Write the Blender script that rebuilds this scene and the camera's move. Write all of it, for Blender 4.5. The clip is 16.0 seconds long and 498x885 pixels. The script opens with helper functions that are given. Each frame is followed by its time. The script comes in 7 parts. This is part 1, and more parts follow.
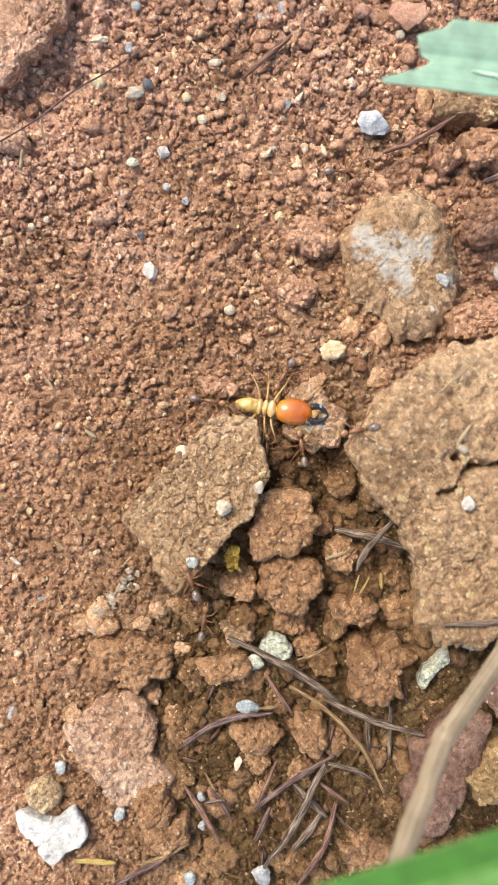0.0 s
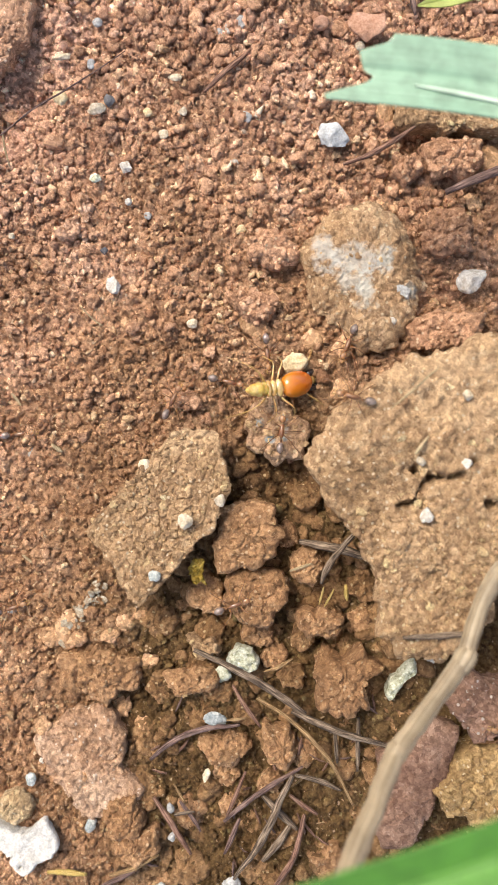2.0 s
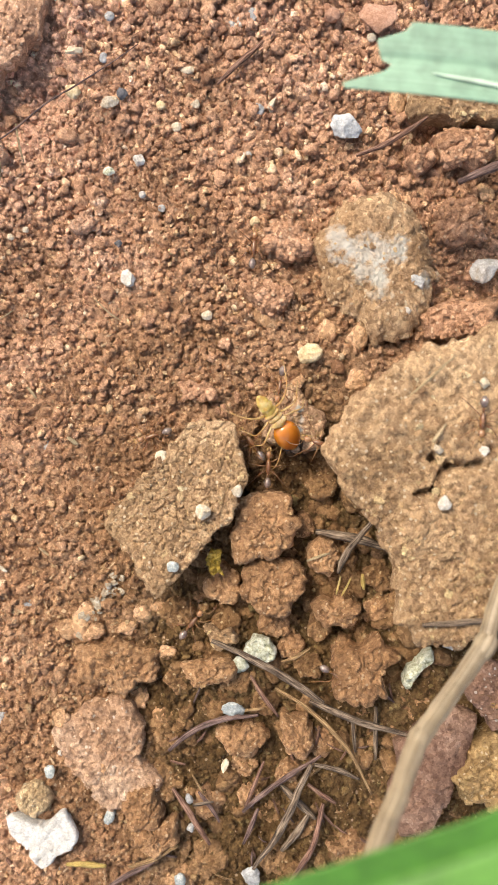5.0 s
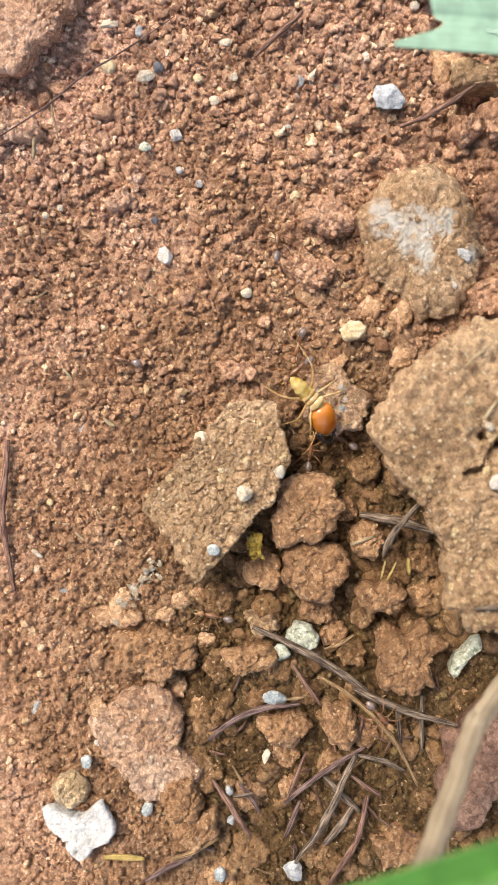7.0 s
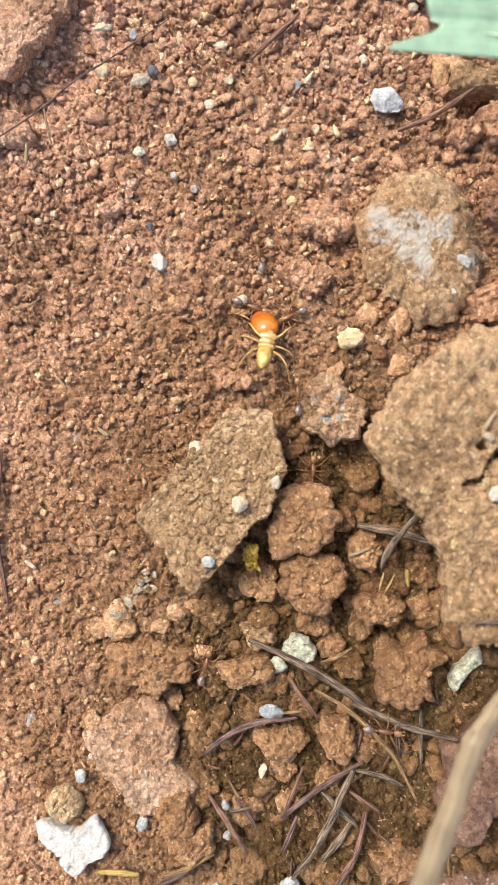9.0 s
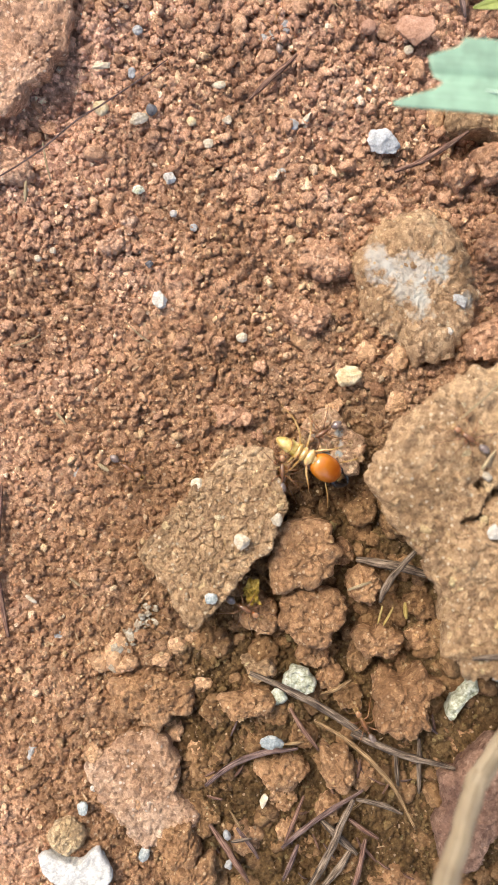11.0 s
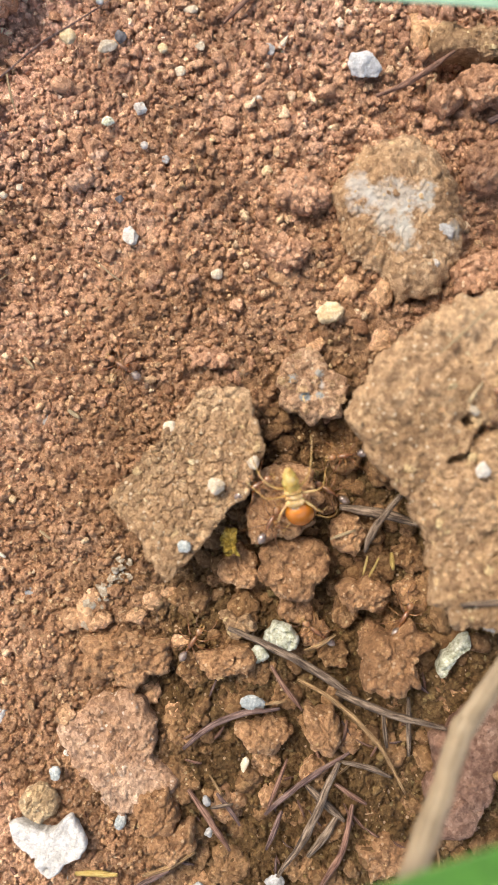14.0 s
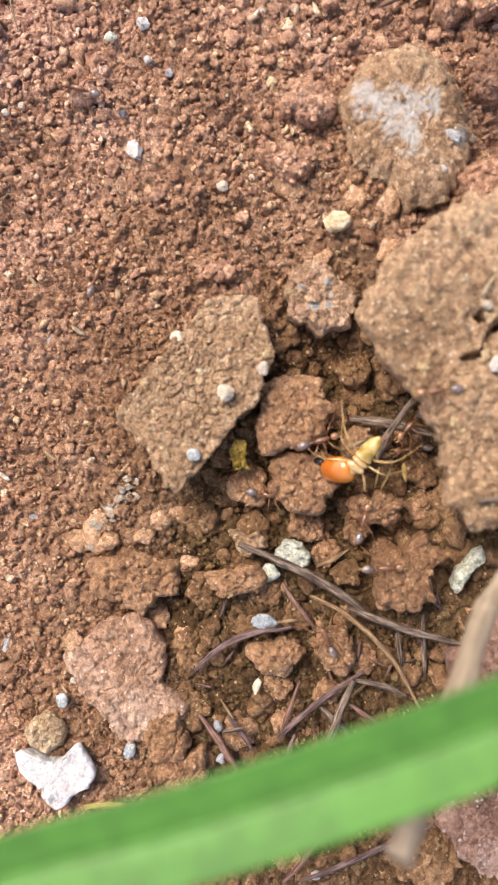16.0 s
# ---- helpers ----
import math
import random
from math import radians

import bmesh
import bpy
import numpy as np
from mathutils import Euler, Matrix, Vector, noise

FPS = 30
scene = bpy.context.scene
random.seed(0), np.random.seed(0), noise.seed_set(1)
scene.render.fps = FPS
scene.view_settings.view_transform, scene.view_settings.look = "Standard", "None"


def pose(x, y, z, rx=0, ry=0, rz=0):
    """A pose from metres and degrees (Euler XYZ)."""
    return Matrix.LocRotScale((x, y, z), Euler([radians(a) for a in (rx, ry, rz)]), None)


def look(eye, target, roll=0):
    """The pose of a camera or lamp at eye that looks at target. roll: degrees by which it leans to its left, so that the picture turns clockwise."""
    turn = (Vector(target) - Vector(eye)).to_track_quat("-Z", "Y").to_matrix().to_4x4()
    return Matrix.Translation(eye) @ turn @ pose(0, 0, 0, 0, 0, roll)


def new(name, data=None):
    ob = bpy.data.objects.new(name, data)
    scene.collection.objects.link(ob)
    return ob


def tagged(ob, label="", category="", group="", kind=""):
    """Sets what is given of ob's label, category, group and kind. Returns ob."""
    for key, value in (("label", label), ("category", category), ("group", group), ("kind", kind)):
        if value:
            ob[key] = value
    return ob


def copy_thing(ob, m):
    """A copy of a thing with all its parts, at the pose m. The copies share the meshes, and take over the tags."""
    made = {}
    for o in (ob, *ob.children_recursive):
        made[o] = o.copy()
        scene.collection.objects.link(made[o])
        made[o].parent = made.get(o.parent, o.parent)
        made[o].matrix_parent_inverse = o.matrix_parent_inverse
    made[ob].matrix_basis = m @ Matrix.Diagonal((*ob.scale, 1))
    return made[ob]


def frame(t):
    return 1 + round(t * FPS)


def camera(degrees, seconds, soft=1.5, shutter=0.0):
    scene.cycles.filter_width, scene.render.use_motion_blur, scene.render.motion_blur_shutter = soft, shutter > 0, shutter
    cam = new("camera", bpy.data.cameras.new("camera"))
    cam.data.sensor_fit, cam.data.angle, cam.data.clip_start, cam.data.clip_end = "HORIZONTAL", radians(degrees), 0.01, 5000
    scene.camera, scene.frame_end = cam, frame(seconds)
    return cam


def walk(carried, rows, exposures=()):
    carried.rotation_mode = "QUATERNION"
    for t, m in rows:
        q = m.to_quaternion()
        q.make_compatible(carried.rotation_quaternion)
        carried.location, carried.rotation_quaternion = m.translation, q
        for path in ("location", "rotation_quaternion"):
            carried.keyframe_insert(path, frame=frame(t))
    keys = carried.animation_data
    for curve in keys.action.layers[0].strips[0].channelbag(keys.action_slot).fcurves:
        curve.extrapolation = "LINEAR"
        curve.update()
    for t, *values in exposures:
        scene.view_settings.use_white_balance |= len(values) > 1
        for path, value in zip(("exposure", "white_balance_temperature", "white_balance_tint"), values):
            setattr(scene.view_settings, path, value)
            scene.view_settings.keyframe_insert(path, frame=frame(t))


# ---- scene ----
MM = 0.001
cam = camera(33.969, 16.0, soft=0.6)
cam.data.dof.use_dof = True
cam.data.dof.focus_distance = 0.0842
cam.data.dof.aperture_fstop = 40.0

# seconds, eye in millimetres, turn in degrees
PATH = [
    (0.0, 21.66, 44.99, 86.22, -1.359, 0.203, 0.859),
    (0.5, 21.26, 46.75, 88.26, -0.998, 0.568, 0.731),
    (1.0, 21.68, 46.73, 86.34, -1.039, 1.091, 0.546),
    (1.5, 21.82, 44.88, 85.14, -1.298, 0.918, 0.626),
    (2.0, 27.22, 46.28, 86.35, -1.307, 1.399, 0.258),
    (2.5, 26.41, 45.92, 85.90, -1.017, 1.352, 0.049),
    (3.0, 26.90, 46.61, 86.05, -1.106, 1.066, 0.076),
    (3.5, 27.52, 45.37, 85.81, -1.005, 1.459, -0.019),
    (4.0, 27.07, 46.44, 89.13, -0.862, 1.862, -0.352),
    (4.2, 25.37, 45.32, 87.93, -1.043, 1.068, -0.259),
    (6.3, 25.18, 45.31, 85.48, -1.386, 1.634, -0.273),
    (6.5, 23.85, 42.84, 84.07, -1.248, 1.747, -0.244),
    (7.0, 22.75, 43.00, 84.55, -1.091, 2.373, -0.528),
    (7.5, 23.58, 44.88, 86.50, -1.133, 2.182, -0.640),
    (8.0, 23.73, 45.81, 86.11, -1.020, 2.165, -0.554),
    (8.5, 23.70, 45.51, 84.57, -1.015, 2.214, -0.522),
    (9.0, 23.68, 43.87, 83.11, -1.060, 2.764, -0.571),
    (9.2, 22.65, 45.36, 83.72, -1.143, 2.674, -0.481),
    (11.3, 21.33, 47.79, 84.18, -1.261, 1.015, -0.868),
    (11.5, 22.69, 47.65, 84.07, -1.323, 1.267, -0.887),
    (12.0, 23.12, 47.46, 82.92, -1.140, 1.097, -0.829),
    (12.5, 24.88, 46.45, 83.29, -0.988, 1.966, -1.397),
    (13.0, 24.81, 48.26, 84.96, -0.835, 2.078, -1.521),
    (13.5, 25.98, 46.72, 82.46, -1.087, 2.608, -1.541),
    (14.0, 24.68, 41.82, 79.84, -1.061, 2.004, -1.284),
    (14.5, 22.81, 40.44, 81.66, -0.588, 1.340, -1.979),
    (15.0, 23.23, 41.64, 81.06, -0.616, 1.494, -2.103),
    (15.5, 25.19, 37.17, 79.30, -0.511, 1.991, -2.190),
    (16.0, 22.64, 31.68, 78.77, 0.304, 1.349, -2.039),
]
# seconds, stops, kelvin, tint: the phone's white balance drifts a little
EXPOSURES = [(0.0, 0.39, 6600, 10), (2.0, 0.39, 6900, 10), (4.0, 0.39, 7200, 10), (6.5, 0.38, 6900, 10), (7.5, 0.39, 6750, 10), (9.0, 0.39, 6850, 10),
             (11.5, 0.39, 6800, 10), (12.5, 0.39, 7050, 10), (13.5, 0.39, 7200, 10), (15.0, 0.40, 6600, 17), (16.0, 0.42, 6600, 18)]
walk(cam, [(t, pose(x * MM, y * MM, z * MM, a, b, c)) for t, x, y, z, a, b, c in PATH], EXPOSURES)

# ------------------------------------------------------------------ light
SUN_AZIMUTH, SUN_HEIGHT = 130.0, 56.0   # degrees, counted from +x
world = bpy.data.worlds.new("sky")
scene.world = world
world.use_nodes = True
wn = world.node_tree.nodes
sky = wn.new("ShaderNodeTexSky")
sky.sky_type = "NISHITA"
sky.sun_disc = False
sky.sun_elevation = radians(SUN_HEIGHT)
sky.sun_rotation = radians(90 - SUN_AZIMUTH)
sky.dust_density = 4.0
sky.air_density = 1.0
wn["Background"].inputs["Strength"].default_value = 0.225
world.node_tree.links.new(sky.outputs[0], wn["Background"].inputs[0])
sun = new("sun", bpy.data.lights.new("sun", "SUN"))
sun.data.energy = 2.55
sun.data.angle = radians(15)
sun.data.color = (1.0, 0.93, 0.84)
_az, _el = radians(SUN_AZIMUTH), radians(SUN_HEIGHT)
sun.matrix_world = look((math.cos(_az) * math.cos(_el), math.sin(_az) * math.cos(_el), math.sin(_el)), (0, 0, 0))


# ------------------------------------------------------------------ materials
def mat_base(name, rough=0.9, spec=0.3):
    m = bpy.data.materials.new(name)
    m.use_nodes = True
    nt = m.node_tree
    b = nt.nodes["Principled BSDF"]
    b.inputs["Roughness"].default_value = rough
    b.inputs["Specular IOR Level"].default_value = spec
    return m, nt, b


def mm_coords(nt, scale=(1, 1, 1)):
    """Object coordinates counted in millimetres."""
    tc = nt.nodes.new("ShaderNodeTexCoord")
    mp = nt.nodes.new("ShaderNodeMapping")
    mp.inputs["Scale"].default_value = [1000 * s for s in scale]
    nt.links.new(tc.outputs["Object"], mp.inputs["Vector"])
    return mp.outputs["Vector"]


def noise_node(nt, vec, scale, detail=4, rough=0.6):
    n = nt.nodes.new("ShaderNodeTexNoise")
    n.inputs["Scale"].default_value = scale
    n.inputs["Detail"].default_value = detail
    n.inputs["Roughness"].default_value = rough
    if vec is not None:
        nt.links.new(vec, n.inputs["Vector"])
    return n.outputs["Fac"]


def ramp(nt, fac, stops):
    r = nt.nodes.new("ShaderNodeValToRGB")
    el = r.color_ramp.elements
    while len(el) < len(stops):
        el.new(0.5)
    for e, (p, c) in zip(el, stops):
        e.position = p
        e.color = (*c, 1)
    nt.links.new(fac, r.inputs["Fac"])
    return r.outputs["Color"]


def mix(nt, fac, a, b, mode="MIX"):
    n = nt.nodes.new("ShaderNodeMix")
    n.data_type = "RGBA"
    n.blend_type = mode
    for sock, v in ((n.inputs[0], fac), (n.inputs[6], a), (n.inputs[7], b)):
        if isinstance(v, (int, float)):
            sock.default_value = v
        elif isinstance(v, tuple):
            sock.default_value = (*v, 1)
        else:
            nt.links.new(v, sock)
    return n.outputs[2]


def bump(nt, bsdf, height, strength=0.6, distance=0.15):
    b = nt.nodes.new("ShaderNodeBump")
    b.inputs["Strength"].default_value = strength
    b.inputs["Distance"].default_value = distance * MM
    nt.links.new(height, b.inputs["Height"])
    nt.links.new(b.outputs["Normal"], bsdf.inputs["Normal"])


def earth(name, dark, base, pale, grain=None, island=0.0, bumps=0.9, moist=True, blotches=(), vary=False):
    """Dry soil: broad drift of colour, fine grain and small pale specks. moist: damp tint plus the hollow's painted
    shade.
    """
    m, nt, b = mat_base(name, 0.95, 0.15)
    v = mm_coords(nt)
    broad = ramp(nt, noise_node(nt, v, 0.09, 5), [(0.36, dark), (0.5, base), (0.66, pale)])
    fine = ramp(nt, noise_node(nt, v, 1.6, 6, 0.7), [(0.32, (0.55, 0.5, 0.45)), (0.5, (1, 1, 1)), (0.7, (1.2, 1.19, 1.15))])
    col = mix(nt, 0.5, broad, fine, "MULTIPLY")
    # grains of differing mineral, and their relief, at two sizes
    heights = []
    for size, amount in ((2.0, 0.85), (5.5, 0.6)):
        cell = nt.nodes.new("ShaderNodeTexVoronoi")
        cell.inputs["Scale"].default_value = size
        cell.inputs["Randomness"].default_value = 1.0
        warp = nt.nodes.new("ShaderNodeVectorMath")
        warp.operation = "MULTIPLY_ADD"
        wob = nt.nodes.new("ShaderNodeTexNoise")
        wob.inputs["Scale"].default_value = size * 1.2
        nt.links.new(v, wob.inputs["Vector"])
        nt.links.new(wob.outputs["Color"], warp.inputs[0])
        warp.inputs[1].default_value = (0.5 / size,) * 3
        nt.links.new(v, warp.inputs[2])
        nt.links.new(warp.outputs["Vector"], cell.inputs["Vector"])
        one = nt.nodes.new("ShaderNodeSeparateColor")
        nt.links.new(cell.outputs["Color"], one.inputs["Color"])
        tone = ramp(nt, one.outputs[1], [(0.0, (0.62, 0.58, 0.56)), (0.35, (0.9, 0.88, 0.86)), (0.7, (1.1, 1.1, 1.08)), (0.93, (1.2, 1.22, 1.2)), (1.0, (1.4, 1.52, 1.58))])
        col = mix(nt, amount, col, tone, "MULTIPLY")
        heights.append(cell.outputs["Distance"])
    relief = nt.nodes.new("ShaderNodeMath")
    relief.operation = "MULTIPLY_ADD"
    nt.links.new(heights[1], relief.inputs[0])
    relief.inputs[1].default_value = 0.5
    nt.links.new(heights[0], relief.inputs[2])
    drop = nt.nodes.new("ShaderNodeMath")
    drop.operation = "MULTIPLY_ADD"
    nt.links.new(relief.outputs[0], drop.inputs[0])
    drop.inputs[1].default_value = -0.4
    nt.links.new(noise_node(nt, v, 3.2, 9, 0.82), drop.inputs[2])
    for bx, by, rx, ry, tint in blotches:
        # a mineral crust with a ragged margin
        around = nt.nodes.new("ShaderNodeMapping")
        around.inputs["Location"].default_value = (-bx / rx, -by / ry, 0)
        around.inputs["Scale"].default_value = (1 / rx, 1 / ry, 0)
        nt.links.new(v, around.inputs["Vector"])
        far = nt.nodes.new("ShaderNodeVectorMath")
        far.operation = "LENGTH"
        nt.links.new(around.outputs["Vector"], far.inputs[0])
        edge = nt.nodes.new("ShaderNodeMath")
        edge.operation = "MULTIPLY_ADD"
        nt.links.new(noise_node(nt, v, 0.55, 6, 0.65), edge.inputs[0])
        edge.inputs[1].default_value = 2.2
        nt.links.new(far.outputs["Value"], edge.inputs[2])
        inside = ramp(nt, edge.outputs[0], [(0.0, (0.8, 0.8, 0.8)), (0.66, (0.62, 0.62, 0.62)), (0.84, (0, 0, 0))])
        halved = nt.nodes.new("ShaderNodeMath")
        halved.operation = "DIVIDE"
        nt.links.new(edge.outputs[0], halved.inputs[0])
        halved.inputs[1].default_value = 2.15
        nt.links.new(halved.outputs[0], inside.node.inputs["Fac"])
        col = mix(nt, inside, col, tint)
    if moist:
        # the hollow: browner damp earth plus shade of its gaps, painted in; ragged margin
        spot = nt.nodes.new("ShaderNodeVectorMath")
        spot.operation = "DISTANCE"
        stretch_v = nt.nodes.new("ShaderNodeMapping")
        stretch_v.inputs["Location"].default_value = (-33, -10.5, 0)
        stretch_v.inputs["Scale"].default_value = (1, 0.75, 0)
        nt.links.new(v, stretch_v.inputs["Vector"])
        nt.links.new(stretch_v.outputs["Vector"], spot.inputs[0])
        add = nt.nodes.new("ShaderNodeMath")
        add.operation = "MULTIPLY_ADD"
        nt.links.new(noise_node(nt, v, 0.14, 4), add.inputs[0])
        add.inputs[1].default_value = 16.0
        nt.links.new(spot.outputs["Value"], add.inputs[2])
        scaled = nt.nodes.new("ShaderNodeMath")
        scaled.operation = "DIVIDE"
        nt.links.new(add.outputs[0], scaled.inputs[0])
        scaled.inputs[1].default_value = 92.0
        wet_shade = ramp(nt, scaled.outputs[0], [(0.29, (1, 1, 1)), (0.39, (0.30, 0.30, 0.30)), (0.50, (0, 0, 0))])
        col = mix(nt, wet_shade, col, mix(nt, 1.0, col, (0.33, 0.345, 0.262), "MULTIPLY"))
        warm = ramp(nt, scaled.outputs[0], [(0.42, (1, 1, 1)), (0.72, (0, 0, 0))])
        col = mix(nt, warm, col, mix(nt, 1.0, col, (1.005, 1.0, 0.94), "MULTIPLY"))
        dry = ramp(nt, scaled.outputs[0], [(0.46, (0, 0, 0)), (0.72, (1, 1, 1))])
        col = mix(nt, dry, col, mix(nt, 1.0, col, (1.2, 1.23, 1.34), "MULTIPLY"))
    if grain:
        vor = nt.nodes.new("ShaderNodeTexVoronoi")
        vor.inputs["Scale"].default_value = 2.2
        nt.links.new(v, vor.inputs["Vector"])
        sep = nt.nodes.new("ShaderNodeSeparateColor")
        nt.links.new(vor.outputs["Color"], sep.inputs["Color"])
        pick = ramp(nt, sep.outputs[0], [(0.86, (0, 0, 0)), (0.9, (1, 1, 1))])
        near = ramp(nt, vor.outputs["Distance"], [(0.3, (1, 1, 1)), (0.42, (0, 0, 0))])
        col = mix(nt, mix(nt, 1.0, pick, near, "MULTIPLY"), col, grain)
    if vary:
        luck = nt.nodes.new("ShaderNodeObjectInfo").outputs["Random"]
        col = mix(nt, 1.0, col, ramp(nt, luck, [(0.0, (0.84, 0.82, 0.8)), (0.5, (1.0, 1.0, 1.0)), (1.0, (1.14, 1.16, 1.16))]), "MULTIPLY")
    if island:
        geo = nt.nodes.new("ShaderNodeNewGeometry")
        tint = ramp(nt, geo.outputs["Random Per Island"], [
            (0.0, (0.62, 0.54, 0.51)), (0.22, (0.86, 0.82, 0.79)), (0.5, (1.04, 1.02, 1.0)),
            (0.8, (1.26, 1.25, 1.2)), (0.91, (1.38, 1.48, 1.4)), (0.97, (1.5, 1.78, 1.66)), (1.0, (1.6, 2.05, 2.3))])
        col = mix(nt, island, col, tint, "MULTIPLY")
    nt.links.new(col, b.inputs["Base Color"])
    bump(nt, b, drop.outputs[0], bumps, 0.6 if island or moist else 0.42)
    return m


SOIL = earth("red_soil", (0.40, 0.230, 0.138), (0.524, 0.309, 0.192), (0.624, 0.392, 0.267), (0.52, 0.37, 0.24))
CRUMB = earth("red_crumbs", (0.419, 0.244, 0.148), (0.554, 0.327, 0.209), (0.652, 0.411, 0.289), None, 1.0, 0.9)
PLATE = earth("dried_mud", (0.365, 0.24, 0.136), (0.465, 0.312, 0.183), (0.555, 0.39, 0.238), (0.60, 0.49, 0.34), moist=False)
PLATE_GRAIN = earth("mud_grains", (0.385, 0.256, 0.146), (0.49, 0.337, 0.2), (0.60, 0.43, 0.27), None, 0.8, moist=False)
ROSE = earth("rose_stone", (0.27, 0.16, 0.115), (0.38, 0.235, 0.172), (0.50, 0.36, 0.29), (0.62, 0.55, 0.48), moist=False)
DRY_CLOD = earth("dry_clod_soil", (0.421, 0.242, 0.145), (0.556, 0.324, 0.205), (0.654, 0.408, 0.284), (0.62, 0.45, 0.3), moist=False, vary=True)
CLOD = earth("clod_soil", (0.315, 0.180, 0.094), (0.42, 0.244, 0.131), (0.515, 0.315, 0.18), (0.56, 0.4, 0.25), moist=False, vary=True)
CLOD_GRAIN = earth("clod_grains", (0.34, 0.2, 0.105), (0.45, 0.275, 0.15), (0.55, 0.35, 0.2), None, 0.6, moist=False)
ROSY = earth("rosy_clod_soil", (0.48, 0.288, 0.19), (0.60, 0.372, 0.25), (0.70, 0.47, 0.335), (0.74, 0.58, 0.44), moist=False)
PINK = earth("pink_soil", (0.38, 0.232, 0.142), (0.5, 0.317, 0.206), (0.63, 0.455, 0.33), (0.66, 0.54, 0.42), moist=False)
MAROON = earth("maroon_soil", (0.19, 0.108, 0.078), (0.29, 0.174, 0.124), (0.385, 0.252, 0.186), None, moist=False)
DAMP_CLOD = earth("damp_clod_soil", (0.19, 0.108, 0.05), (0.275, 0.16, 0.079), (0.38, 0.228, 0.12), (0.5, 0.37, 0.21), moist=False, vary=True)
PALE_CAKE = earth("pale_caked_soil", (0.44, 0.31, 0.17), (0.56, 0.41, 0.245), (0.66, 0.52, 0.34), (0.7, 0.58, 0.4), moist=False)
OCHRE = earth("ochre_soil", (0.40, 0.255, 0.115), (0.53, 0.36, 0.175), (0.65, 0.475, 0.26), (0.72, 0.58, 0.37), moist=False)


def stone_mat(name, dark, base, pale, rough=0.8, scale=0.9):
    m, nt, b = mat_base(name, rough, 0.3)
    v = mm_coords(nt)
    rnd = nt.nodes.new("ShaderNodeObjectInfo").outputs["Random"]
    col = ramp(nt, noise_node(nt, v, scale, 5, 0.65), [(0.34, dark), (0.5, base), (0.64, pale)])
    col = mix(nt, 0.6, col, ramp(nt, noise_node(nt, v, 5, 3), [(0.4, (0.72, 0.7, 0.66)), (0.6, (1.1, 1.1, 1.1))]), "MULTIPLY")
    col = mix(nt, 1.0, col, ramp(nt, rnd, [(0, (0.85, 0.85, 0.86)), (1, (1.1, 1.08, 1.04))]), "MULTIPLY")
    dust = ramp(nt, noise_node(nt, v, 0.7, 6, 0.75), [(0.66, (0, 0, 0)), (0.8, (0.5, 0.5, 0.5))])
    col = mix(nt, dust, col, (0.42, 0.25, 0.15))
    nt.links.new(col, b.inputs["Base Color"])
    bump(nt, b, noise_node(nt, v, 2.6, 6, 0.75), 0.9, 0.3)
    return m


WHITE_STONE = stone_mat("white_stone", (0.43, 0.385, 0.32), (0.60, 0.575, 0.525), (0.70, 0.69, 0.655))
CHALK = stone_mat("chalk", (0.45, 0.445, 0.425), (0.575, 0.578, 0.565), (0.65, 0.652, 0.645), 0.9, 0.8)
GREY_STONE = stone_mat("grey_stone", (0.26, 0.26, 0.26), (0.40, 0.41, 0.41), (0.54, 0.55, 0.55))
PALE_GREY = stone_mat("pale_grey_stone", (0.386, 0.414, 0.432), (0.534, 0.561, 0.580), (0.662, 0.681, 0.690))
BLUE_STONE = stone_mat("blue_stone", (0.25, 0.295, 0.295), (0.40, 0.445, 0.44), (0.63, 0.66, 0.63), 0.8, 1.6)
DARK_STONE = stone_mat("dark_stone", (0.09, 0.09, 0.10), (0.16, 0.16, 0.17), (0.26, 0.25, 0.25))
TAN_STONE = stone_mat("tan_stone", (0.46, 0.33, 0.17), (0.66, 0.53, 0.32), (0.76, 0.67, 0.47))
CREAM_STONE = stone_mat("cream_stone", (0.48, 0.39, 0.27), (0.64, 0.555, 0.42), (0.74, 0.68, 0.56))
RED_STONE = stone_mat("red_stone", (0.34, 0.185, 0.12), (0.42, 0.24, 0.165), (0.5, 0.31, 0.225))
LICHEN = stone_mat("lichen_stone", (0.27, 0.28, 0.18), (0.50, 0.53, 0.42), (0.70, 0.72, 0.64), 0.9, 2.0)


def fibre_mat(name, dark, base, pale, rough=0.75, spec=0.3, streak=26.0, along=0.35, relief=0.2):
    """Streaks that run the length of a stem, from its own along and around numbers."""
    m, nt, b = mat_base(name, rough, spec)
    at = nt.nodes.new("ShaderNodeAttribute")
    at.attribute_name = "run"
    mp = nt.nodes.new("ShaderNodeMapping")
    mp.inputs["Scale"].default_value = (along, streak, 1)
    nt.links.new(at.outputs["Vector"], mp.inputs["Vector"])
    f = noise_node(nt, mp.outputs["Vector"], 1.0, 4, 0.65)
    col = ramp(nt, f, [(0.38, dark), (0.5, base), (0.62, pale)])
    blot = ramp(nt, noise_node(nt, mm_coords(nt), 0.5, 4), [(0.35, (0.75, 0.72, 0.7)), (0.6, (1.1, 1.08, 1.05))])
    col = mix(nt, 0.8, col, blot, "MULTIPLY")
    nt.links.new(col, b.inputs["Base Color"])
    bump(nt, b, f, 0.9, relief)
    return m


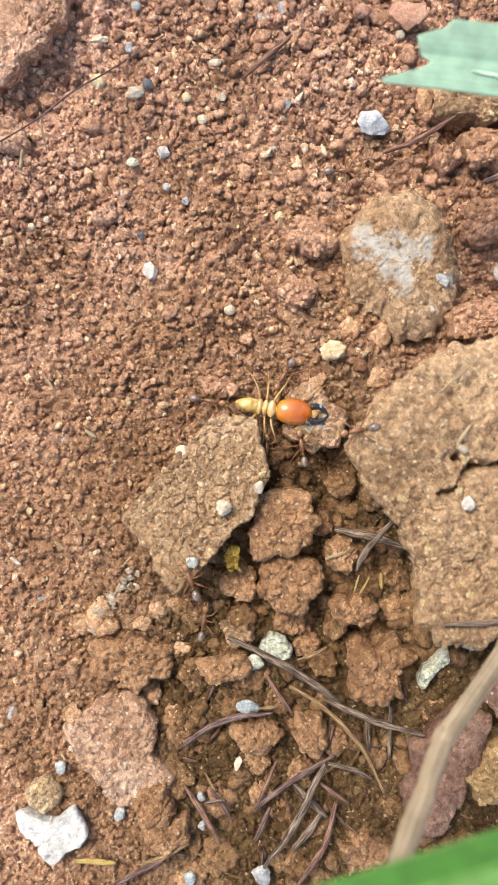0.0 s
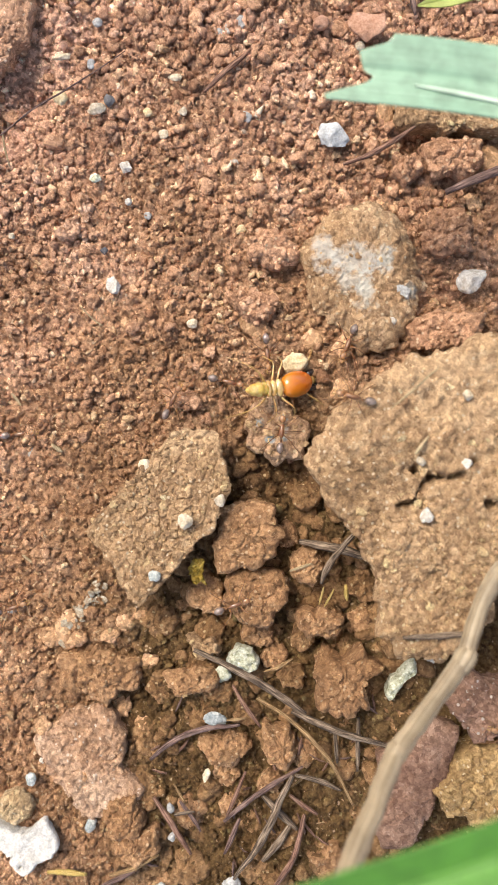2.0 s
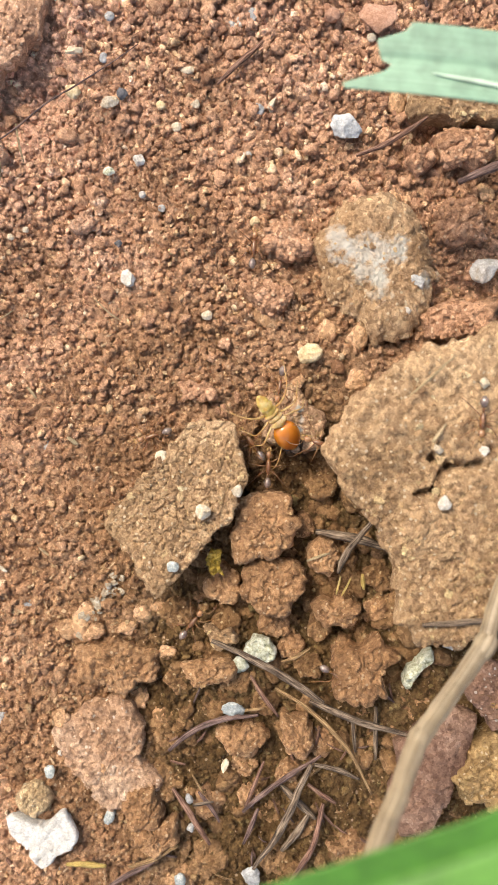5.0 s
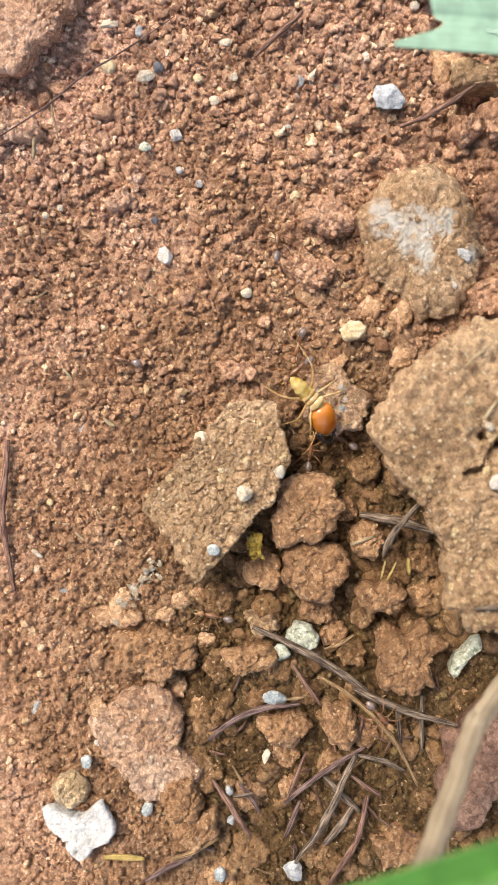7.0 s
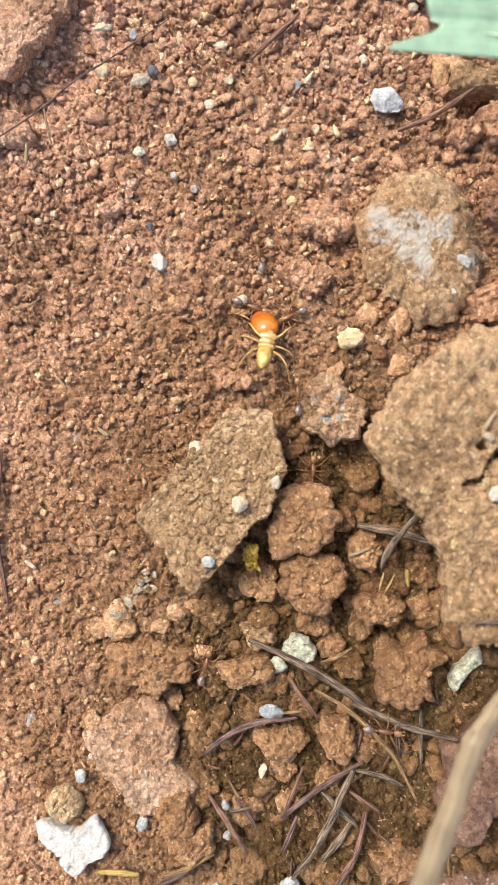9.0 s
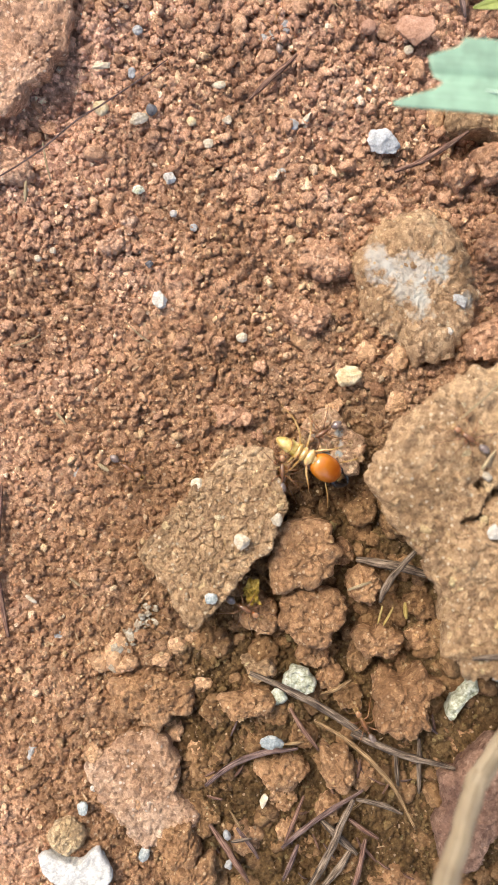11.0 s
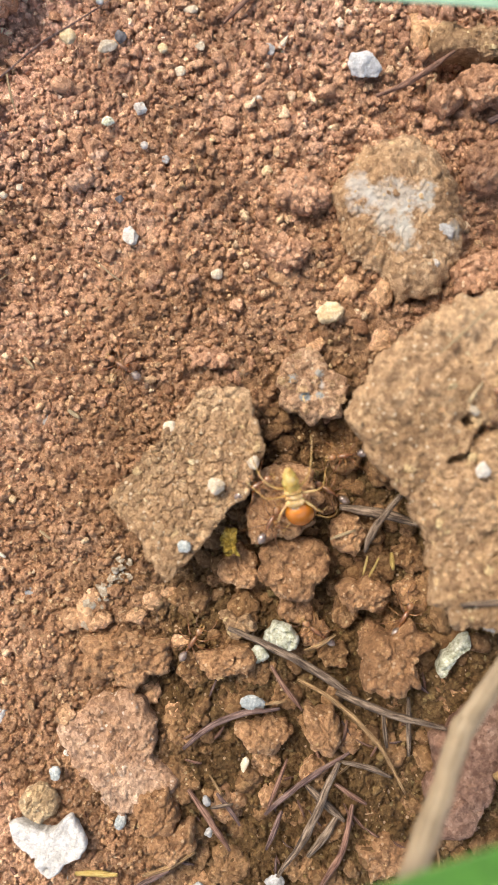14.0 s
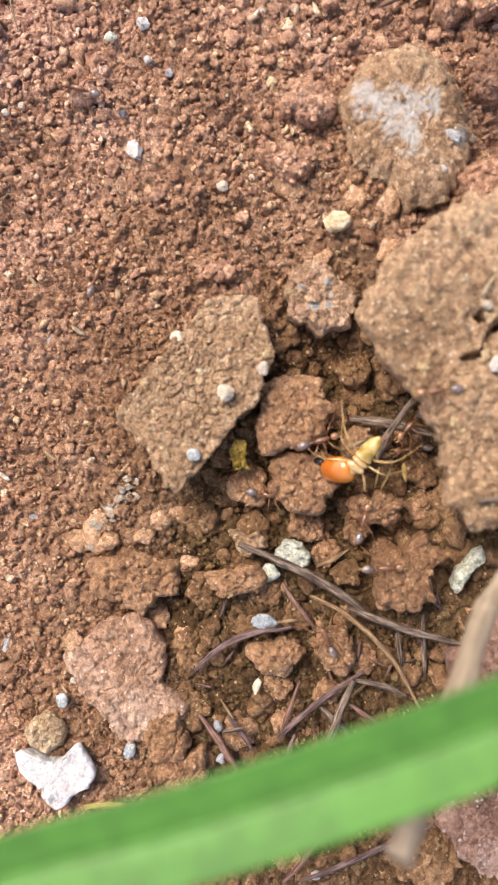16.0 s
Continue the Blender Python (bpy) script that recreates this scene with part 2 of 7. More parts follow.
GREY_TWIG = fibre_mat("weathered_needle", (0.040, 0.027, 0.019), (0.136, 0.099, 0.068), (0.288, 0.224, 0.164), 0.75, 0.3, 13.0, 0.55)
RED_TWIG = fibre_mat("red_brown_twig", (0.076, 0.038, 0.027), (0.187, 0.100, 0.070), (0.315, 0.196, 0.140), 0.75, 0.3, 13.0, 0.55)
PURPLE_TWIG = fibre_mat("dark_twig", (0.053, 0.032, 0.028), (0.135, 0.084, 0.072), (0.255, 0.176, 0.150), 0.75, 0.3, 13.0, 0.55)
TAN_TWIG = fibre_mat("tan_needle", (0.11, 0.06, 0.025), (0.26, 0.16, 0.075), (0.44, 0.31, 0.16), 0.75, 0.3, 13.0, 0.55)
TAN_LIGHT = fibre_mat("light_straw", (0.34, 0.23, 0.12), (0.40, 0.33, 0.19), (0.58, 0.45, 0.29))
STRAW = fibre_mat("yellow_straw", (0.30, 0.20, 0.05), (0.48, 0.36, 0.11), (0.62, 0.5, 0.22), 0.6)
STEM = fibre_mat("dry_stem", (0.185, 0.146, 0.092), (0.255, 0.207, 0.138), (0.345, 0.29, 0.205), 0.55, 0.35, 18, 0.05)
GREEN = fibre_mat("green_blade", (0.055, 0.168, 0.023), (0.066, 0.195, 0.027), (0.08, 0.225, 0.033), 0.5, 0.3, 34, 0.02, 0.03)
OLIVE = fibre_mat("olive_blade", (0.20, 0.25, 0.055), (0.24, 0.285, 0.068), (0.28, 0.32, 0.09), 0.5, 0.4, 30, 0.02, 0.03)
PALE_GREEN = fibre_mat("pale_leaf", (0.168, 0.295, 0.2), (0.195, 0.328, 0.228), (0.232, 0.365, 0.265), 0.4, 0.5, 30, 0.02, 0.03)


def chitin(name, dark, base, pale, rough=0.25, sub=0.0, coat=0.4, patch=1.1, rear=None, reach=2.0):
    m, nt, b = mat_base(name, rough, 0.5)
    v = mm_coords(nt)
    col = ramp(nt, noise_node(nt, v, patch, 4), [(0.36, dark), (0.5, base), (0.64, pale)])
    if rear:
        # clearer, paler shell towards the rear
        axis = nt.nodes.new("ShaderNodeSeparateXYZ")
        nt.links.new(v, axis.inputs[0])
        along = nt.nodes.new("ShaderNodeMath")
        along.operation = "DIVIDE"
        nt.links.new(axis.outputs[0], along.inputs[0])
        along.inputs[1].default_value = reach
        col = mix(nt, ramp(nt, along.outputs[0], [(0.05, (1, 1, 1)), (1.0, (0, 0, 0))]), col, rear)
    nt.links.new(col, b.inputs["Base Color"])
    b.inputs["Coat Weight"].default_value = coat
    b.inputs["Coat Roughness"].default_value = 0.12
    if sub:
        b.inputs["Subsurface Weight"].default_value = sub
        b.inputs["Subsurface Radius"].default_value = (1.0, 0.45, 0.15)
        b.inputs["Subsurface Scale"].default_value = 0.6 * MM
    bump(nt, b, noise_node(nt, v, 6, 3), 0.15, 0.04)
    return m


HEAD_M = chitin("amber_head", (0.28, 0.048, 0.004), (0.36, 0.073, 0.006), (0.48, 0.145, 0.016), 0.16, 0.3, 0.9, 0.35, (0.52, 0.18, 0.014), 2.8)
BODY_M = chitin("pale_body", (0.30, 0.19, 0.035), (0.43, 0.30, 0.075), (0.56, 0.45, 0.19), 0.38, 0.5, 0.15)
PLATE_M = chitin("pale_plate", (0.34, 0.19, 0.05), (0.47, 0.31, 0.11), (0.60, 0.46, 0.24), 0.22, 0.3, 0.8)
JAW_M = chitin("black_jaw", (0.012, 0.011, 0.012), (0.02, 0.018, 0.02), (0.04, 0.035, 0.035), 0.22, 0, 0.6)
LIMB_M = chitin("amber_limb", (0.26, 0.145, 0.04), (0.37, 0.225, 0.075), (0.48, 0.33, 0.14), 0.3, 0.2, 0.2)
ANT_M = chitin("ant_amber", (0.10, 0.042, 0.016), (0.17, 0.076, 0.03), (0.27, 0.14, 0.06), 0.28, 0.3, 0.4)
GASTER_M = chitin("ant_gaster", (0.075, 0.05, 0.038), (0.13, 0.092, 0.072), (0.22, 0.165, 0.135), 0.12, 0.15, 1.0)

# ------------------------------------------------------------------ shape helpers


def hash01(i, j, k, seed):
    n = (i * 374761393 + j * 668265263 + k * 1274126177 + seed * 362437) & 0x7FFFFFFF
    n = ((n ^ (n >> 13)) * 1274126177) & 0x7FFFFFFF
    return ((n ^ (n >> 16)) & 0xFFFF) / 65535.0


def vnoise(p, seed=0):
    """Smooth value noise, -1 to 1, for an (n, 3) array."""
    f = np.floor(p).astype(np.int64)
    t = p - f
    t = t * t * (3 - 2 * t)
    out = 0
    for a in (0, 1):
        for b in (0, 1):
            for c in (0, 1):
                w = (t[:, 0] if a else 1 - t[:, 0]) * (t[:, 1] if b else 1 - t[:, 1]) * (t[:, 2] if c else 1 - t[:, 2])
                out = out + w * hash01(f[:, 0] + a, f[:, 1] + b, f[:, 2] + c, seed)
    return out * 2 - 1


def fbm(p, octaves=4, seed=0, gain=0.55):
    out, amp = 0, 1.0
    for o in range(octaves):
        out = out + amp * vnoise(p * 2.03 ** o + 17.3 * o, seed + o)
        amp *= gain
    return out


def lumps(p, seed=0):
    """Rounded cells with creased joints, 0 in the crease to about 1 on top."""
    f = np.floor(p).astype(np.int64)
    best = np.full(len(p), 9.0)
    for a in (-1, 0, 1):
        for b in (-1, 0, 1):
            for c in (-1, 0, 1):
                i, j, k = f[:, 0] + a, f[:, 1] + b, f[:, 2] + c
                q = np.stack([i + hash01(i, j, k, seed), j + hash01(i, j, k, seed + 7), k + hash01(i, j, k, seed + 13)], 1)
                best = np.minimum(best, ((q - p) ** 2).sum(1))
    return 1 - np.sqrt(best)


def flakes(p, seed=0):
    """Flat-topped fragments parted by narrow crevices: 0 in a crevice, about 1 on a fragment."""
    p = p + 0.35 * np.stack([fbm(p * 1.3, 2, seed + 50 + k) for k in range(3)], 1)
    base = np.floor(p[:, :2])
    first, second, level = np.full(len(p), 9.0), np.full(len(p), 9.0), np.zeros(len(p))
    for dx in (-1, 0, 1):
        for dy in (-1, 0, 1):
            c = base + (dx, dy)
            i, j = c[:, 0].astype(int), c[:, 1].astype(int)
            fx, fy = hash01(i, j, 0 * i + 3, seed), hash01(i, j, 0 * i + 7, seed + 1)
            d = np.hypot(c[:, 0] + fx - p[:, 0], c[:, 1] + fy - p[:, 1])
            near = d < first
            second = np.where(near, first, np.minimum(second, d))
            level = np.where(near, hash01(i, j, 0 * i + 11, seed + 2), level)
            first = np.where(near, d, first)
    gap = np.clip((second - first) / 0.3, 0, 1)
    gap = gap * gap * (3 - 2 * gap)
    return gap * (0.55 + 0.45 * level)


def mesh_from(name, verts, faces, material, smooth=True):
    """verts (n, 3) in millimetres; faces: one array (m, 3) or (m, 4)."""
    me = bpy.data.meshes.new(name)
    verts = np.asarray(verts, np.float32) * MM
    faces = np.asarray(faces, np.int32)
    n, k = faces.shape
    me.vertices.add(len(verts))
    me.vertices.foreach_set("co", verts.ravel())
    me.loops.add(n * k)
    me.loops.foreach_set("vertex_index", faces.ravel())
    me.polygons.add(n)
    me.polygons.foreach_set("loop_start", np.arange(0, n * k, k, dtype=np.int32))
    me.polygons.foreach_set("use_smooth", np.full(n, smooth))
    me.update(calc_edges=True)
    me.materials.append(material)
    return me


def thing(name, label, category, at=(0, 0, 0), group="", kind="", data=None):
    ob = new(name, data)
    ob.location = Vector(at) * MM
    return tagged(ob, label, category, group, kind)


def piece(name, me, parent, label=""):
    ob = new(name, me)
    ob.parent = parent
    return tagged(ob, label) if label else ob


def ico(level):
    bm = bmesh.new()
    bmesh.ops.create_icosphere(bm, subdivisions=level, radius=1.0)
    v = np.array([x.co[:] for x in bm.verts])
    f = np.array([[x.index for x in q.verts] for q in bm.faces])
    bm.free()
    return v, f


ICO = {k: ico(k) for k in (1, 2, 3, 4, 5)}
rng = np.random.default_rng(11)

# ------------------------------------------------------------------ ground


def bowl(x, y):
    q = 0.0035 * ((x - 27) ** 2 + 0.35 * (y - 50) ** 2)
    return 1.2 - 6.5 * (1 - np.exp(-q / 6.5))


HOLLOWS = [  # x, y, radius, depth of the dips between the clods
    (28.7, 25.5, 13.0, 1.3), (24.2, 8.1, 12.0, 1.0),
    (21.4, 35.8, 3.0, 1.9), (16.8, 29.5, 3.2, 2.2), (30.3, 38.6, 3.0, 1.4),
    (36.2, 36.3, 4.5, 1.6), (36.9, 30.4, 4.5, 1.2), (28.5, 40.3, 3.0, 1.6), (31.2, 22.9, 5.0, 1.2),
    (43.4, 75.6, 2.4, 2.2), (46.9, 74.3, 4.0, 0.5), (1.2, 81.9, 3.6, 1.7), (-2.6, 77.8, 3.5, 1.6),
    (21.6, 61.6, 3.2, 1.3), (28.1, 62.9, 2.4, 1.2), (11.8, 14.7, 2.6, 1.8), (21.6, 26.4, 3.0, 1.6),
    (13.4, 6.2, 2.4, 1.5), (43.6, 60.1, 3.0, 0.8), (39.7, 19.4, 2.5, 1.2), (38.4, 54.7, 2.0, 1.2),
]


def ground_height(x, y):
    z = bowl(x, y)
    for hx, hy, r, d in HOLLOWS:
        z = z - d * np.exp(-((x - hx) ** 2 + (y - hy) ** 2) / r ** 2)
    near = np.exp(-(((x - 27) / 90) ** 2 + ((y - 42) / 110) ** 2) ** 2)
    p = np.stack([x, y, 0 * x], 1)
    z = z + near * (0.7 * fbm(p / 9.0, 3, 3) + 0.85 * flakes(p / 1.9, 60) + 0.4 * flakes(p / 1.1, 61) + 0.42 * flakes(p / 0.7, 62) + 0.3 * lumps(p / 0.6, 9) + 0.22 * fbm(p / 0.55, 2, 8, 0.7))
    return z - 1.5


def stretch(lo, hi, step, far):
    mid = np.arange(lo, hi + step / 2, step)
    out, s, v = [], step, 0.0
    while v < far:
        s *= 1.35
        v += s
        out.append(v)
    out = np.array(out)
    return np.concatenate([lo - out[::-1], mid, hi + out])


X0, X1, Y0, Y1 = -8.0, 57.0, -16.0, 98.0


def build_ground():
    xs, ys = stretch(X0, X1, 0.24, 60000.0), stretch(Y0, Y1, 0.24, 60000.0)
    gx, gy = np.meshgrid(xs, ys)
    z = ground_height(gx.ravel(), gy.ravel())
    nx, ny = len(xs), len(ys)
    a = (np.arange(ny - 1)[:, None] * nx + np.arange(nx - 1)[None, :]).ravel()
    me = mesh_from("ground", np.stack([gx.ravel(), gy.ravel(), z], 1), np.stack([a, a + 1, a + nx + 1, a + nx], 1), SOIL)
    thing("ground", "loose dry red-brown soil, crumbly and uneven", "ground", kind="structure", data=me)


build_ground()


def rand_rot(n):
    q = rng.normal(size=(n, 4))
    q /= np.linalg.norm(q, axis=1, keepdims=True)
    w, x, y, z = q.T
    return np.stack([np.stack([1 - 2 * (y * y + z * z), 2 * (x * y - z * w), 2 * (x * z + y * w)], 1),
                     np.stack([2 * (x * y + z * w), 1 - 2 * (x * x + z * z), 2 * (y * z - x * w)], 1),
                     np.stack([2 * (x * z - y * w), 2 * (y * z + x * w), 1 - 2 * (x * x + y * y)], 1)], 1)


def crumb_cloud(pos, size, level, variants=14, seed=0, rough=0.25, squash=0.85):
    """Many small rough crumbs as one set of vertices and triangles."""
    v0, f0 = ICO[level]
    shapes = []
    for k in range(variants):
        p = v0.copy()
        for n in rng.normal(size=(6, 3)):
            n = n / np.linalg.norm(n)
            p = p - np.maximum(p @ n - rng.uniform(0.45, 0.85), 0)[:, None] * n
        d = 1 + rough * fbm(v0 * 1.3 + 31 * k, 3, seed + k)
        d = d * (1 + 0.22 * (lumps(v0 * 1.6 + 11 * k, seed + k) - 0.4) + 0.34 * fbm(v0 * 2.6 + 3 * k, 3, seed + k, 0.75))
        shapes.append(p * d[:, None])
    shapes = np.array(shapes)
    n = len(pos)
    s = shapes[rng.integers(0, variants, n)] * (size[:, None] * rng.uniform(0.72, 1.25, (n, 3)))[:, None, :]
    s = np.einsum("nij,nvj->nvi", rand_rot(n), s)
    s[:, :, 2] *= squash
    s = s + pos[:, None, :]
    f = (f0[None] + (np.arange(n) * len(v0))[:, None, None]).reshape(-1, 3)
    return s.reshape(-1, 3), f


SLAB_PTS = [(49.8, 55.4, 10.0), (44.3, 53.8, 10.5), (38.0, 51.0, 10.5), (34.0, 47.4, 9.5), (30.4, 42.8, 8.5), (32.2, 39.5, 8.5), (35.7, 35.8, 9.0), (37.8, 32.2, 9.5), (37.9, 28.8, 10.0), (37.4, 26.0, 10.0), (40.2, 24.0, 10.0), (43.8, 24.0, 10.5), (47.7, 28.1, 11.0), (51.1, 39.7, 11.0)]
PLATE_PTS = [(17.5, 45.6, 4.1), (22.0, 45.7, 4.6), (23.3, 39.4, 5.6), (22.0, 36.5, 6.4), (14.2, 27.7, 5.6), (11.9, 30.5, 4.6), (8.3, 35.2, 4.0), (14.6, 42.0, 4.0)]


def covered(x, y, pts, inset):
    """Which places lie under a plate, well inside its outline."""
    p = np.array(pts)[:, :2]
    c = p.mean(0)
    p = c + (p - c) * inset
    odd = np.zeros(len(x), bool)
    for (ax, ay), (bx, by) in zip(p, np.roll(p, -1, 0)):
        if ay != by:
            odd ^= ((ay > y) != (by > y)) & (x < (bx - ax) * (y - ay) / (by - ay) + ax)
    return odd


def scatter(n, lo, hi, spread):
    """Places in the near stretch of ground with sizes that favour the small."""
    x = rng.uniform(X0, X1, n)
    y = rng.uniform(Y0, Y1, n)
    p = np.stack([x, y, 0 * x], 1)
    keep = rng.uniform(0, 1, n) < 0.62 + spread * fbm(p / 12, 3, 40)
    keep &= ~covered(x, y, SLAB_PTS, 0.86) & ~covered(x, y, PLATE_PTS, 0.7)
    x, y = x[keep], y[keep]
    size = lo * (hi / lo) ** (rng.uniform(0, 1, len(x)) ** 1.8)
    size = size * (0.82 + 0.42 * np.clip((y - 50) / 35, 0, 1))  # coarser crumbs higher up the slope
    z = ground_height(x, y) + size * rng.uniform(-0.35, 0.55, len(x))  # half sunk into the soil
    return np.stack([x, y, z], 1), size


def build_crumbs():
    for name, label, n, lo, hi, level, spread in (
            ("soil_grains", "fine red-brown soil grains strewn on the ground", 70000, 0.13, 0.38, 1, 0.15),
            ("soil_crumbs", "small angular red-brown soil crumbs on the ground", 14500, 0.26, 0.64, 2, 0.25)):
        pos, size = scatter(n, lo, hi, spread)
        v, f = crumb_cloud(pos, size, level, seed=level * 50)
        thing(name, label, "soil", kind="stuff", data=mesh_from(name, v, f, CRUMB, level > 1))


build_crumbs()


def build_lumps():
    """Rounded lumps that lie singly on the loose soil, coarser towards the top of the slope."""
    g = np.random.default_rng(19)
    shapes = []
    for k in range(12):
        v, f = ICO[3]
        p = v.copy()
        for n in g.normal(size=(7, 3)):
            n = n / np.linalg.norm(n)
            p = p - np.maximum(p @ n - g.uniform(0.5, 0.85), 0)[:, None] * n
        p = p * (1.06 + 0.22 * fbm(v * 1.4 + 7 * k, 3, 600 + k) + 0.16 * (lumps(v * 2.2 + 3 * k, 640 + k) - 0.4) + 0.12 * fbm(v * 5 + k, 3, 680 + k, 0.7))[:, None]
        shapes.append(mesh_from("soil_lump", p * (1, 0.86, 0.74), f, DRY_CLOD))
    count = 0
    while count < 290:
        x, y = g.uniform(-5, 54), g.uniform(40, 95)
        spot = np.array([x]), np.array([y])
        if g.uniform() > 0.12 + 0.9 * (y - 40) / 50 or covered(*spot, SLAB_PTS, 1.04)[0] or covered(*spot, PLATE_PTS, 1.1)[0] or math.hypot(x - 36.7, y - 61) < 8:
            continue
        r = 0.5 * (1.05 / 0.5) ** (g.uniform() ** 2) * (0.85 + 0.25 * (y > 68))
        ob = thing("soil_lump", "rounded red-brown lump lying on loose soil", "soil lump", (x, y, float(ground_height(*spot)[0]) + 0.4 * r), "loose soil lumps", data=shapes[count % 12])
        ob.rotation_euler = (g.uniform(-0.5, 0.5), g.uniform(-0.5, 0.5), g.uniform(0, 6.28))
        ob.scale = (r, r * g.uniform(0.8, 1.1), r * g.uniform(0.8, 1.1))
        count += 1


build_lumps()

# ------------------------------------------------------------------ clods and slabs


def outline_radius(pts, cx, cy, ang):
    """Distance from the middle to a closed outline, in the directions ang."""
    p = np.array(pts, float)[:, :2] - (cx, cy)
    q = np.roll(p, -1, 0)
    d = q - p
    out = np.full(len(ang), 1e9)
    for (px, py), (dx, dy) in zip(p, d):
        c, s = np.cos(ang), np.sin(ang)
        den = c * dy - s * dx
        den = np.where(abs(den) < 1e-9, 1e-9, den)
        r = (px * dy - py * dx) / den
        u = np.where(abs(dx) > abs(dy), (r * c - px) / (dx or 1e-9), (r * s - py) / (dy or 1e-9))
        ok = (r > 0) & (u >= -1e-6) & (u <= 1 + 1e-6)
        out = np.where(ok & (r < out), r, out)
    return out


def slab_mesh(name, pts, thick, material, dome=0.0, rough=0.35, cell=1.6, ragged=0.5, seed=1, na=220, nr=46, sharp=0.25, under=0.12, centre=None, cracks=(), holes=(), drop=None, lobes=0.0, chunks=0.0, calm=0.12):
    """A broken plate of dried soil. pts: corners of its upper face (x, y, z). Returns mesh, middle and a function for its top."""
    P3 = np.array(pts, float)
    cx, cy = centre[:2] if centre else (P3[:, 0].mean(), P3[:, 1].mean())
    A = np.c_[P3[:, 0] - cx, P3[:, 1] - cy, np.ones(len(P3))]
    sx, sy, zc = np.linalg.lstsq(A, P3[:, 2], rcond=None)[0]
    ang = np.linspace(0, 2 * np.pi, na, endpoint=False)
    R = outline_radius(P3, cx, cy, ang)
    R = (R + 0.5 * (np.roll(R, 1) + np.roll(R, -1))) / 2
    e = np.stack([np.cos(ang) * R, np.sin(ang) * R, 0 * R], 1)
    R = R + ragged * (fbm(e / 2.2 + 5, 4, seed + 3) * 0.8 + 0.9 * (lumps(e / 1.1, seed + 9) - 0.4)) + lobes * (lumps(e / 2.4, seed + 15) - 0.5)

    def top(x, y, d):
        """d: 0 at the middle to 1 at the rim."""
        p = np.stack([x + cx, y + cy, 0 * x + seed], 1)
        z = zc + sx * x + sy * y + dome * (1 - d ** 2)
        calmed = np.clip(d / calm, 0.12, 1)
        z = z + rough * calmed * (0.9 * fbm(p / (cell * 3), 3, seed) + 0.5 * fbm(p / (cell * 0.8), 4, seed + 4, 0.7) + 0.35 * (lumps(p / cell, seed + 1) - 0.45) + 0.25 * (lumps(p / (cell * 0.42), seed + 2) - 0.4))
        z = z + chunks * calmed * (flakes(p / cell, seed + 5) - 0.6 + 0.5 * (flakes(p / (cell * 0.45), seed + 6) - 0.6))
        for line, width, depth in cracks:
            near = np.full(len(x), 9.0)
            w = np.stack([x + cx, y + cy], 1) + 0.35 * np.stack([fbm(p / 1.1, 2, 71), fbm(p / 1.1, 2, 72)], 1)
            for a, b in zip(line[:-1], line[1:]):
                a, b = np.array(a[:2]), np.array(b[:2])
                t = np.clip(((w - a) @ (b - a)) / ((b - a) @ (b - a)), 0, 1)
                near = np.minimum(near, np.linalg.norm(w - a - t[:, None] * (b - a), axis=1))
            z = z - depth * np.exp(-(near / width) ** 4)
        for hx, hy, r, depth in holes:
            z = z - depth * np.exp(-(((x + cx - hx) ** 2 + (y + cy - hy) ** 2) / r ** 2) ** 2)
        return z - (min(0.5 * thick, 1.3) if drop is None else drop) * np.clip((d - (1 - sharp)) / sharp, 0, 1) ** 2.5

    rings = []
    for k in range(nr):
        d = (k + 0.5) / (nr - 0.5)
        x, y = np.cos(ang) * R * d, np.sin(ang) * R * d
        rings.append(np.stack([x, y, top(x, y, np.full(na, min(d, 1.0)))], 1))
    nside = max(4, int(thick / 0.8))
    edge = rings[-1]
    for k in range(1, nside + 1):
        u = k / nside
        shrink = 1 + 0.03 * math.sin(u * math.pi) - under * u
        p = np.stack([edge[:, 0] * shrink, edge[:, 1] * shrink, edge[:, 2] - thick * u], 1)
        p[:, :2] *= (1 + (0.35 * rough) * fbm(p / 1.3, 3, seed + 20) / np.maximum(R, 1))[:, None]
        rings.append(p)
    rings.append(np.stack([edge[:, 0] * 0.4, edge[:, 1] * 0.4, edge[:, 2] * 0 + edge[:, 2].mean() - thick * 1.1], 1))
    v = np.concatenate(rings)
    v = v + 0.10 * np.stack([fbm(v / 0.7, 2, seed + 31), fbm(v / 0.7, 2, seed + 32), fbm(v / 0.7, 2, seed + 33)], 1)
    n = len(rings)
    i = np.arange(na)
    j = (i + 1) % na
    f = np.concatenate([np.stack([k * na + i, (k + 1) * na + i, (k + 1) * na + j, k * na + j], 1) for k in range(n - 1)])
    c0 = len(v)
    v = np.concatenate([v, [[0, 0, top(np.zeros(1), np.zeros(1), np.zeros(1))[0]], [0, 0, v[-na:, 2].mean()]]])
    tri = np.concatenate([np.stack([0 * i + c0, i, j, j], 1), np.stack([0 * i + c0 + 1, (n - 1) * na + j, (n - 1) * na + i, (n - 1) * na + i], 1)])
    me = bpy.data.meshes.new(name)
    faces = [tuple(q) for q in f] + [tuple(q[:3]) for q in tri]
    me.from_pydata([tuple(q) for q in v * MM], [], faces)
    me.polygons.foreach_set("use_smooth", np.full(len(faces), True))
    me.materials.append(material)

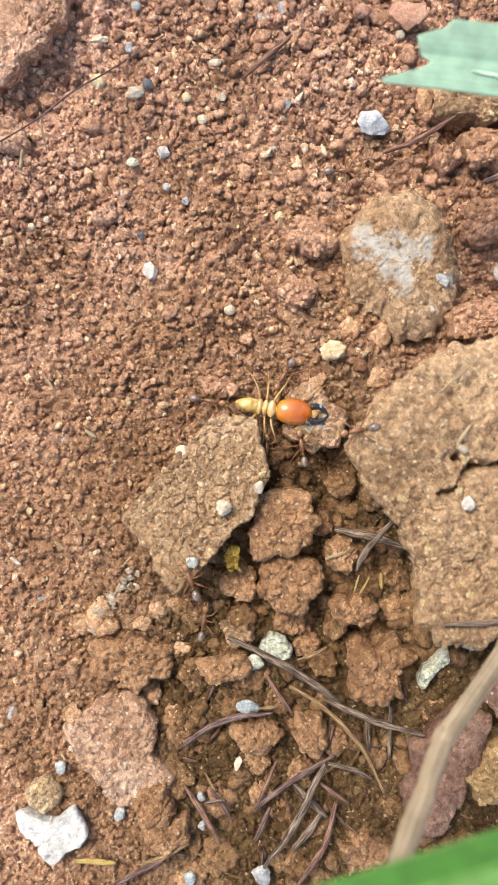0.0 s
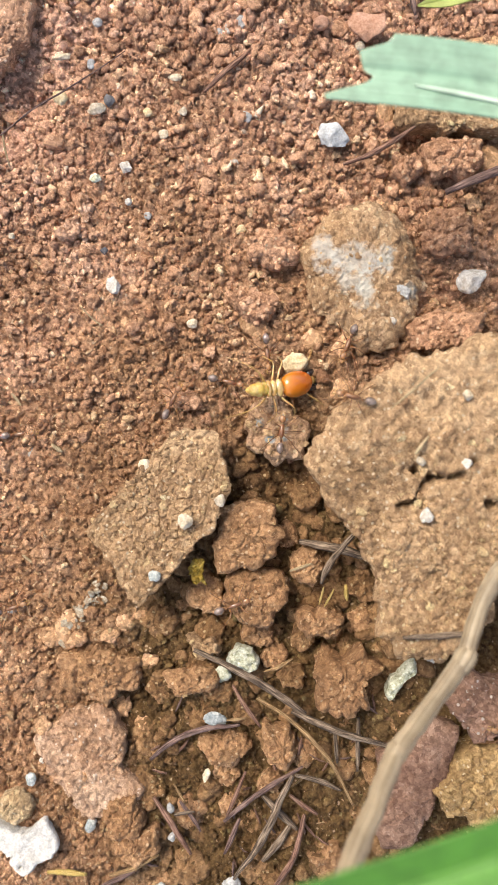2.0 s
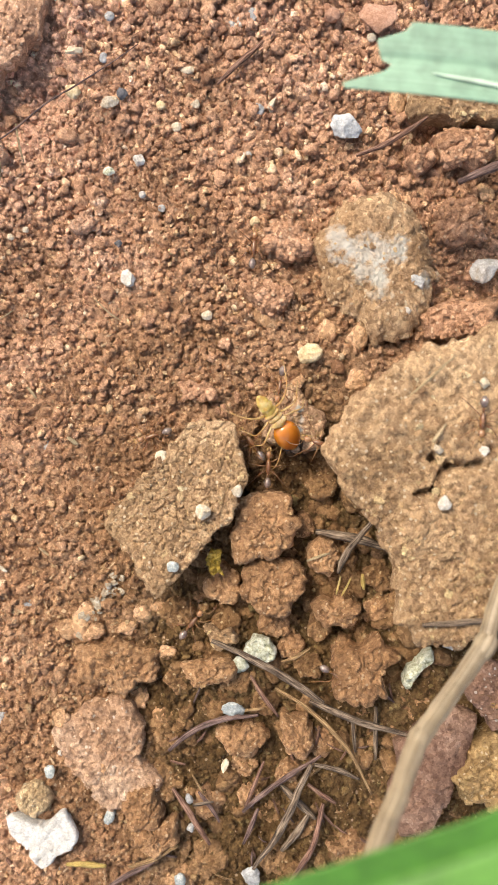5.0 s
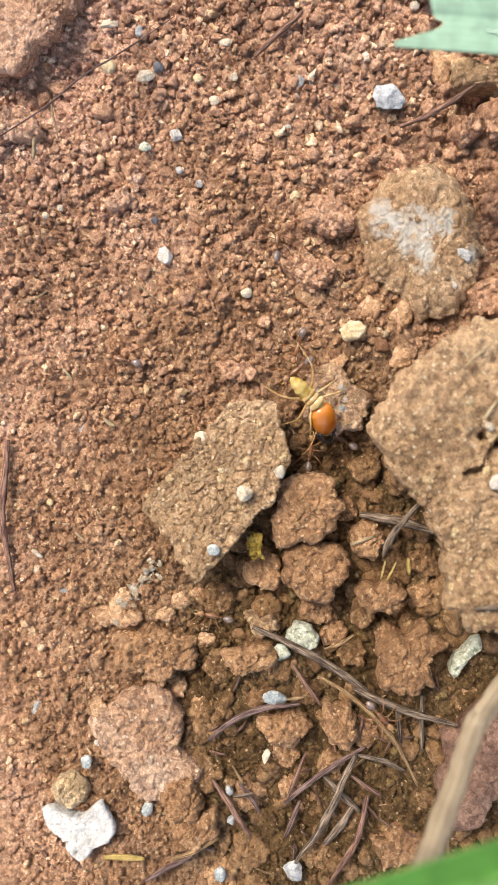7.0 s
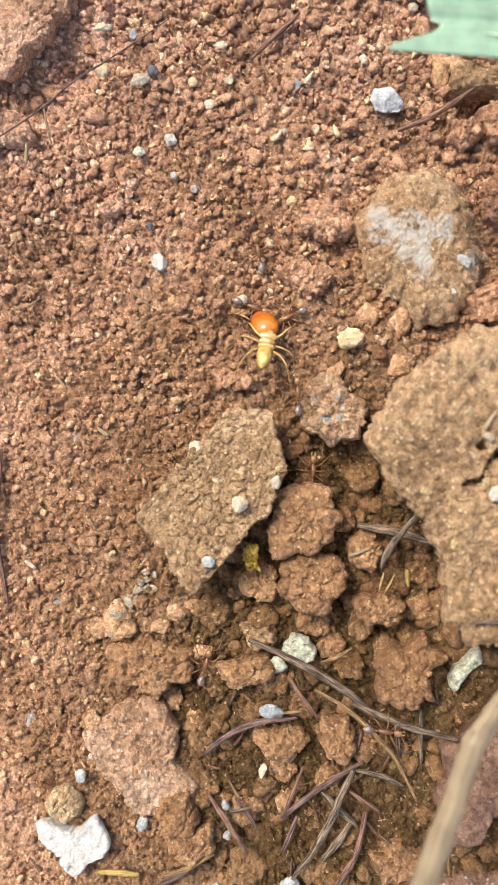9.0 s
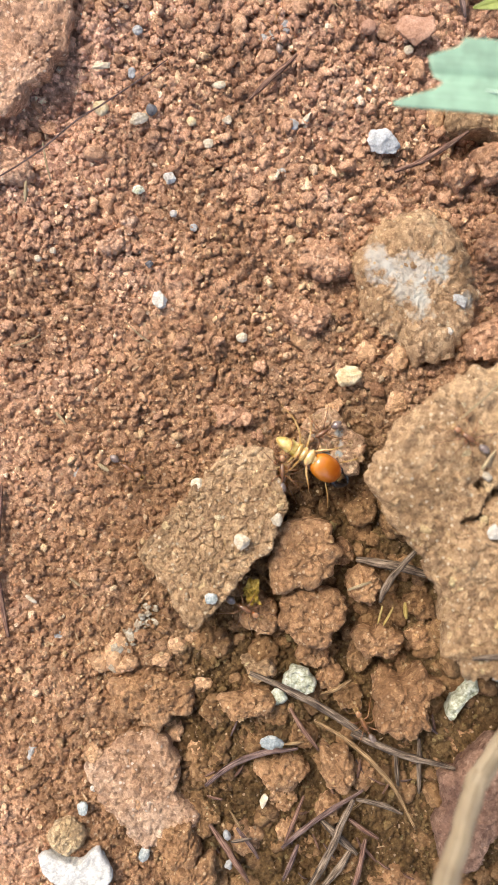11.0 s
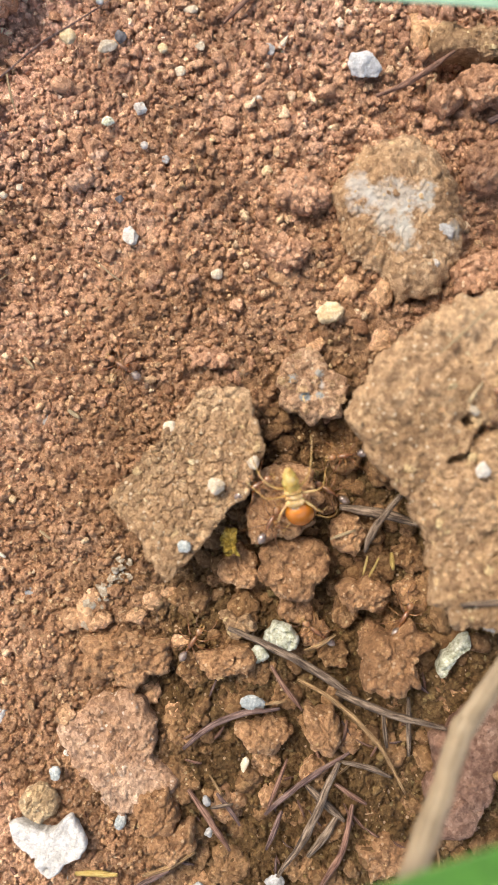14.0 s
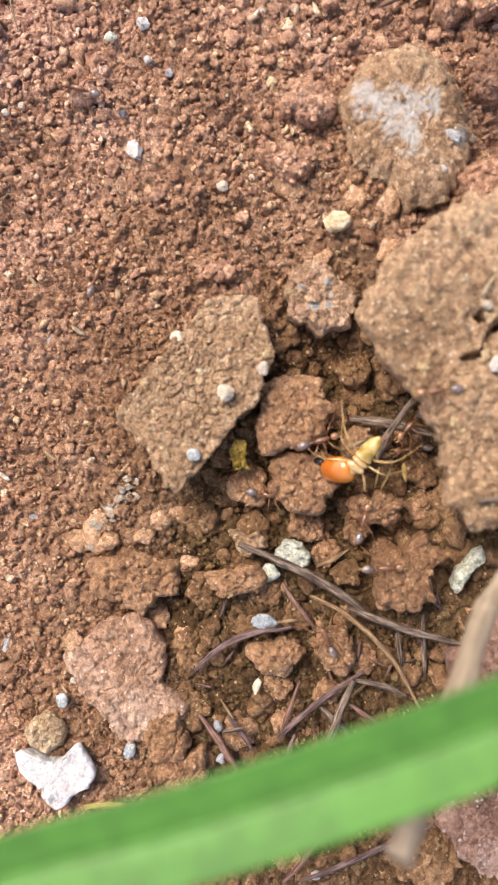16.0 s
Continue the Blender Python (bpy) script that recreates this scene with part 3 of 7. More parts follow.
    def inside(n_pts):
        a = rng.uniform(0, 2 * np.pi, n_pts)
        d = np.sqrt(rng.uniform(0, 1, n_pts)) * 0.96
        rr = np.interp(a, np.append(ang, 2 * np.pi), np.append(R, R[0]))
        x, y = np.cos(a) * rr * d, np.sin(a) * rr * d
        return np.stack([x, y, top(x, y, d)], 1)

    return me, (cx, cy, 0), inside


def clod(name, label, pts, thick, material, grains=0, grain_mat=None, category="clod", size=(0.18, 0.55), **kw):
    me, at, inside = slab_mesh(name, pts, thick, material, **kw)
    ob = thing(name, label, category, at)
    piece("body", me, ob)
    if grains:
        pos = inside(grains)
        s = size[0] * (size[1] / size[0]) ** (rng.uniform(0, 1, grains) ** 2)
        pos[:, 2] += s * rng.uniform(-0.45, 0.05, grains)
        v, f = crumb_cloud(pos, s, 2 if grains > 500 else 1, seed=kw.get("seed", 1) * 7, squash=0.5)
        g = piece("grit", mesh_from("grit", v, f, grain_mat or material, False), ob, "coarse grit stuck in the dried soil")
        tagged(g, kind="stuff")
    return ob


CRACKS = (([(41.0, 42.2, 10.5), (41.4, 41.8, 10.5), (42.6, 41.5, 10.5), (43.7, 41.2, 10.5), (45.2, 41.5, 10.5)], 0.26, 2.0),
          ([(42.7, 41.5, 10.5), (41.9, 40.3, 10.5), (41.5, 39.7, 10.5), (39.7, 38.5, 10.5)], 0.3, 1.9), ([(41.2, 39.8, 10.5), (41.8, 39.1, 10.5), (41.6, 38.2, 10.5)], 0.2, 1.2))
HOLES = ((47.8, 39.1, 0.6, 2.6), (46.0, 42.8, 0.4, 1.6), (43.1, 41.4, 0.7, 1.1))
clod("mud_plate", "flat tan plate of dried mud tilted on the red soil", PLATE_PTS,
     3.0, PLATE, 520, PLATE_GRAIN, seed=4, rough=0.3, cell=1.15, chunks=0.42, nr=80, ragged=0.42, under=0.4, sharp=0.05, drop=0.3, size=(0.12, 0.62), na=330)
clod("mud_slab", "large tan slab of dried mud lying on the red soil", SLAB_PTS,
     6.5, PLATE, 1300, PLATE_GRAIN, seed=9, rough=0.6, cell=1.5, chunks=0.32, ragged=0.8, size=(0.14, 0.6), na=420, nr=80, sharp=0.10, under=0.22, centre=(44.8, 34.2, 10.0),
     cracks=CRACKS, holes=HOLES)
STONE_M = earth("patched_stone_skin", (0.36, 0.225, 0.125), (0.455, 0.30, 0.175), (0.54, 0.38, 0.24), (0.6, 0.48, 0.32), moist=False,
                blotches=((-1.0, 1.5, 4.6, 2.6, (0.58, 0.57, 0.51)), (-1.2, -0.6, 3.0, 2.6, (0.60, 0.58, 0.50)), (-0.1, -1.8, 1.9, 3.2, (0.60, 0.61, 0.54)), (-4.2, 2.4, 2.0, 2.8, (0.58, 0.58, 0.53)), (1.8, 1.6, 1.6, 2.2, (0.57, 0.59, 0.54)), (4.6, -1.4, 1.3, 1.2, (0.50, 0.52, 0.47))))
FLECK_M = earth("flecked_skin", (0.403, 0.252, 0.154), (0.500, 0.330, 0.211), (0.586, 0.410, 0.275), (0.6, 0.48, 0.32), moist=False,
                blotches=((-1.5, 0.5, 0.75, 0.7, (0.27, 0.40, 0.44)), (-0.3, -1.2, 0.8, 0.6, (0.25, 0.39, 0.44)), (1.1, 1.0, 0.6, 0.7, (0.34, 0.42, 0.42)), (1.3, -0.1, 0.6, 0.8, (0.48, 0.52, 0.50)), (1.1, -1.0, 0.6, 0.6, (0.30, 0.42, 0.45))))
clod("patched_stone", "rough tan stone with a pale grey-white patch, caked in soil",
     [(33.6, 67.9, 2.5), (37.9, 69.2, 3.0), (41.0, 67.7, 3.0), (42.7, 63.0, 3.0), (41.8, 57.0, 3.0), (39.4, 53.9, 2.5), (36.5, 53.2, 2.5), (33.8, 56.1, 3.0), (30.7, 60.7, 3.0), (31.0, 64.3, 3.0)],
     4.5, STONE_M, 24, PLATE_GRAIN, seed=14, dome=0.9, rough=0.4, chunks=0.25, cell=1.3, calm=0.55, sharp=0.4, ragged=0.8, under=0.2)

CLODS = [  # name, label, material, thickness, dome, grains, upper corners
    ("soil_clod", "crumbly red-brown soil clod in the hollow", CLOD, 3.5, 0.3, 200,
     [(22.3, 37.4, 3.0), (24.9, 38.6, 3.0), (27.8, 38.0, 3.0), (28.5, 35.3, 3.0), (27.8, 32.6, 3.0), (25.3, 31.4, 3.0), (22.2, 31.2, 3.0), (21.5, 34.6, 3.0)]),
    ("soil_clod", "rounded red-brown soil clod in the hollow", CLOD, 3.0, 0.35, 170,
     [(22.8, 30.4, 2.0), (26.2, 31.3, 2.0), (29.1, 30.5, 2.0), (29.6, 28.1, 2.0), (27.5, 25.6, 2.0), (24.1, 25.4, 2.0), (22.4, 27.4, 2.0)]),
    ("flecked_clod", "brown soil clod with blue-grey mineral flecks", FLECK_M, 2.6, 0.25, 60,
     [(25.1, 48.4, 1.6), (27.1, 49.4, 1.6), (29.6, 48.7, 1.6), (31.2, 45.6, 1.8), (30.6, 42.9, 1.8), (27.7, 42.4, 1.6), (25.3, 43.4, 1.4), (24.6, 45.9, 1.4)]),
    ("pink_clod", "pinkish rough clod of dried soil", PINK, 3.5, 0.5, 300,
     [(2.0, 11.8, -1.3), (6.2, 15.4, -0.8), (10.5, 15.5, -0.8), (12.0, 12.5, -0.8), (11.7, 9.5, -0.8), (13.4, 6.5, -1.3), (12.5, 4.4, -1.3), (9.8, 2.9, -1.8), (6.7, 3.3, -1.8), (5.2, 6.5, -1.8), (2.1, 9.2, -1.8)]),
    ("soil_clod", "small ochre-brown soil clod", CLOD, 2.5, 0.5, 60,
     [(10.0, 5.6, -0.5), (12.9, 6.0, -0.5), (14.1, 2.9, -0.5), (12.7, 1.0, -0.5), (10.1, 1.8, -0.5)]),
    ("soil_clod", "small lumpy brown soil clod", CLOD, 2.5, 0.5, 60,
     [(11.1, 1.7, -0.8), (15.1, 2.5, -0.8), (15.6, -0.3, -0.8), (13.0, -1.7, -0.8), (10.7, -0.3, -0.8)]),
    ("soil_clod", "flat brown soil clod with a greenish stain", CLOD, 2.8, 0.4, 140,
     [(31.9, 20.4, 2.0), (34.3, 21.7, 2.0), (36.9, 22.9, 2.0), (39.1, 20.9, 2.0), (37.1, 19.1, 2.0), (37.7, 16.9, 2.0), (35.4, 15.4, 2.0), (32.4, 17.2, 2.0)]),
    ("soil_clod", "large reddish clod of dried soil with an overhanging edge", ROSY, 2.6, 0.2, 500,
     [(-12.3, 96.1, -0.5), (2.0, 95.6, -0.5), (2.3, 91.5, -0.5), (2.1, 88.5, -0.5), (1.6, 86.7, -0.5), (0.2, 85.9, -0.5), (-0.2, 84.1, -0.5), (-1.5, 83.2, -0.5), (-2.7, 82.7, -0.5), (-3.7, 81.2, -0.5), (-4.7, 80.3, -0.5), (-8.3, 79.8, -0.5), (-12.6, 79.9, -0.5)]),
    ("soil_clod", "flaky pale brown soil clod", ROSY, 2.5, 0.3, 90,
     [(-9.7, 78.2, -0.9), (-6.6, 77.0, -0.9), (-4.5, 76.7, -0.9), (-3.0, 76.4, -0.9), (-2.9, 74.7, -0.9), (-3.6, 73.5, -0.9), (-5.5, 73.2, -0.9), (-7.9, 73.4, -0.9), (-9.7, 74.0, -0.9)]),
    ("soil_clod", "small crusted clod in a ridge of pale soil", ROSY, 1.0, 0.2, 8,
     [(8.2, 69.7, -1.15), (7.8, 70.4, -1.15), (7.2, 70.6, -1.15), (6.9, 70.1, -1.15), (6.6, 69.3, -1.15), (7.3, 68.8, -1.15), (7.9, 69.0, -1.15)]),
    ("soil_clod", "small crusted clod in a ridge of pale soil", ROSY, 1.0, 0.2, 8,
     [(8.3, 68.1, -1.15), (8.0, 68.7, -1.15), (7.5, 68.9, -1.15), (7.0, 68.4, -1.15), (7.2, 67.8, -1.15), (7.5, 67.4, -1.15), (7.9, 67.5, -1.15)]),
    ("soil_clod", "small crusted clod in a ridge of pale soil", ROSY, 1.0, 0.2, 8,
     [(8.2, 66.5, -1.15), (7.8, 67.2, -1.15), (7.2, 67.4, -1.15), (6.9, 66.9, -1.15), (6.6, 66.1, -1.15), (7.3, 65.6, -1.15), (7.9, 65.8, -1.15)]),
    ("soil_clod", "small crusted clod in a ridge of pale soil", ROSY, 1.0, 0.2, 8,
     [(8.3, 64.9, -1.15), (8.0, 65.5, -1.15), (7.5, 65.7, -1.15), (7.0, 65.2, -1.15), (7.2, 64.6, -1.15), (7.5, 64.2, -1.15), (7.9, 64.3, -1.15)]),
    ("soil_clod", "small crusted clod in a ridge of pale soil", ROSY, 1.0, 0.2, 8,
     [(8.4, 63.5, -1.15), (8.0, 64.0, -1.15), (7.6, 64.2, -1.15), (7.4, 63.8, -1.15), (7.2, 63.2, -1.15), (7.6, 62.8, -1.15), (8.1, 62.9, -1.15)]),
    ("soil_clod", "small crusted clod in a ridge of pale soil", ROSY, 1.0, 0.2, 8,
     [(8.8, 62.2, -1.15), (8.8, 62.8, -1.15), (8.2, 63.0, -1.15), (7.6, 62.5, -1.15), (7.7, 61.8, -1.15), (8.1, 61.3, -1.15), (8.8, 61.5, -1.15)]),
    ("soil_clod", "thin flaky crust of pale soil among fine crumbs", ROSY, 1.2, 0.15, 20,
     [(4.6, 66.4, -0.5), (5.6, 67.6, -0.5), (6.7, 68.2, -0.5), (7.1, 67.3, -0.5), (6.5, 66.2, -0.5), (5.3, 65.8, -0.5)]),
    ("soil_clod", "tan crust of dried soil with a crumbling edge", PLATE, 2.5, 0.3, 160,
     [(39.2, 79.6, 1.3), (41.6, 79.6, 1.3), (46.4, 78.9, 1.3), (51.3, 78.5, 1.3), (51.3, 76.4, 1.3), (47.0, 76.4, 1.3), (43.6, 77.1, 1.3), (40.8, 77.0, 1.3)]),
    ("soil_clod", "smooth brown soil clod beside a dark cavity", DRY_CLOD, 3.0, 0.7, 60,
     [(42.6, 75.3, 1.0), (45.4, 76.2, 1.0), (48.8, 75.5, 1.0), (49.4, 73.5, 1.0), (47.1, 71.9, 1.0), (44.1, 72.3, 1.0)]),
    ("soil_clod", "angular brown soil clod", DRY_CLOD, 2.6, 0.6, 40,
     [(40.1, 74.4, 0.5), (42.2, 74.4, 0.5), (42.8, 72.7, 0.5), (41.3, 71.4, 0.5), (39.8, 72.3, 0.5)]),
    ("soil_clod", "brown soil clod among loose crumbs", DRY_CLOD, 2.8, 0.7, 80,
     [(24.8, 65.7, 1.6), (27.1, 66.4, 1.6), (29.5, 65.5, 1.6), (29.9, 63.4, 1.6), (27.6, 62.2, 1.6), (25.0, 63.1, 1.6)]),
    ("soil_clod", "brown soil clod among loose crumbs", DRY_CLOD, 2.4, 0.5, 60,
     [(22.7, 59.5, 1.2), (25.8, 60.3, 1.2), (27.6, 59.4, 1.2), (27.3, 57.0, 1.2), (24.6, 56.6, 1.2)]),
    ("soil_clod", "brown soil clod among loose crumbs", DRY_CLOD, 2.2, 0.4, 50,
     [(16.6, 49.7, 1.0), (18.9, 50.5, 1.0), (20.4, 48.8, 1.0), (18.9, 47.2, 1.0), (16.8, 47.6, 1.0)]),
    ("soil_clod", "crumbling red-brown soil clod", CLOD, 2.6, 0.5, 140,
     [(4.7, 21.1, -0.6), (8.9, 22.1, -0.6), (13.2, 20.7, -0.4), (13.5, 17.7, -0.4), (9.6, 15.6, -0.6), (5.3, 17.4, -0.8)]),
    ("soil_clod", "low red-brown soil clod", CLOD, 2.2, 0.4, 60,
     [(16.6, 19.6, 0.3), (19.3, 20.7, 0.3), (22.0, 19.8, 0.3), (21.7, 17.9, 0.3), (18.7, 17.5, 0.3), (16.4, 18.1, 0.3)]),
    ("soil_clod", "pale brown flake of soil", PLATE, 1.6, 0.3, 30,
     [(18.3, 23.9, 0.8), (21.6, 23.7, 0.8), (22.4, 22.0, 0.8), (19.6, 21.6, 0.8)]),
    ("soil_clod", "small brown soil clod in the hollow", CLOD, 2.4, 0.6, 40,
     [(30.1, 33.3, 1.4), (32.4, 33.5, 1.4), (32.8, 31.3, 1.4), (31.7, 29.7, 1.4), (29.9, 30.4, 1.4)]),
    ("soil_clod", "small brown soil clod in the hollow", CLOD, 2.4, 0.6, 60,
     [(30.2, 26.1, 1.0), (33.1, 27.4, 1.0), (35.3, 25.9, 1.0), (34.4, 23.8, 1.0), (31.1, 23.3, 1.0)]),
    ("soil_clod", "smooth brown soil lump among dead needles", CLOD, 2.2, 0.7, 20,
     [(26.9, 14.1, 0.0), (29.8, 14.2, 0.0), (30.6, 11.4, 0.0), (29.2, 9.2, 0.0), (27.2, 9.7, 0.0)]),
    ("soil_clod", "low brown soil lump among dead needles", CLOD, 2.0, 0.5, 50,
     [(19.7, 12.3, -0.4), (23.0, 13.2, -0.4), (25.7, 11.8, -0.4), (24.2, 9.0, -0.4), (20.6, 9.2, -0.4)]),
    ("soil_clod", "brown soil lump with small holes", CLOD, 2.2, 0.5, 50,
     [(31.8, -0.4, -1.6), (34.9, 0.9, -1.6), (38.0, -0.9, -1.6), (36.2, -3.8, -1.6), (32.5, -3.5, -1.6)]),
    ("soil_mound", "smooth maroon mound of moist soil under a stem", MAROON, 4.0, 0.7, 140,
     [(39.1, 11.3, 1.5), (43.9, 15.8, 2.0), (47.2, 15.2, 2.0), (46.0, 10.3, 2.0), (44.3, 5.8, 1.5), (42.5, 1.3, 1.0), (39.2, 1.0, 0.5), (38.1, 6.1, 1.0)]),
    ("ochre_clod", "loose clump of ochre-yellow soil crumbs", OCHRE, 4.0, 0.8, 260,
     [(44.7, 8.6, 2.5), (46.6, 12.2, 3.0), (49.6, 13.6, 3.0), (53.7, 12.6, 3.0), (53.8, 5.2, 2.5), (49.4, 4.6, 2.0), (45.7, 5.9, 2.0)]),
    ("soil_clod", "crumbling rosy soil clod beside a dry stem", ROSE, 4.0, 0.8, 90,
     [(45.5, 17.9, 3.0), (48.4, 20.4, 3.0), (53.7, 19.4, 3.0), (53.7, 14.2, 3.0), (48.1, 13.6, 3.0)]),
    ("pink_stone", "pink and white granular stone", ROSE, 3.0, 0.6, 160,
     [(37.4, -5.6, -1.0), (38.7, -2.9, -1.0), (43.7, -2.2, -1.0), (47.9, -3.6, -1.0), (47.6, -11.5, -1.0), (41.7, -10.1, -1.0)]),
    # moist soil; its dark colour also stands in for the blade's shadow
    ("soil_clod", "moist brown soil clod, darkened for the blade's shadow", DAMP_CLOD, 2.6, 0.5, 60,
     [(33.1, -7.3, -1.6), (37.6, -6.6, -1.6), (40.3, -8.6, -1.6), (39.0, -11.8, -1.6), (33.5, -11.5, -1.6)]),
    ("soil_clod", "red-brown soil clod beside a tan stone", DRY_CLOD, 2.8, 0.6, 80,
     [(42.7, 67.3, 1.4), (44.8, 68.9, 1.4), (48.1, 67.8, 1.4), (47.9, 64.0, 1.4), (44.4, 63.4, 1.4), (42.7, 65.0, 1.4)]),
    ("soil_clod", "smooth reddish soil clod", DRY_CLOD, 2.8, 0.6, 60,
     [(40.8, 56.2, 2.4), (44.2, 58.0, 2.4), (49.4, 57.5, 2.4), (49.5, 54.6, 2.4), (44.9, 53.7, 2.4), (41.4, 53.9, 2.4)]),
]
made = 0
for cname, clabel, cmat, thick, dome, grains, pts in CLODS:
    made += 1
    pts = [(x, y, z + 0.7) for x, y, z in pts]
    wide = max(abs(pts[0][0] - q[0]) + abs(pts[0][1] - q[1]) for q in pts)
    smooth = cname == "soil_mound"
    clod(cname, clabel, pts, thick + 2.0, cmat, grains // 2 if cmat is CLOD else grains, PLATE_GRAIN if cmat in (PLATE, FLECK_M) else (CLOD_GRAIN if cmat is CLOD else cmat),
                      seed=20 + made * 3, dome=dome, rough=0.3 if smooth else 0.5, cell=1.5, chunks=0.1 if smooth else (0.6 if cmat is OCHRE else 0.36), ragged=0.6, lobes=1.0, drop=0.8, na=int(min(190, 70 + wide * 7)), nr=int(min(36, 11 + wide * 1.5)), sharp=min(0.28, 1.2 / max(abs(pts[0][0] - q[0]) + abs(pts[0][1] - q[1]) for q in pts) * 2), under=0.34 if cmat is ROSY else 0.15, size=(0.12, 0.42) if cmat in (CLOD, ROSY, PINK) else (0.16, 0.62))


def build_hollow_clods():
    """Low lobed clods that fill the damp hollow and the litter, parted by dark gaps."""
    g = np.random.default_rng(41)
    placed = []
    while len(placed) < 62:
        x, y, r = g.uniform(13, 46), g.uniform(-12, 40), g.uniform(1.2, 2.6)
        if y > 27 and not 19 < x < 38:
            continue
        if any(math.hypot(x - a, y - b) < 0.8 * (r + c) for a, b, c in placed):
            continue
        placed.append((x, y, r))
        k = len(placed)
        z = float(bowl(np.array([x]), np.array([y]))[0]) - 0.75 + g.uniform(-0.3, 0.5)
        corners = [(x + r * g.uniform(0.7, 1.2) * math.cos(a), y + r * g.uniform(0.7, 1.2) * math.sin(a), z + g.uniform(-0.2, 0.2)) for a in np.linspace(0, 5.5, 8)]
        clod("soil_clod", "low lobed clod of damp brown soil in the hollow", corners, 3.2, CLOD if k % 3 == 0 else DAMP_CLOD, 30, CLOD_GRAIN if k % 3 == 0 else DAMP_CLOD,
             seed=300 + 7 * k, dome=0.2, rough=0.4, cell=1.0, chunks=0.34, ragged=0.5, lobes=0.9, drop=0.6, na=64, nr=11, under=0.2, size=(0.1, 0.34))


build_hollow_clods()

# ------------------------------------------------------------------ pebbles


def pebble_mesh(name, r, material, seed, angular=0.25, level=4, worn=False):
    v, f = ICO[level]
    p = v.copy()
    # knock flat facets off a sphere, then roughen
    g = np.random.default_rng(seed)
    for n in g.normal(size=(10, 3)):
        n /= np.linalg.norm(n)
        h = g.uniform(0.78, 0.95) if worn else g.uniform(0.5, 0.82)
        d = p @ n
        p = p - np.maximum(d - h, 0)[:, None] * n * (0.75 + angular)
    p = p * ((1.0 if worn else 1.12) + 0.12 * fbm(v * 1.7 + seed, 3, seed) + (0.03 if worn else 0.09) * fbm(v * 5 + seed, 3, seed, 0.7))[:, None]
    return mesh_from(name, p * np.array(r), f, material)


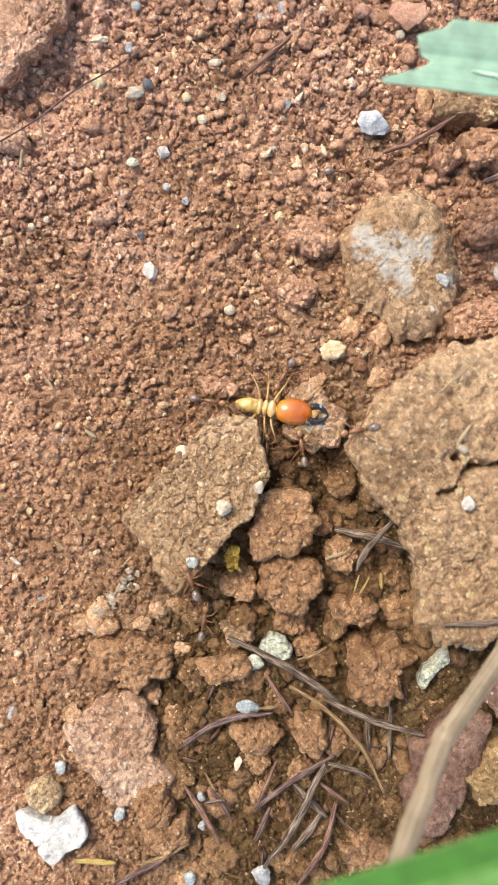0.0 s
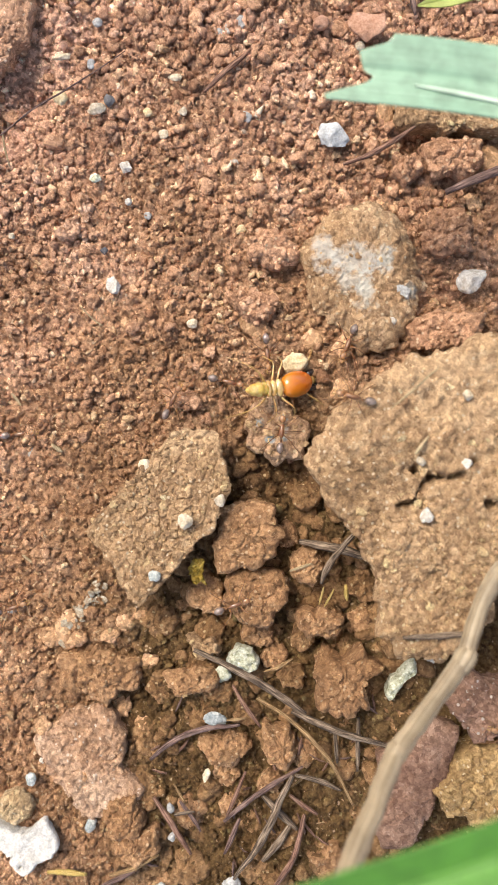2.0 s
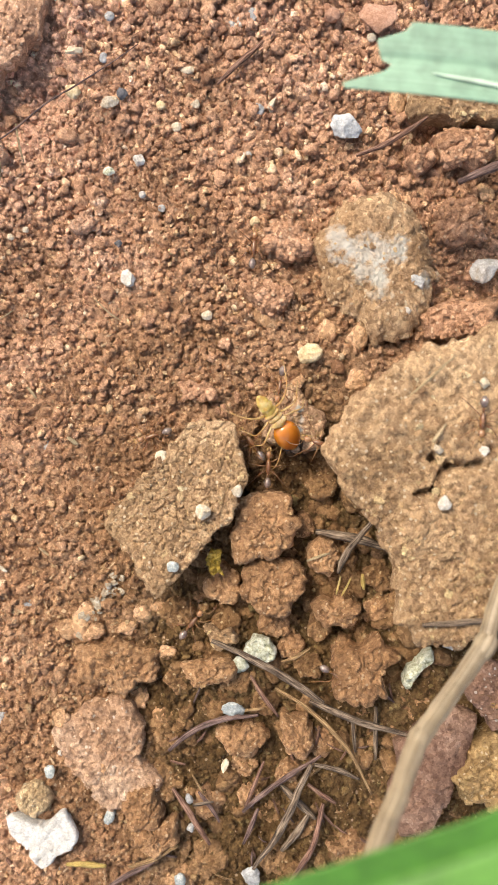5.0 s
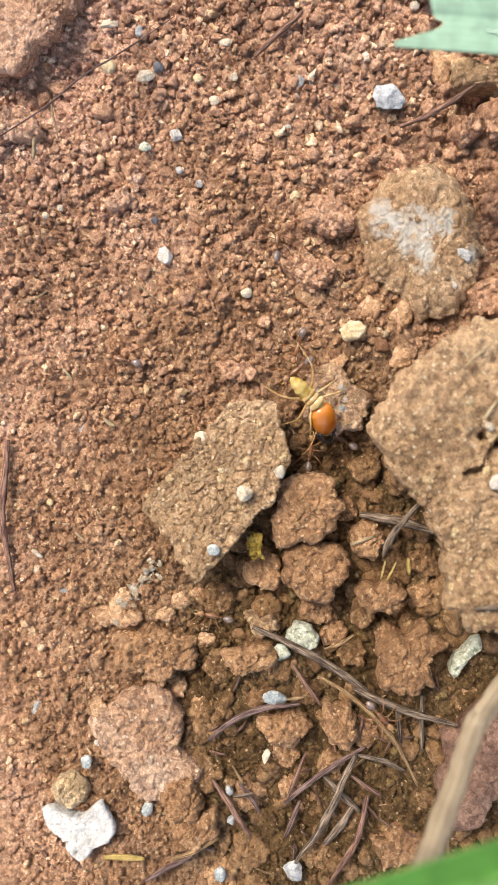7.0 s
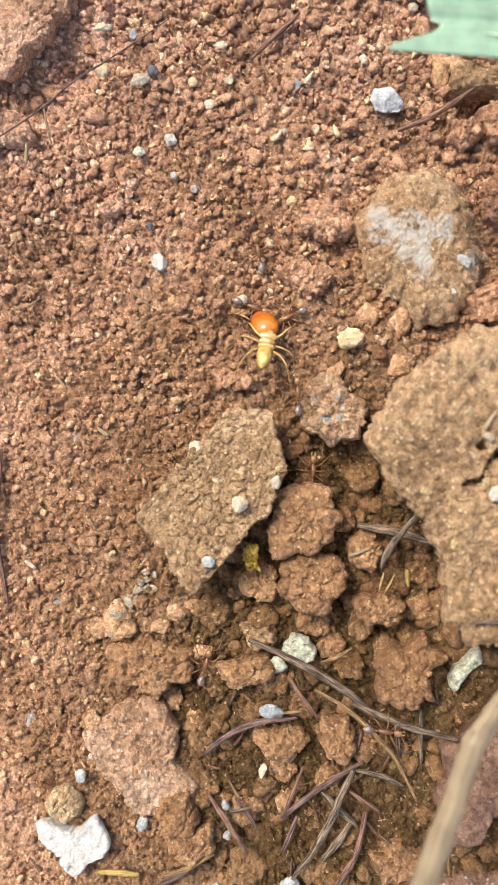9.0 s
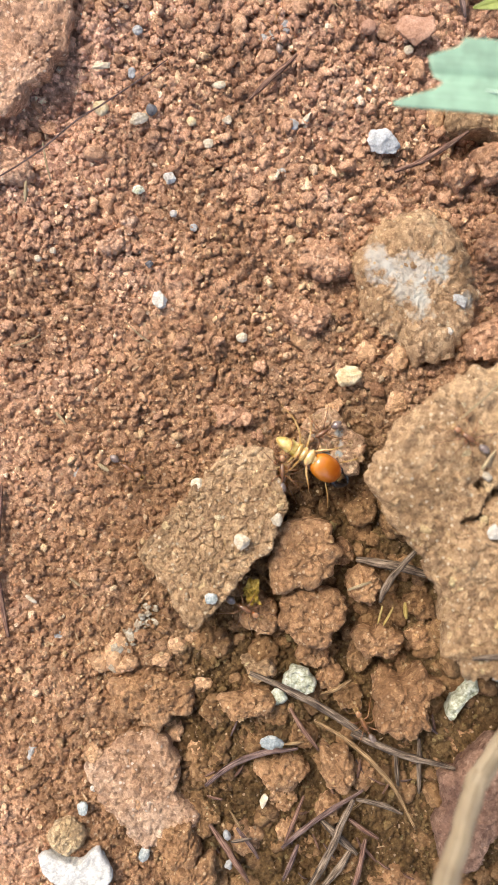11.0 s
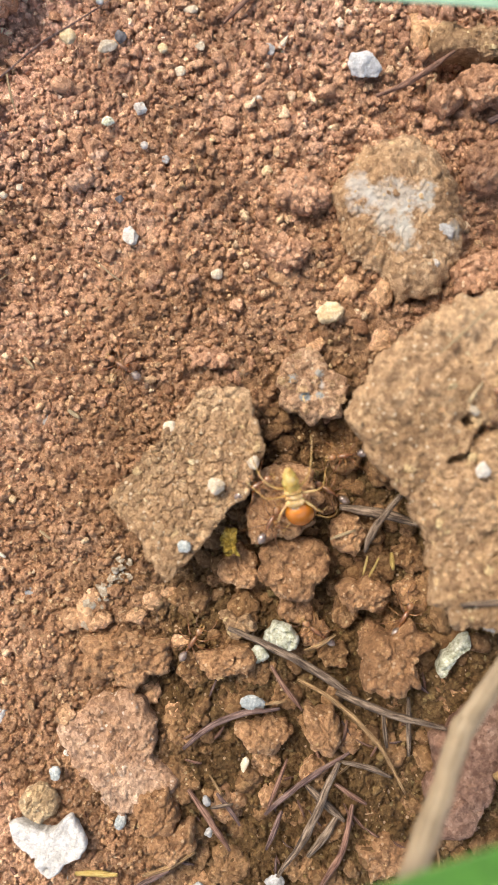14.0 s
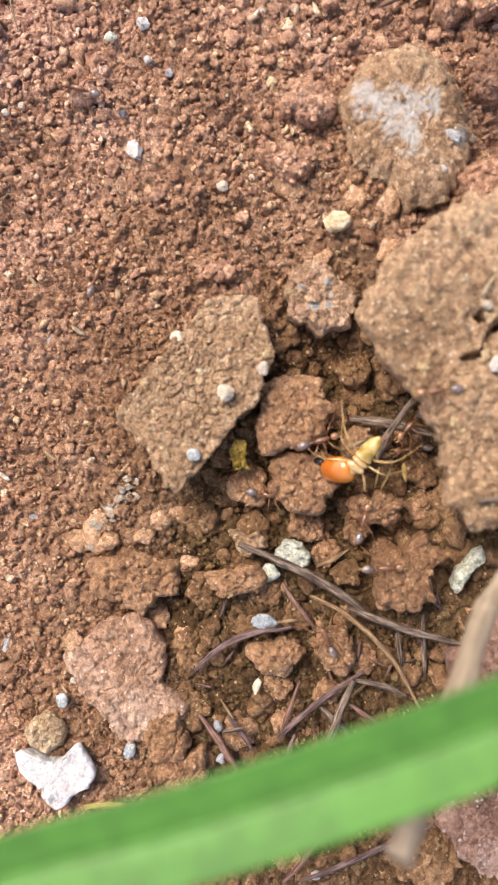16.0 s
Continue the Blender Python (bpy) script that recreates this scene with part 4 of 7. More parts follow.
PEBBLES = [  # material, label, place, half sizes in mm, turn, group
    (CREAM_STONE, "smooth cream oval pebble on red soil", (8.9, 79.4, 0.0), (0.95, 0.62, 0.55), 14),
    (DARK_STONE, "small dark grey pebble on red soil", (10.2, 80.3, 0.0), (0.6, 0.6, 0.5), 30),
    (PALE_GREY, "pale grey angular stone on red soil", (33.9, 76.1, 1.2), (1.45, 1.7, 1.0), 20),
    (WHITE_STONE, "small white chalky stone on red soil", (10.9, 60.8, 0.6), (0.78, 0.78, 0.55), 40),
    (CREAM_STONE, "small cream-white pebble on red soil", (19.2, 56.7, 1.2), (0.6, 0.5, 0.4), 0),
    (TAN_STONE, "yellowish angular stone on red soil", (29.7, 52.6, 2.2), (1.3, 0.95, 0.8), 5),
    (WHITE_STONE, "small white flat pebble on red soil", (1.7, 43.2, -1.2), (0.85, 0.55, 0.4), 15),
    (CREAM_STONE, "small cream pebble on red soil", (17.2, 82.7, -0.2), (0.75, 0.45, 0.4), -10),
    (GREY_STONE, "small grey-white pebble on red soil", (21.8, 87.5, -0.4), (0.5, 0.45, 0.4), 0),
    (WHITE_STONE, "small white pebble on red soil", (22.8, 87.9, -0.4), (0.55, 0.6, 0.4), 20),
    (GREY_STONE, "small grey pebble on red soil", (24.1, 88.5, -0.4), (0.6, 0.75, 0.5), 0),
    (GREY_STONE, "small grey pebble on red soil", (8.7, 89.0, -1.2), (0.55, 0.5, 0.4), 0),
    (WHITE_STONE, "tiny white crumbling stone on red soil", (11.9, 73.4, -0.3), (0.75, 0.6, 0.45), 30),
    (LICHEN, "small greenish stone on red soil", (8.7, 72.3, -0.4), (0.65, 0.5, 0.4), 0),
    (WHITE_STONE, "tiny white pebble on red soil", (23.6, 73.8, 0.2), (0.4, 0.35, 0.3), 0),
    (WHITE_STONE, "tiny white pebble on red soil", (23.0, 73.5, 0.2), (0.3, 0.35, 0.3), 0),
    (CREAM_STONE, "small cream pebble on red soil", (36.5, 85.7, 0.2), (0.5, 0.5, 0.4), 0),
    (GREY_STONE, "small grey pebble on red soil", (24.6, 78.4, 0.2), (0.7, 0.6, 0.45), 0),
    (CREAM_STONE, "slim cream pebble on red soil", (26.1, 79.0, 0.4), (0.3, 0.75, 0.3), -35),
    (CREAM_STONE, "long cream stone chip on red soil", (4.9, 85.3, -1.0), (1.15, 0.3, 0.35), 8),
    (GREY_STONE, "small grey pebble on red soil", (8.1, 84.4, -0.8), (0.45, 0.6, 0.4), 0),
    (CREAM_STONE, "small cream pebble on red soil", (17.9, 79.1, -0.1), (0.5, 0.5, 0.4), 0),
    (CREAM_STONE, "small cream pebble on red soil", (16.0, 76.7, 0.0), (0.6, 0.5, 0.4), 0),
    (TAN_STONE, "small tan pebble on red soil", (14.3, 79.1, -0.2), (0.5, 0.5, 0.4), 0),
    (TAN_STONE, "small tan pebble on red soil", (24.2, 66.4, 1.0), (0.5, 0.55, 0.4), 0),
    (GREY_STONE, "tiny grey pebble on red soil", (14.4, 68.1, 0.4), (0.4, 0.4, 0.3), 0),
    (WHITE_STONE, "tiny white pebble on red soil", (12.3, 69.6, 0.2), (0.4, 0.4, 0.3), 0),
    (DARK_STONE, "tiny dark pebble on red soil", (9.7, 64.5, 0.0), (0.4, 0.4, 0.3), 0),
    (CREAM_STONE, "tiny cream pebble on red soil", (-2.0, 65.5, -0.7), (0.4, 0.35, 0.3), 0),
    (CREAM_STONE, "tiny cream pebble on red soil", (-0.6, 66.4, -1.4), (0.35, 0.35, 0.3), 0),
    (BLUE_STONE, "blue-grey speckled stone beside a dark twig", (21.6, 14.9, 0.4), (1.1, 0.75, 0.6), -5),
    (BLUE_STONE, "small blue-white pebble on soil", (1.6, 7.6, -0.7), (0.6, 0.75, 0.45), 10),
    (BLUE_STONE, "small blue-white pebble on soil", (7.9, 2.2, -1.8), (0.6, 0.9, 0.5), -20),
    (BLUE_STONE, "small blue-white pebble on soil", (2.2, -4.6, -3.6), (0.55, 0.55, 0.45), 0),
    (CREAM_STONE, "small cream stone chip on soil", (20.7, 8.6, 0.0), (0.4, 0.75, 0.4), -20),
    (GREY_STONE, "small grey pebble beside a twig", (16.8, 4.7, -0.6), (0.4, 0.6, 0.4), 20),
    (GREY_STONE, "small grey pebble on soil", (17.0, 1.5, -0.8), (0.4, 0.6, 0.4), -30),
    (BLUE_STONE, "grey-blue pebble on soil", (15.6, -4.9, -1.8), (0.65, 0.8, 0.5), 0),
    (GREY_STONE, "grey-blue stone among dead needles", (23.4, -4.4, -1.6), (0.9, 1.3, 0.6), 20),
    (WHITE_STONE, "tiny white pebble on soil", (2.6, 9.2, -2.0), (0.4, 0.4, 0.35), 0),
    (GREY_STONE, "small smooth grey-white pebble on soil", (-1.0, 25.7, -2.2), (0.55, 0.45, 0.35), 20),
    (WHITE_STONE, "slim white stone chip on soil", (-1.8, 17.4, -2.4), (0.35, 0.8, 0.3), -10),
    (GREY_STONE, "small pale stone on soil", (-4.3, 12.7, -3.0), (0.5, 0.9, 0.4), -20),
    (WHITE_STONE, "white stone set in a mud slab", (41.9, 37.9, 10.6), (0.55, 0.85, 0.5), 5),
    (WHITE_STONE, "small white stone set in a mud slab", (45.5, 42.7, 10.9), (0.5, 0.6, 0.4), 0),
    (CREAM_STONE, "small cream stone set in a mud slab", (41.3, 42.9, 10.4), (0.5, 0.45, 0.35), 0),
    (CREAM_STONE, "small cream stone set in a mud slab", (45.5, 49.0, 10.6), (0.5, 0.5, 0.35), 0),
    (GREY_STONE, "small grey stone at a slab's edge", (42.6, 24.1, 9.0), (0.6, 0.5, 0.4), 0),
    (GREY_STONE, "pale stone at the foot of a tan stone", (40.8, 59.7, 3.2), (0.8, 0.75, 0.6), 0),
    (WHITE_STONE, "small white pebble beside a tan stone", (39.7, 56.8, 3.0), (0.5, 0.45, 0.4), 0),
    (WHITE_STONE, "white angular stone on red soil", (47.9, 61.2, 1.6), (1.4, 1.2, 0.8), 30),
    (CREAM_STONE, "small cream pebble on a mud plate", (19.0, 36.6, 6.4), (0.7, 0.75, 0.45), 0),
    (BLUE_STONE, "small blue-white pebble on a mud plate", (16.0, 31.2, 6.4), (0.65, 0.6, 0.4), 0),
    (CREAM_STONE, "small cream pebble at a mud plate's edge", (14.7, 42.0, 3.9), (0.7, 0.7, 0.45), 0),
    (CREAM_STONE, "cream pebble at a mud plate's corner", (22.4, 38.7, 6.1), (0.7, 0.6, 0.4), 0),
    (RED_STONE, "flat red stone on loose soil", (37.2, 87.4, 0.6), (1.9, 1.7, 0.7), 20),
    (RED_STONE, "red pebble on loose soil", (32.4, 88.1, 0.2), (0.9, 0.8, 0.6), 0),
    (GREY_STONE, "grey pebble on loose soil", (43.2, 91.8, 0.6), (0.75, 0.75, 0.5), 0),
    (WHITE_STONE, "small white pebble on loose soil", (31.5, 91.2, 0.0), (0.5, 0.4, 0.35), 0),
    (TAN_STONE, "smooth amber pebble on red soil", (4.9, 80.8, -0.6), (0.85, 0.75, 0.6), 0),
    (LICHEN, "green lichen-stained stone chip under a grey needle", (22.4, 19.6, -0.2), (1.1, 0.8, 0.5), 20),
    (WHITE_STONE, "white pebble among crumbs by a fallen blade", (25.8, -10.4, -1.4), (0.5, 0.5, 0.4), 0),
]
for k, (pm, plabel, at, r, turn) in enumerate(PEBBLES):
    ob = thing("pebble", plabel, "pebble", at, "pebbles on the soil", data=pebble_mesh("pebble", r, pm, 100 + k, level=4 if max(r) > 0.7 else 3, worn="smooth" in plabel or "pebble" in plabel and k % 3 > 0))
    ob.rotation_euler = (0.1 * math.sin(k * 2.1), 0.1 * math.cos(k * 1.3), radians(turn))


def flat_stone(name, label, category, pts, thick, material, seed, **kw):
    me, at, _ = slab_mesh(name, pts, thick, material, seed=seed, na=150, nr=26, **kw)
    thing(name, label, category, at, data=me)


flat_stone("white_stone", "flat white heart-shaped stone lying on soil", "stone",
           [(-3.5, 2.4, -0.5), (-2.3, 2.7, -0.5), (-0.1, 1.7, -0.5), (1.6, 1.9, -0.5), (2.1, 2.7, -0.5), (3.0, 3.2, -0.5), (4.0, 1.9, -0.5), (4.5, 0.4, -0.5), (3.8, -1.1, -0.5), (2.1, -2.0, -0.5), (0.8, -3.1, -0.5), (-0.1, -2.4, -0.5), (-1.5, -0.5, -0.5), (-2.8, 0.6, -0.5)],
           1.6, CHALK, 61, holes=((-0.7, -1.3, 0.32, 0.8), (0.5, -2.1, 0.18, 0.5)), rough=0.16, ragged=0.3, sharp=0.06, drop=0.35, cell=0.7, chunks=0.06)
flat_stone("lichen_stone", "elongated stone chip crusted with pale green lichen", "stone",
           [(39.5, 17.4, 0.8), (40.2, 19.4, 0.8), (41.6, 20.9, 0.8), (42.8, 21.5, 0.8), (43.1, 20.2, 0.8), (41.6, 18.8, 0.8), (40.1, 16.8, 0.8)],
           1.6, LICHEN, 64, rough=0.35, ragged=0.3, dome=0.3, cell=0.8)
flat_stone("lichen_stone", "flat round stone covered in pitted pale green lichen", "stone",
           [(22.6, 20.6, 0.9), (23.0, 21.7, 0.9), (24.1, 22.6, 0.9), (25.5, 22.3, 0.9), (26.2, 21.3, 0.9), (26.1, 20.2, 0.9), (25.0, 19.7, 0.9), (23.4, 20.1, 0.9)],
           1.5, LICHEN, 67, rough=0.14, ragged=0.22, dome=0.1, cell=0.6, chunks=0.08,
           holes=tuple((24.2, 21.2, 0.2, 0.3) if k == 0 else (24.4 + 1.3 * math.cos(k * 2.4), 21.2 + 0.9 * math.sin(k * 2.4), 0.14 + 0.05 * (k % 3), 0.3) for k in range(8)))
CRUST_M = stone_mat("crust", (0.30, 0.215, 0.14), (0.38, 0.325, 0.24), (0.49, 0.465, 0.385), 0.95, 1.1)
g = np.random.default_rng(23)
for k in range(44):
    u = k / 43
    q = np.array([9.3, 28.6, 0.0]) * (1 - u) + np.array([4.6, 22.4, 0.0]) * u + np.array([g.normal(0, 0.42), g.normal(0, 0.42), 0])
    q[2] = float(ground_height(q[:1], q[1:2])[0]) + 0.06
    r = 0.2 + 0.42 * g.uniform() ** 2
    ob = thing("crust_flake", "whitish mineral crust flake on red soil", "crust", q, "pale crust flakes", data=pebble_mesh("crust_flake", (r * 1.3, r, r * 0.4), CRUST_M, 500 + k, level=3))
    ob.rotation_euler = (g.uniform(-0.3, 0.3), g.uniform(-0.3, 0.3), g.uniform(0, 6))
flat_stone("tan_disc", "round flat tan lump of soil beside a white stone", "clod",
           [(1.9, 4.2, -0.9), (1.2, 2.9, -0.9), (-0.2, 2.3, -0.9), (-1.8, 2.9, -0.9), (-2.4, 4.2, -0.9), (-1.7, 5.5, -0.9), (-0.3, 6.1, -0.9), (1.3, 5.5, -0.9)],
           1.6, PALE_CAKE, 70, rough=0.4, ragged=0.2, dome=0.25, cell=0.8, chunks=0.25)


def build_small_clods():
    """Lumps of a few millimetres in the hollow and along the right of the place, a few shapes shared by many."""
    shapes, points = [], []
    for k in range(8):
        v, f = ICO[3]
        p = v * (1 + 0.3 * fbm(v * 1.2 + 9 * k, 3, 300 + k) + 0.34 * (lumps(v * 1.8 + 5 * k, 320 + k) - 0.4) + 0.24 * (lumps(v * 4.0 + k, 340 + k) - 0.4) + 0.1 * (lumps(v * 8.0 + k, 360 + k) - 0.4))[:, None]
        points.append(p * (1, 0.85, 0.6))
        shapes.append(mesh_from("soil_clod", p * (1, 0.85, 0.6), f, DAMP_CLOD if k % 3 else CRUMB))
    areas = [(13, 46, -10, 30, 170), (18, 36, 24, 44, 110), (34, 43, 18, 34, 60), (38, 54, 64, 86, 46), (24, 42, 40, 58, 30), (2, 16, 6, 28, 30)]
    g = np.random.default_rng(77)
    loose = {DAMP_CLOD: [], CRUMB: []}
    for x0, x1, y0, y1, count in areas:
        for _ in range(count):
            x, y = g.uniform(x0, x1), g.uniform(y0, y1)
            r = 0.6 * (1.5 / 0.6) ** (g.uniform(0, 1) ** 1.8)
            z = float(ground_height(np.array([x]), np.array([y]))[0]) + 0.12 * r
            k = (1, 2, 4, 5, 7)[g.integers(0, 5)] if y < 44 and x > 15 else 3 * g.integers(0, 3)
            tilt, size = (g.uniform(-0.4, 0.4), g.uniform(-0.4, 0.4), g.uniform(0, 6.28)), (r, r * g.uniform(0.8, 1.1), r * g.uniform(0.8, 1.1))
            if r > 0.85:
                ob = thing("soil_clod", "small rounded lump of crumbling brown soil", "clod", (x, y, z), "small soil clods", data=shapes[k])
                ob.rotation_euler = tilt
                ob.scale = size
            else:
                turn = np.array(Euler(tilt).to_matrix())
                loose[DAMP_CLOD if k % 3 else CRUMB].append((points[k] * np.array(size)) @ turn.T + (x, y, z))
    f = ICO[3][1]
    n = len(ICO[3][0])
    for material, sets in loose.items():
        faces = np.concatenate([f + n * q for q in range(len(sets))])
        thing("loose_soil", "crumbling lumps of loose brown soil", "soil", kind="stuff", data=mesh_from("loose_soil", np.concatenate(sets), faces, material))


build_small_clods()


CHAFF_M = stone_mat("chaff", (0.30, 0.19, 0.10), (0.42, 0.29, 0.17), (0.54, 0.41, 0.27))


def build_chaff():
    """Tiny straw chips strewn over the soil."""
    n = 120
    x, y = rng.uniform(X0 + 4, 34, n), rng.uniform(Y0 + 8, Y1 - 6, n)
    x[60:], y[60:] = rng.uniform(-6, 13, 60), rng.uniform(-8, 36, 60)  # more of them low on the slope
    ln, w = rng.uniform(0.25, 0.6, n), rng.uniform(0.05, 0.11, n)
    box = np.array([[a, b, c] for a in (-1, 1) for b in (-1, 1) for c in (-1, 1)], float)
    faces = np.array([[0, 1, 3, 2], [4, 6, 7, 5], [0, 4, 5, 1], [2, 3, 7, 6], [0, 2, 6, 4], [1, 5, 7, 3]])
    ang, tip = rng.uniform(0, np.pi, n), rng.uniform(-0.35, 0.35, n)
    z = ground_height(x, y) + 0.28
    v = box[None] * np.stack([ln, w, w * 0.6], 1)[:, None, :]
    v[:, 4:, 1:] *= rng.uniform(0.15, 0.6, n)[:, None, None]
    v[:, :, 2] += v[:, :, 0] * tip[:, None]
    c, s = np.cos(ang)[:, None], np.sin(ang)[:, None]
    v = np.stack([v[:, :, 0] * c - v[:, :, 1] * s, v[:, :, 0] * s + v[:, :, 1] * c, v[:, :, 2]], 2) + np.stack([x, y, z], 1)[:, None, :]
    f = (faces[None] + (np.arange(n) * 8)[:, None, None]).reshape(-1, 4)
    thing("chaff", "tiny tan straw chips strewn over the soil", "chaff", kind="stuff", data=mesh_from("chaff", v.reshape(-1, 3), f, CHAFF_M, False))


build_chaff()

# ------------------------------------------------------------------ twigs, needles, blades


def smooth_line(pts, step=0.5):
    """A Catmull-Rom line through the points, with the distance along it."""
    p = np.array(pts, float)
    if len(p) == 2:
        p = np.array([p[0], (p[0] + p[1]) / 2, p[1]])
    q = np.concatenate([[2 * p[0] - p[1]], p, [2 * p[-1] - p[-2]]])
    out, pos = [], []
    for i in range(len(p) - 1):
        n = max(2, int(np.linalg.norm(p[i + 1] - p[i]) / step))
        for t in np.linspace(0, 1, n, endpoint=False):
            a, b, c, d = q[i:i + 4]
            out.append(0.5 * (2 * b + (c - a) * t + (2 * a - 5 * b + 4 * c - d) * t * t + (3 * b - a - 3 * c + d) * t ** 3))
            pos.append(i + t)
    out.append(p[-1])
    pos.append(len(p) - 1)
    out = np.array(out)
    run = np.concatenate([[0], np.cumsum(np.linalg.norm(np.diff(out, axis=0), axis=1))])
    return out, run, np.array(pos) / (len(p) - 1)


def frames_of(line):
    d = np.gradient(line, axis=0)
    d /= np.linalg.norm(d, axis=1, keepdims=True)
    up = np.tile([0, 0, 1.0], (len(line), 1))
    up[abs(d[:, 2]) > 0.95] = (1, 0, 0)
    side = np.cross(d, up)
    side /= np.linalg.norm(side, axis=1, keepdims=True)
    return d, side, np.cross(side, d)


def set_run(me, run):
    at = me.attributes.new("run", "FLOAT_VECTOR", "POINT")
    at.data.foreach_set("vector", np.asarray(run, np.float32).ravel())


def tube(name, pts, radii, material, sides=10, ridges=0.0, wobble=0.0, seed=0, step=0.4, flat=1.0):
    line, run, u = smooth_line(pts, step)
    n = len(line)
    if wobble:
        line = line + wobble * np.stack([fbm(np.stack([run / 2.5, run * 0 + seed, run * 0 + k], 1), 2, seed + k) for k in range(3)], 1)
    _, side, up = frames_of(line)
    rad = np.interp(u, np.linspace(0, 1, len(radii)), radii)
    a = np.linspace(0, 2 * np.pi, sides, endpoint=False)
    rr = rad[:, None] * (1 + ridges * np.cos(a * (sides // 2))[None, :])
    rr = rr * (1 + 0.10 * vnoise(np.stack([run / 0.9, run * 0 + seed, run * 0], 1), seed))[:, None]
    v = line[:, None, :] + rr[..., None] * (np.cos(a)[None, :, None] * side[:, None, :] + flat * np.sin(a)[None, :, None] * up[:, None, :])
    v = v.reshape(-1, 3)
    rv = np.stack([np.repeat(run, sides), np.tile(a / (2 * np.pi), n), np.full(n * sides, seed * 3.7)], 1)
    i = np.arange(sides)
    j = (i + 1) % sides
    f = [tuple(q) for k in range(n - 1) for q in np.stack([k * sides + i, k * sides + j, (k + 1) * sides + j, (k + 1) * sides + i], 1)]
    f += [tuple(i[::-1]), tuple((n - 1) * sides + i)]
    me = bpy.data.meshes.new(name)
    me.from_pydata([tuple(q) for q in v * MM], [], f)
    me.polygons.foreach_set("use_smooth", np.full(len(f), True))
    me.materials.append(material)
    set_run(me, rv)
    return me


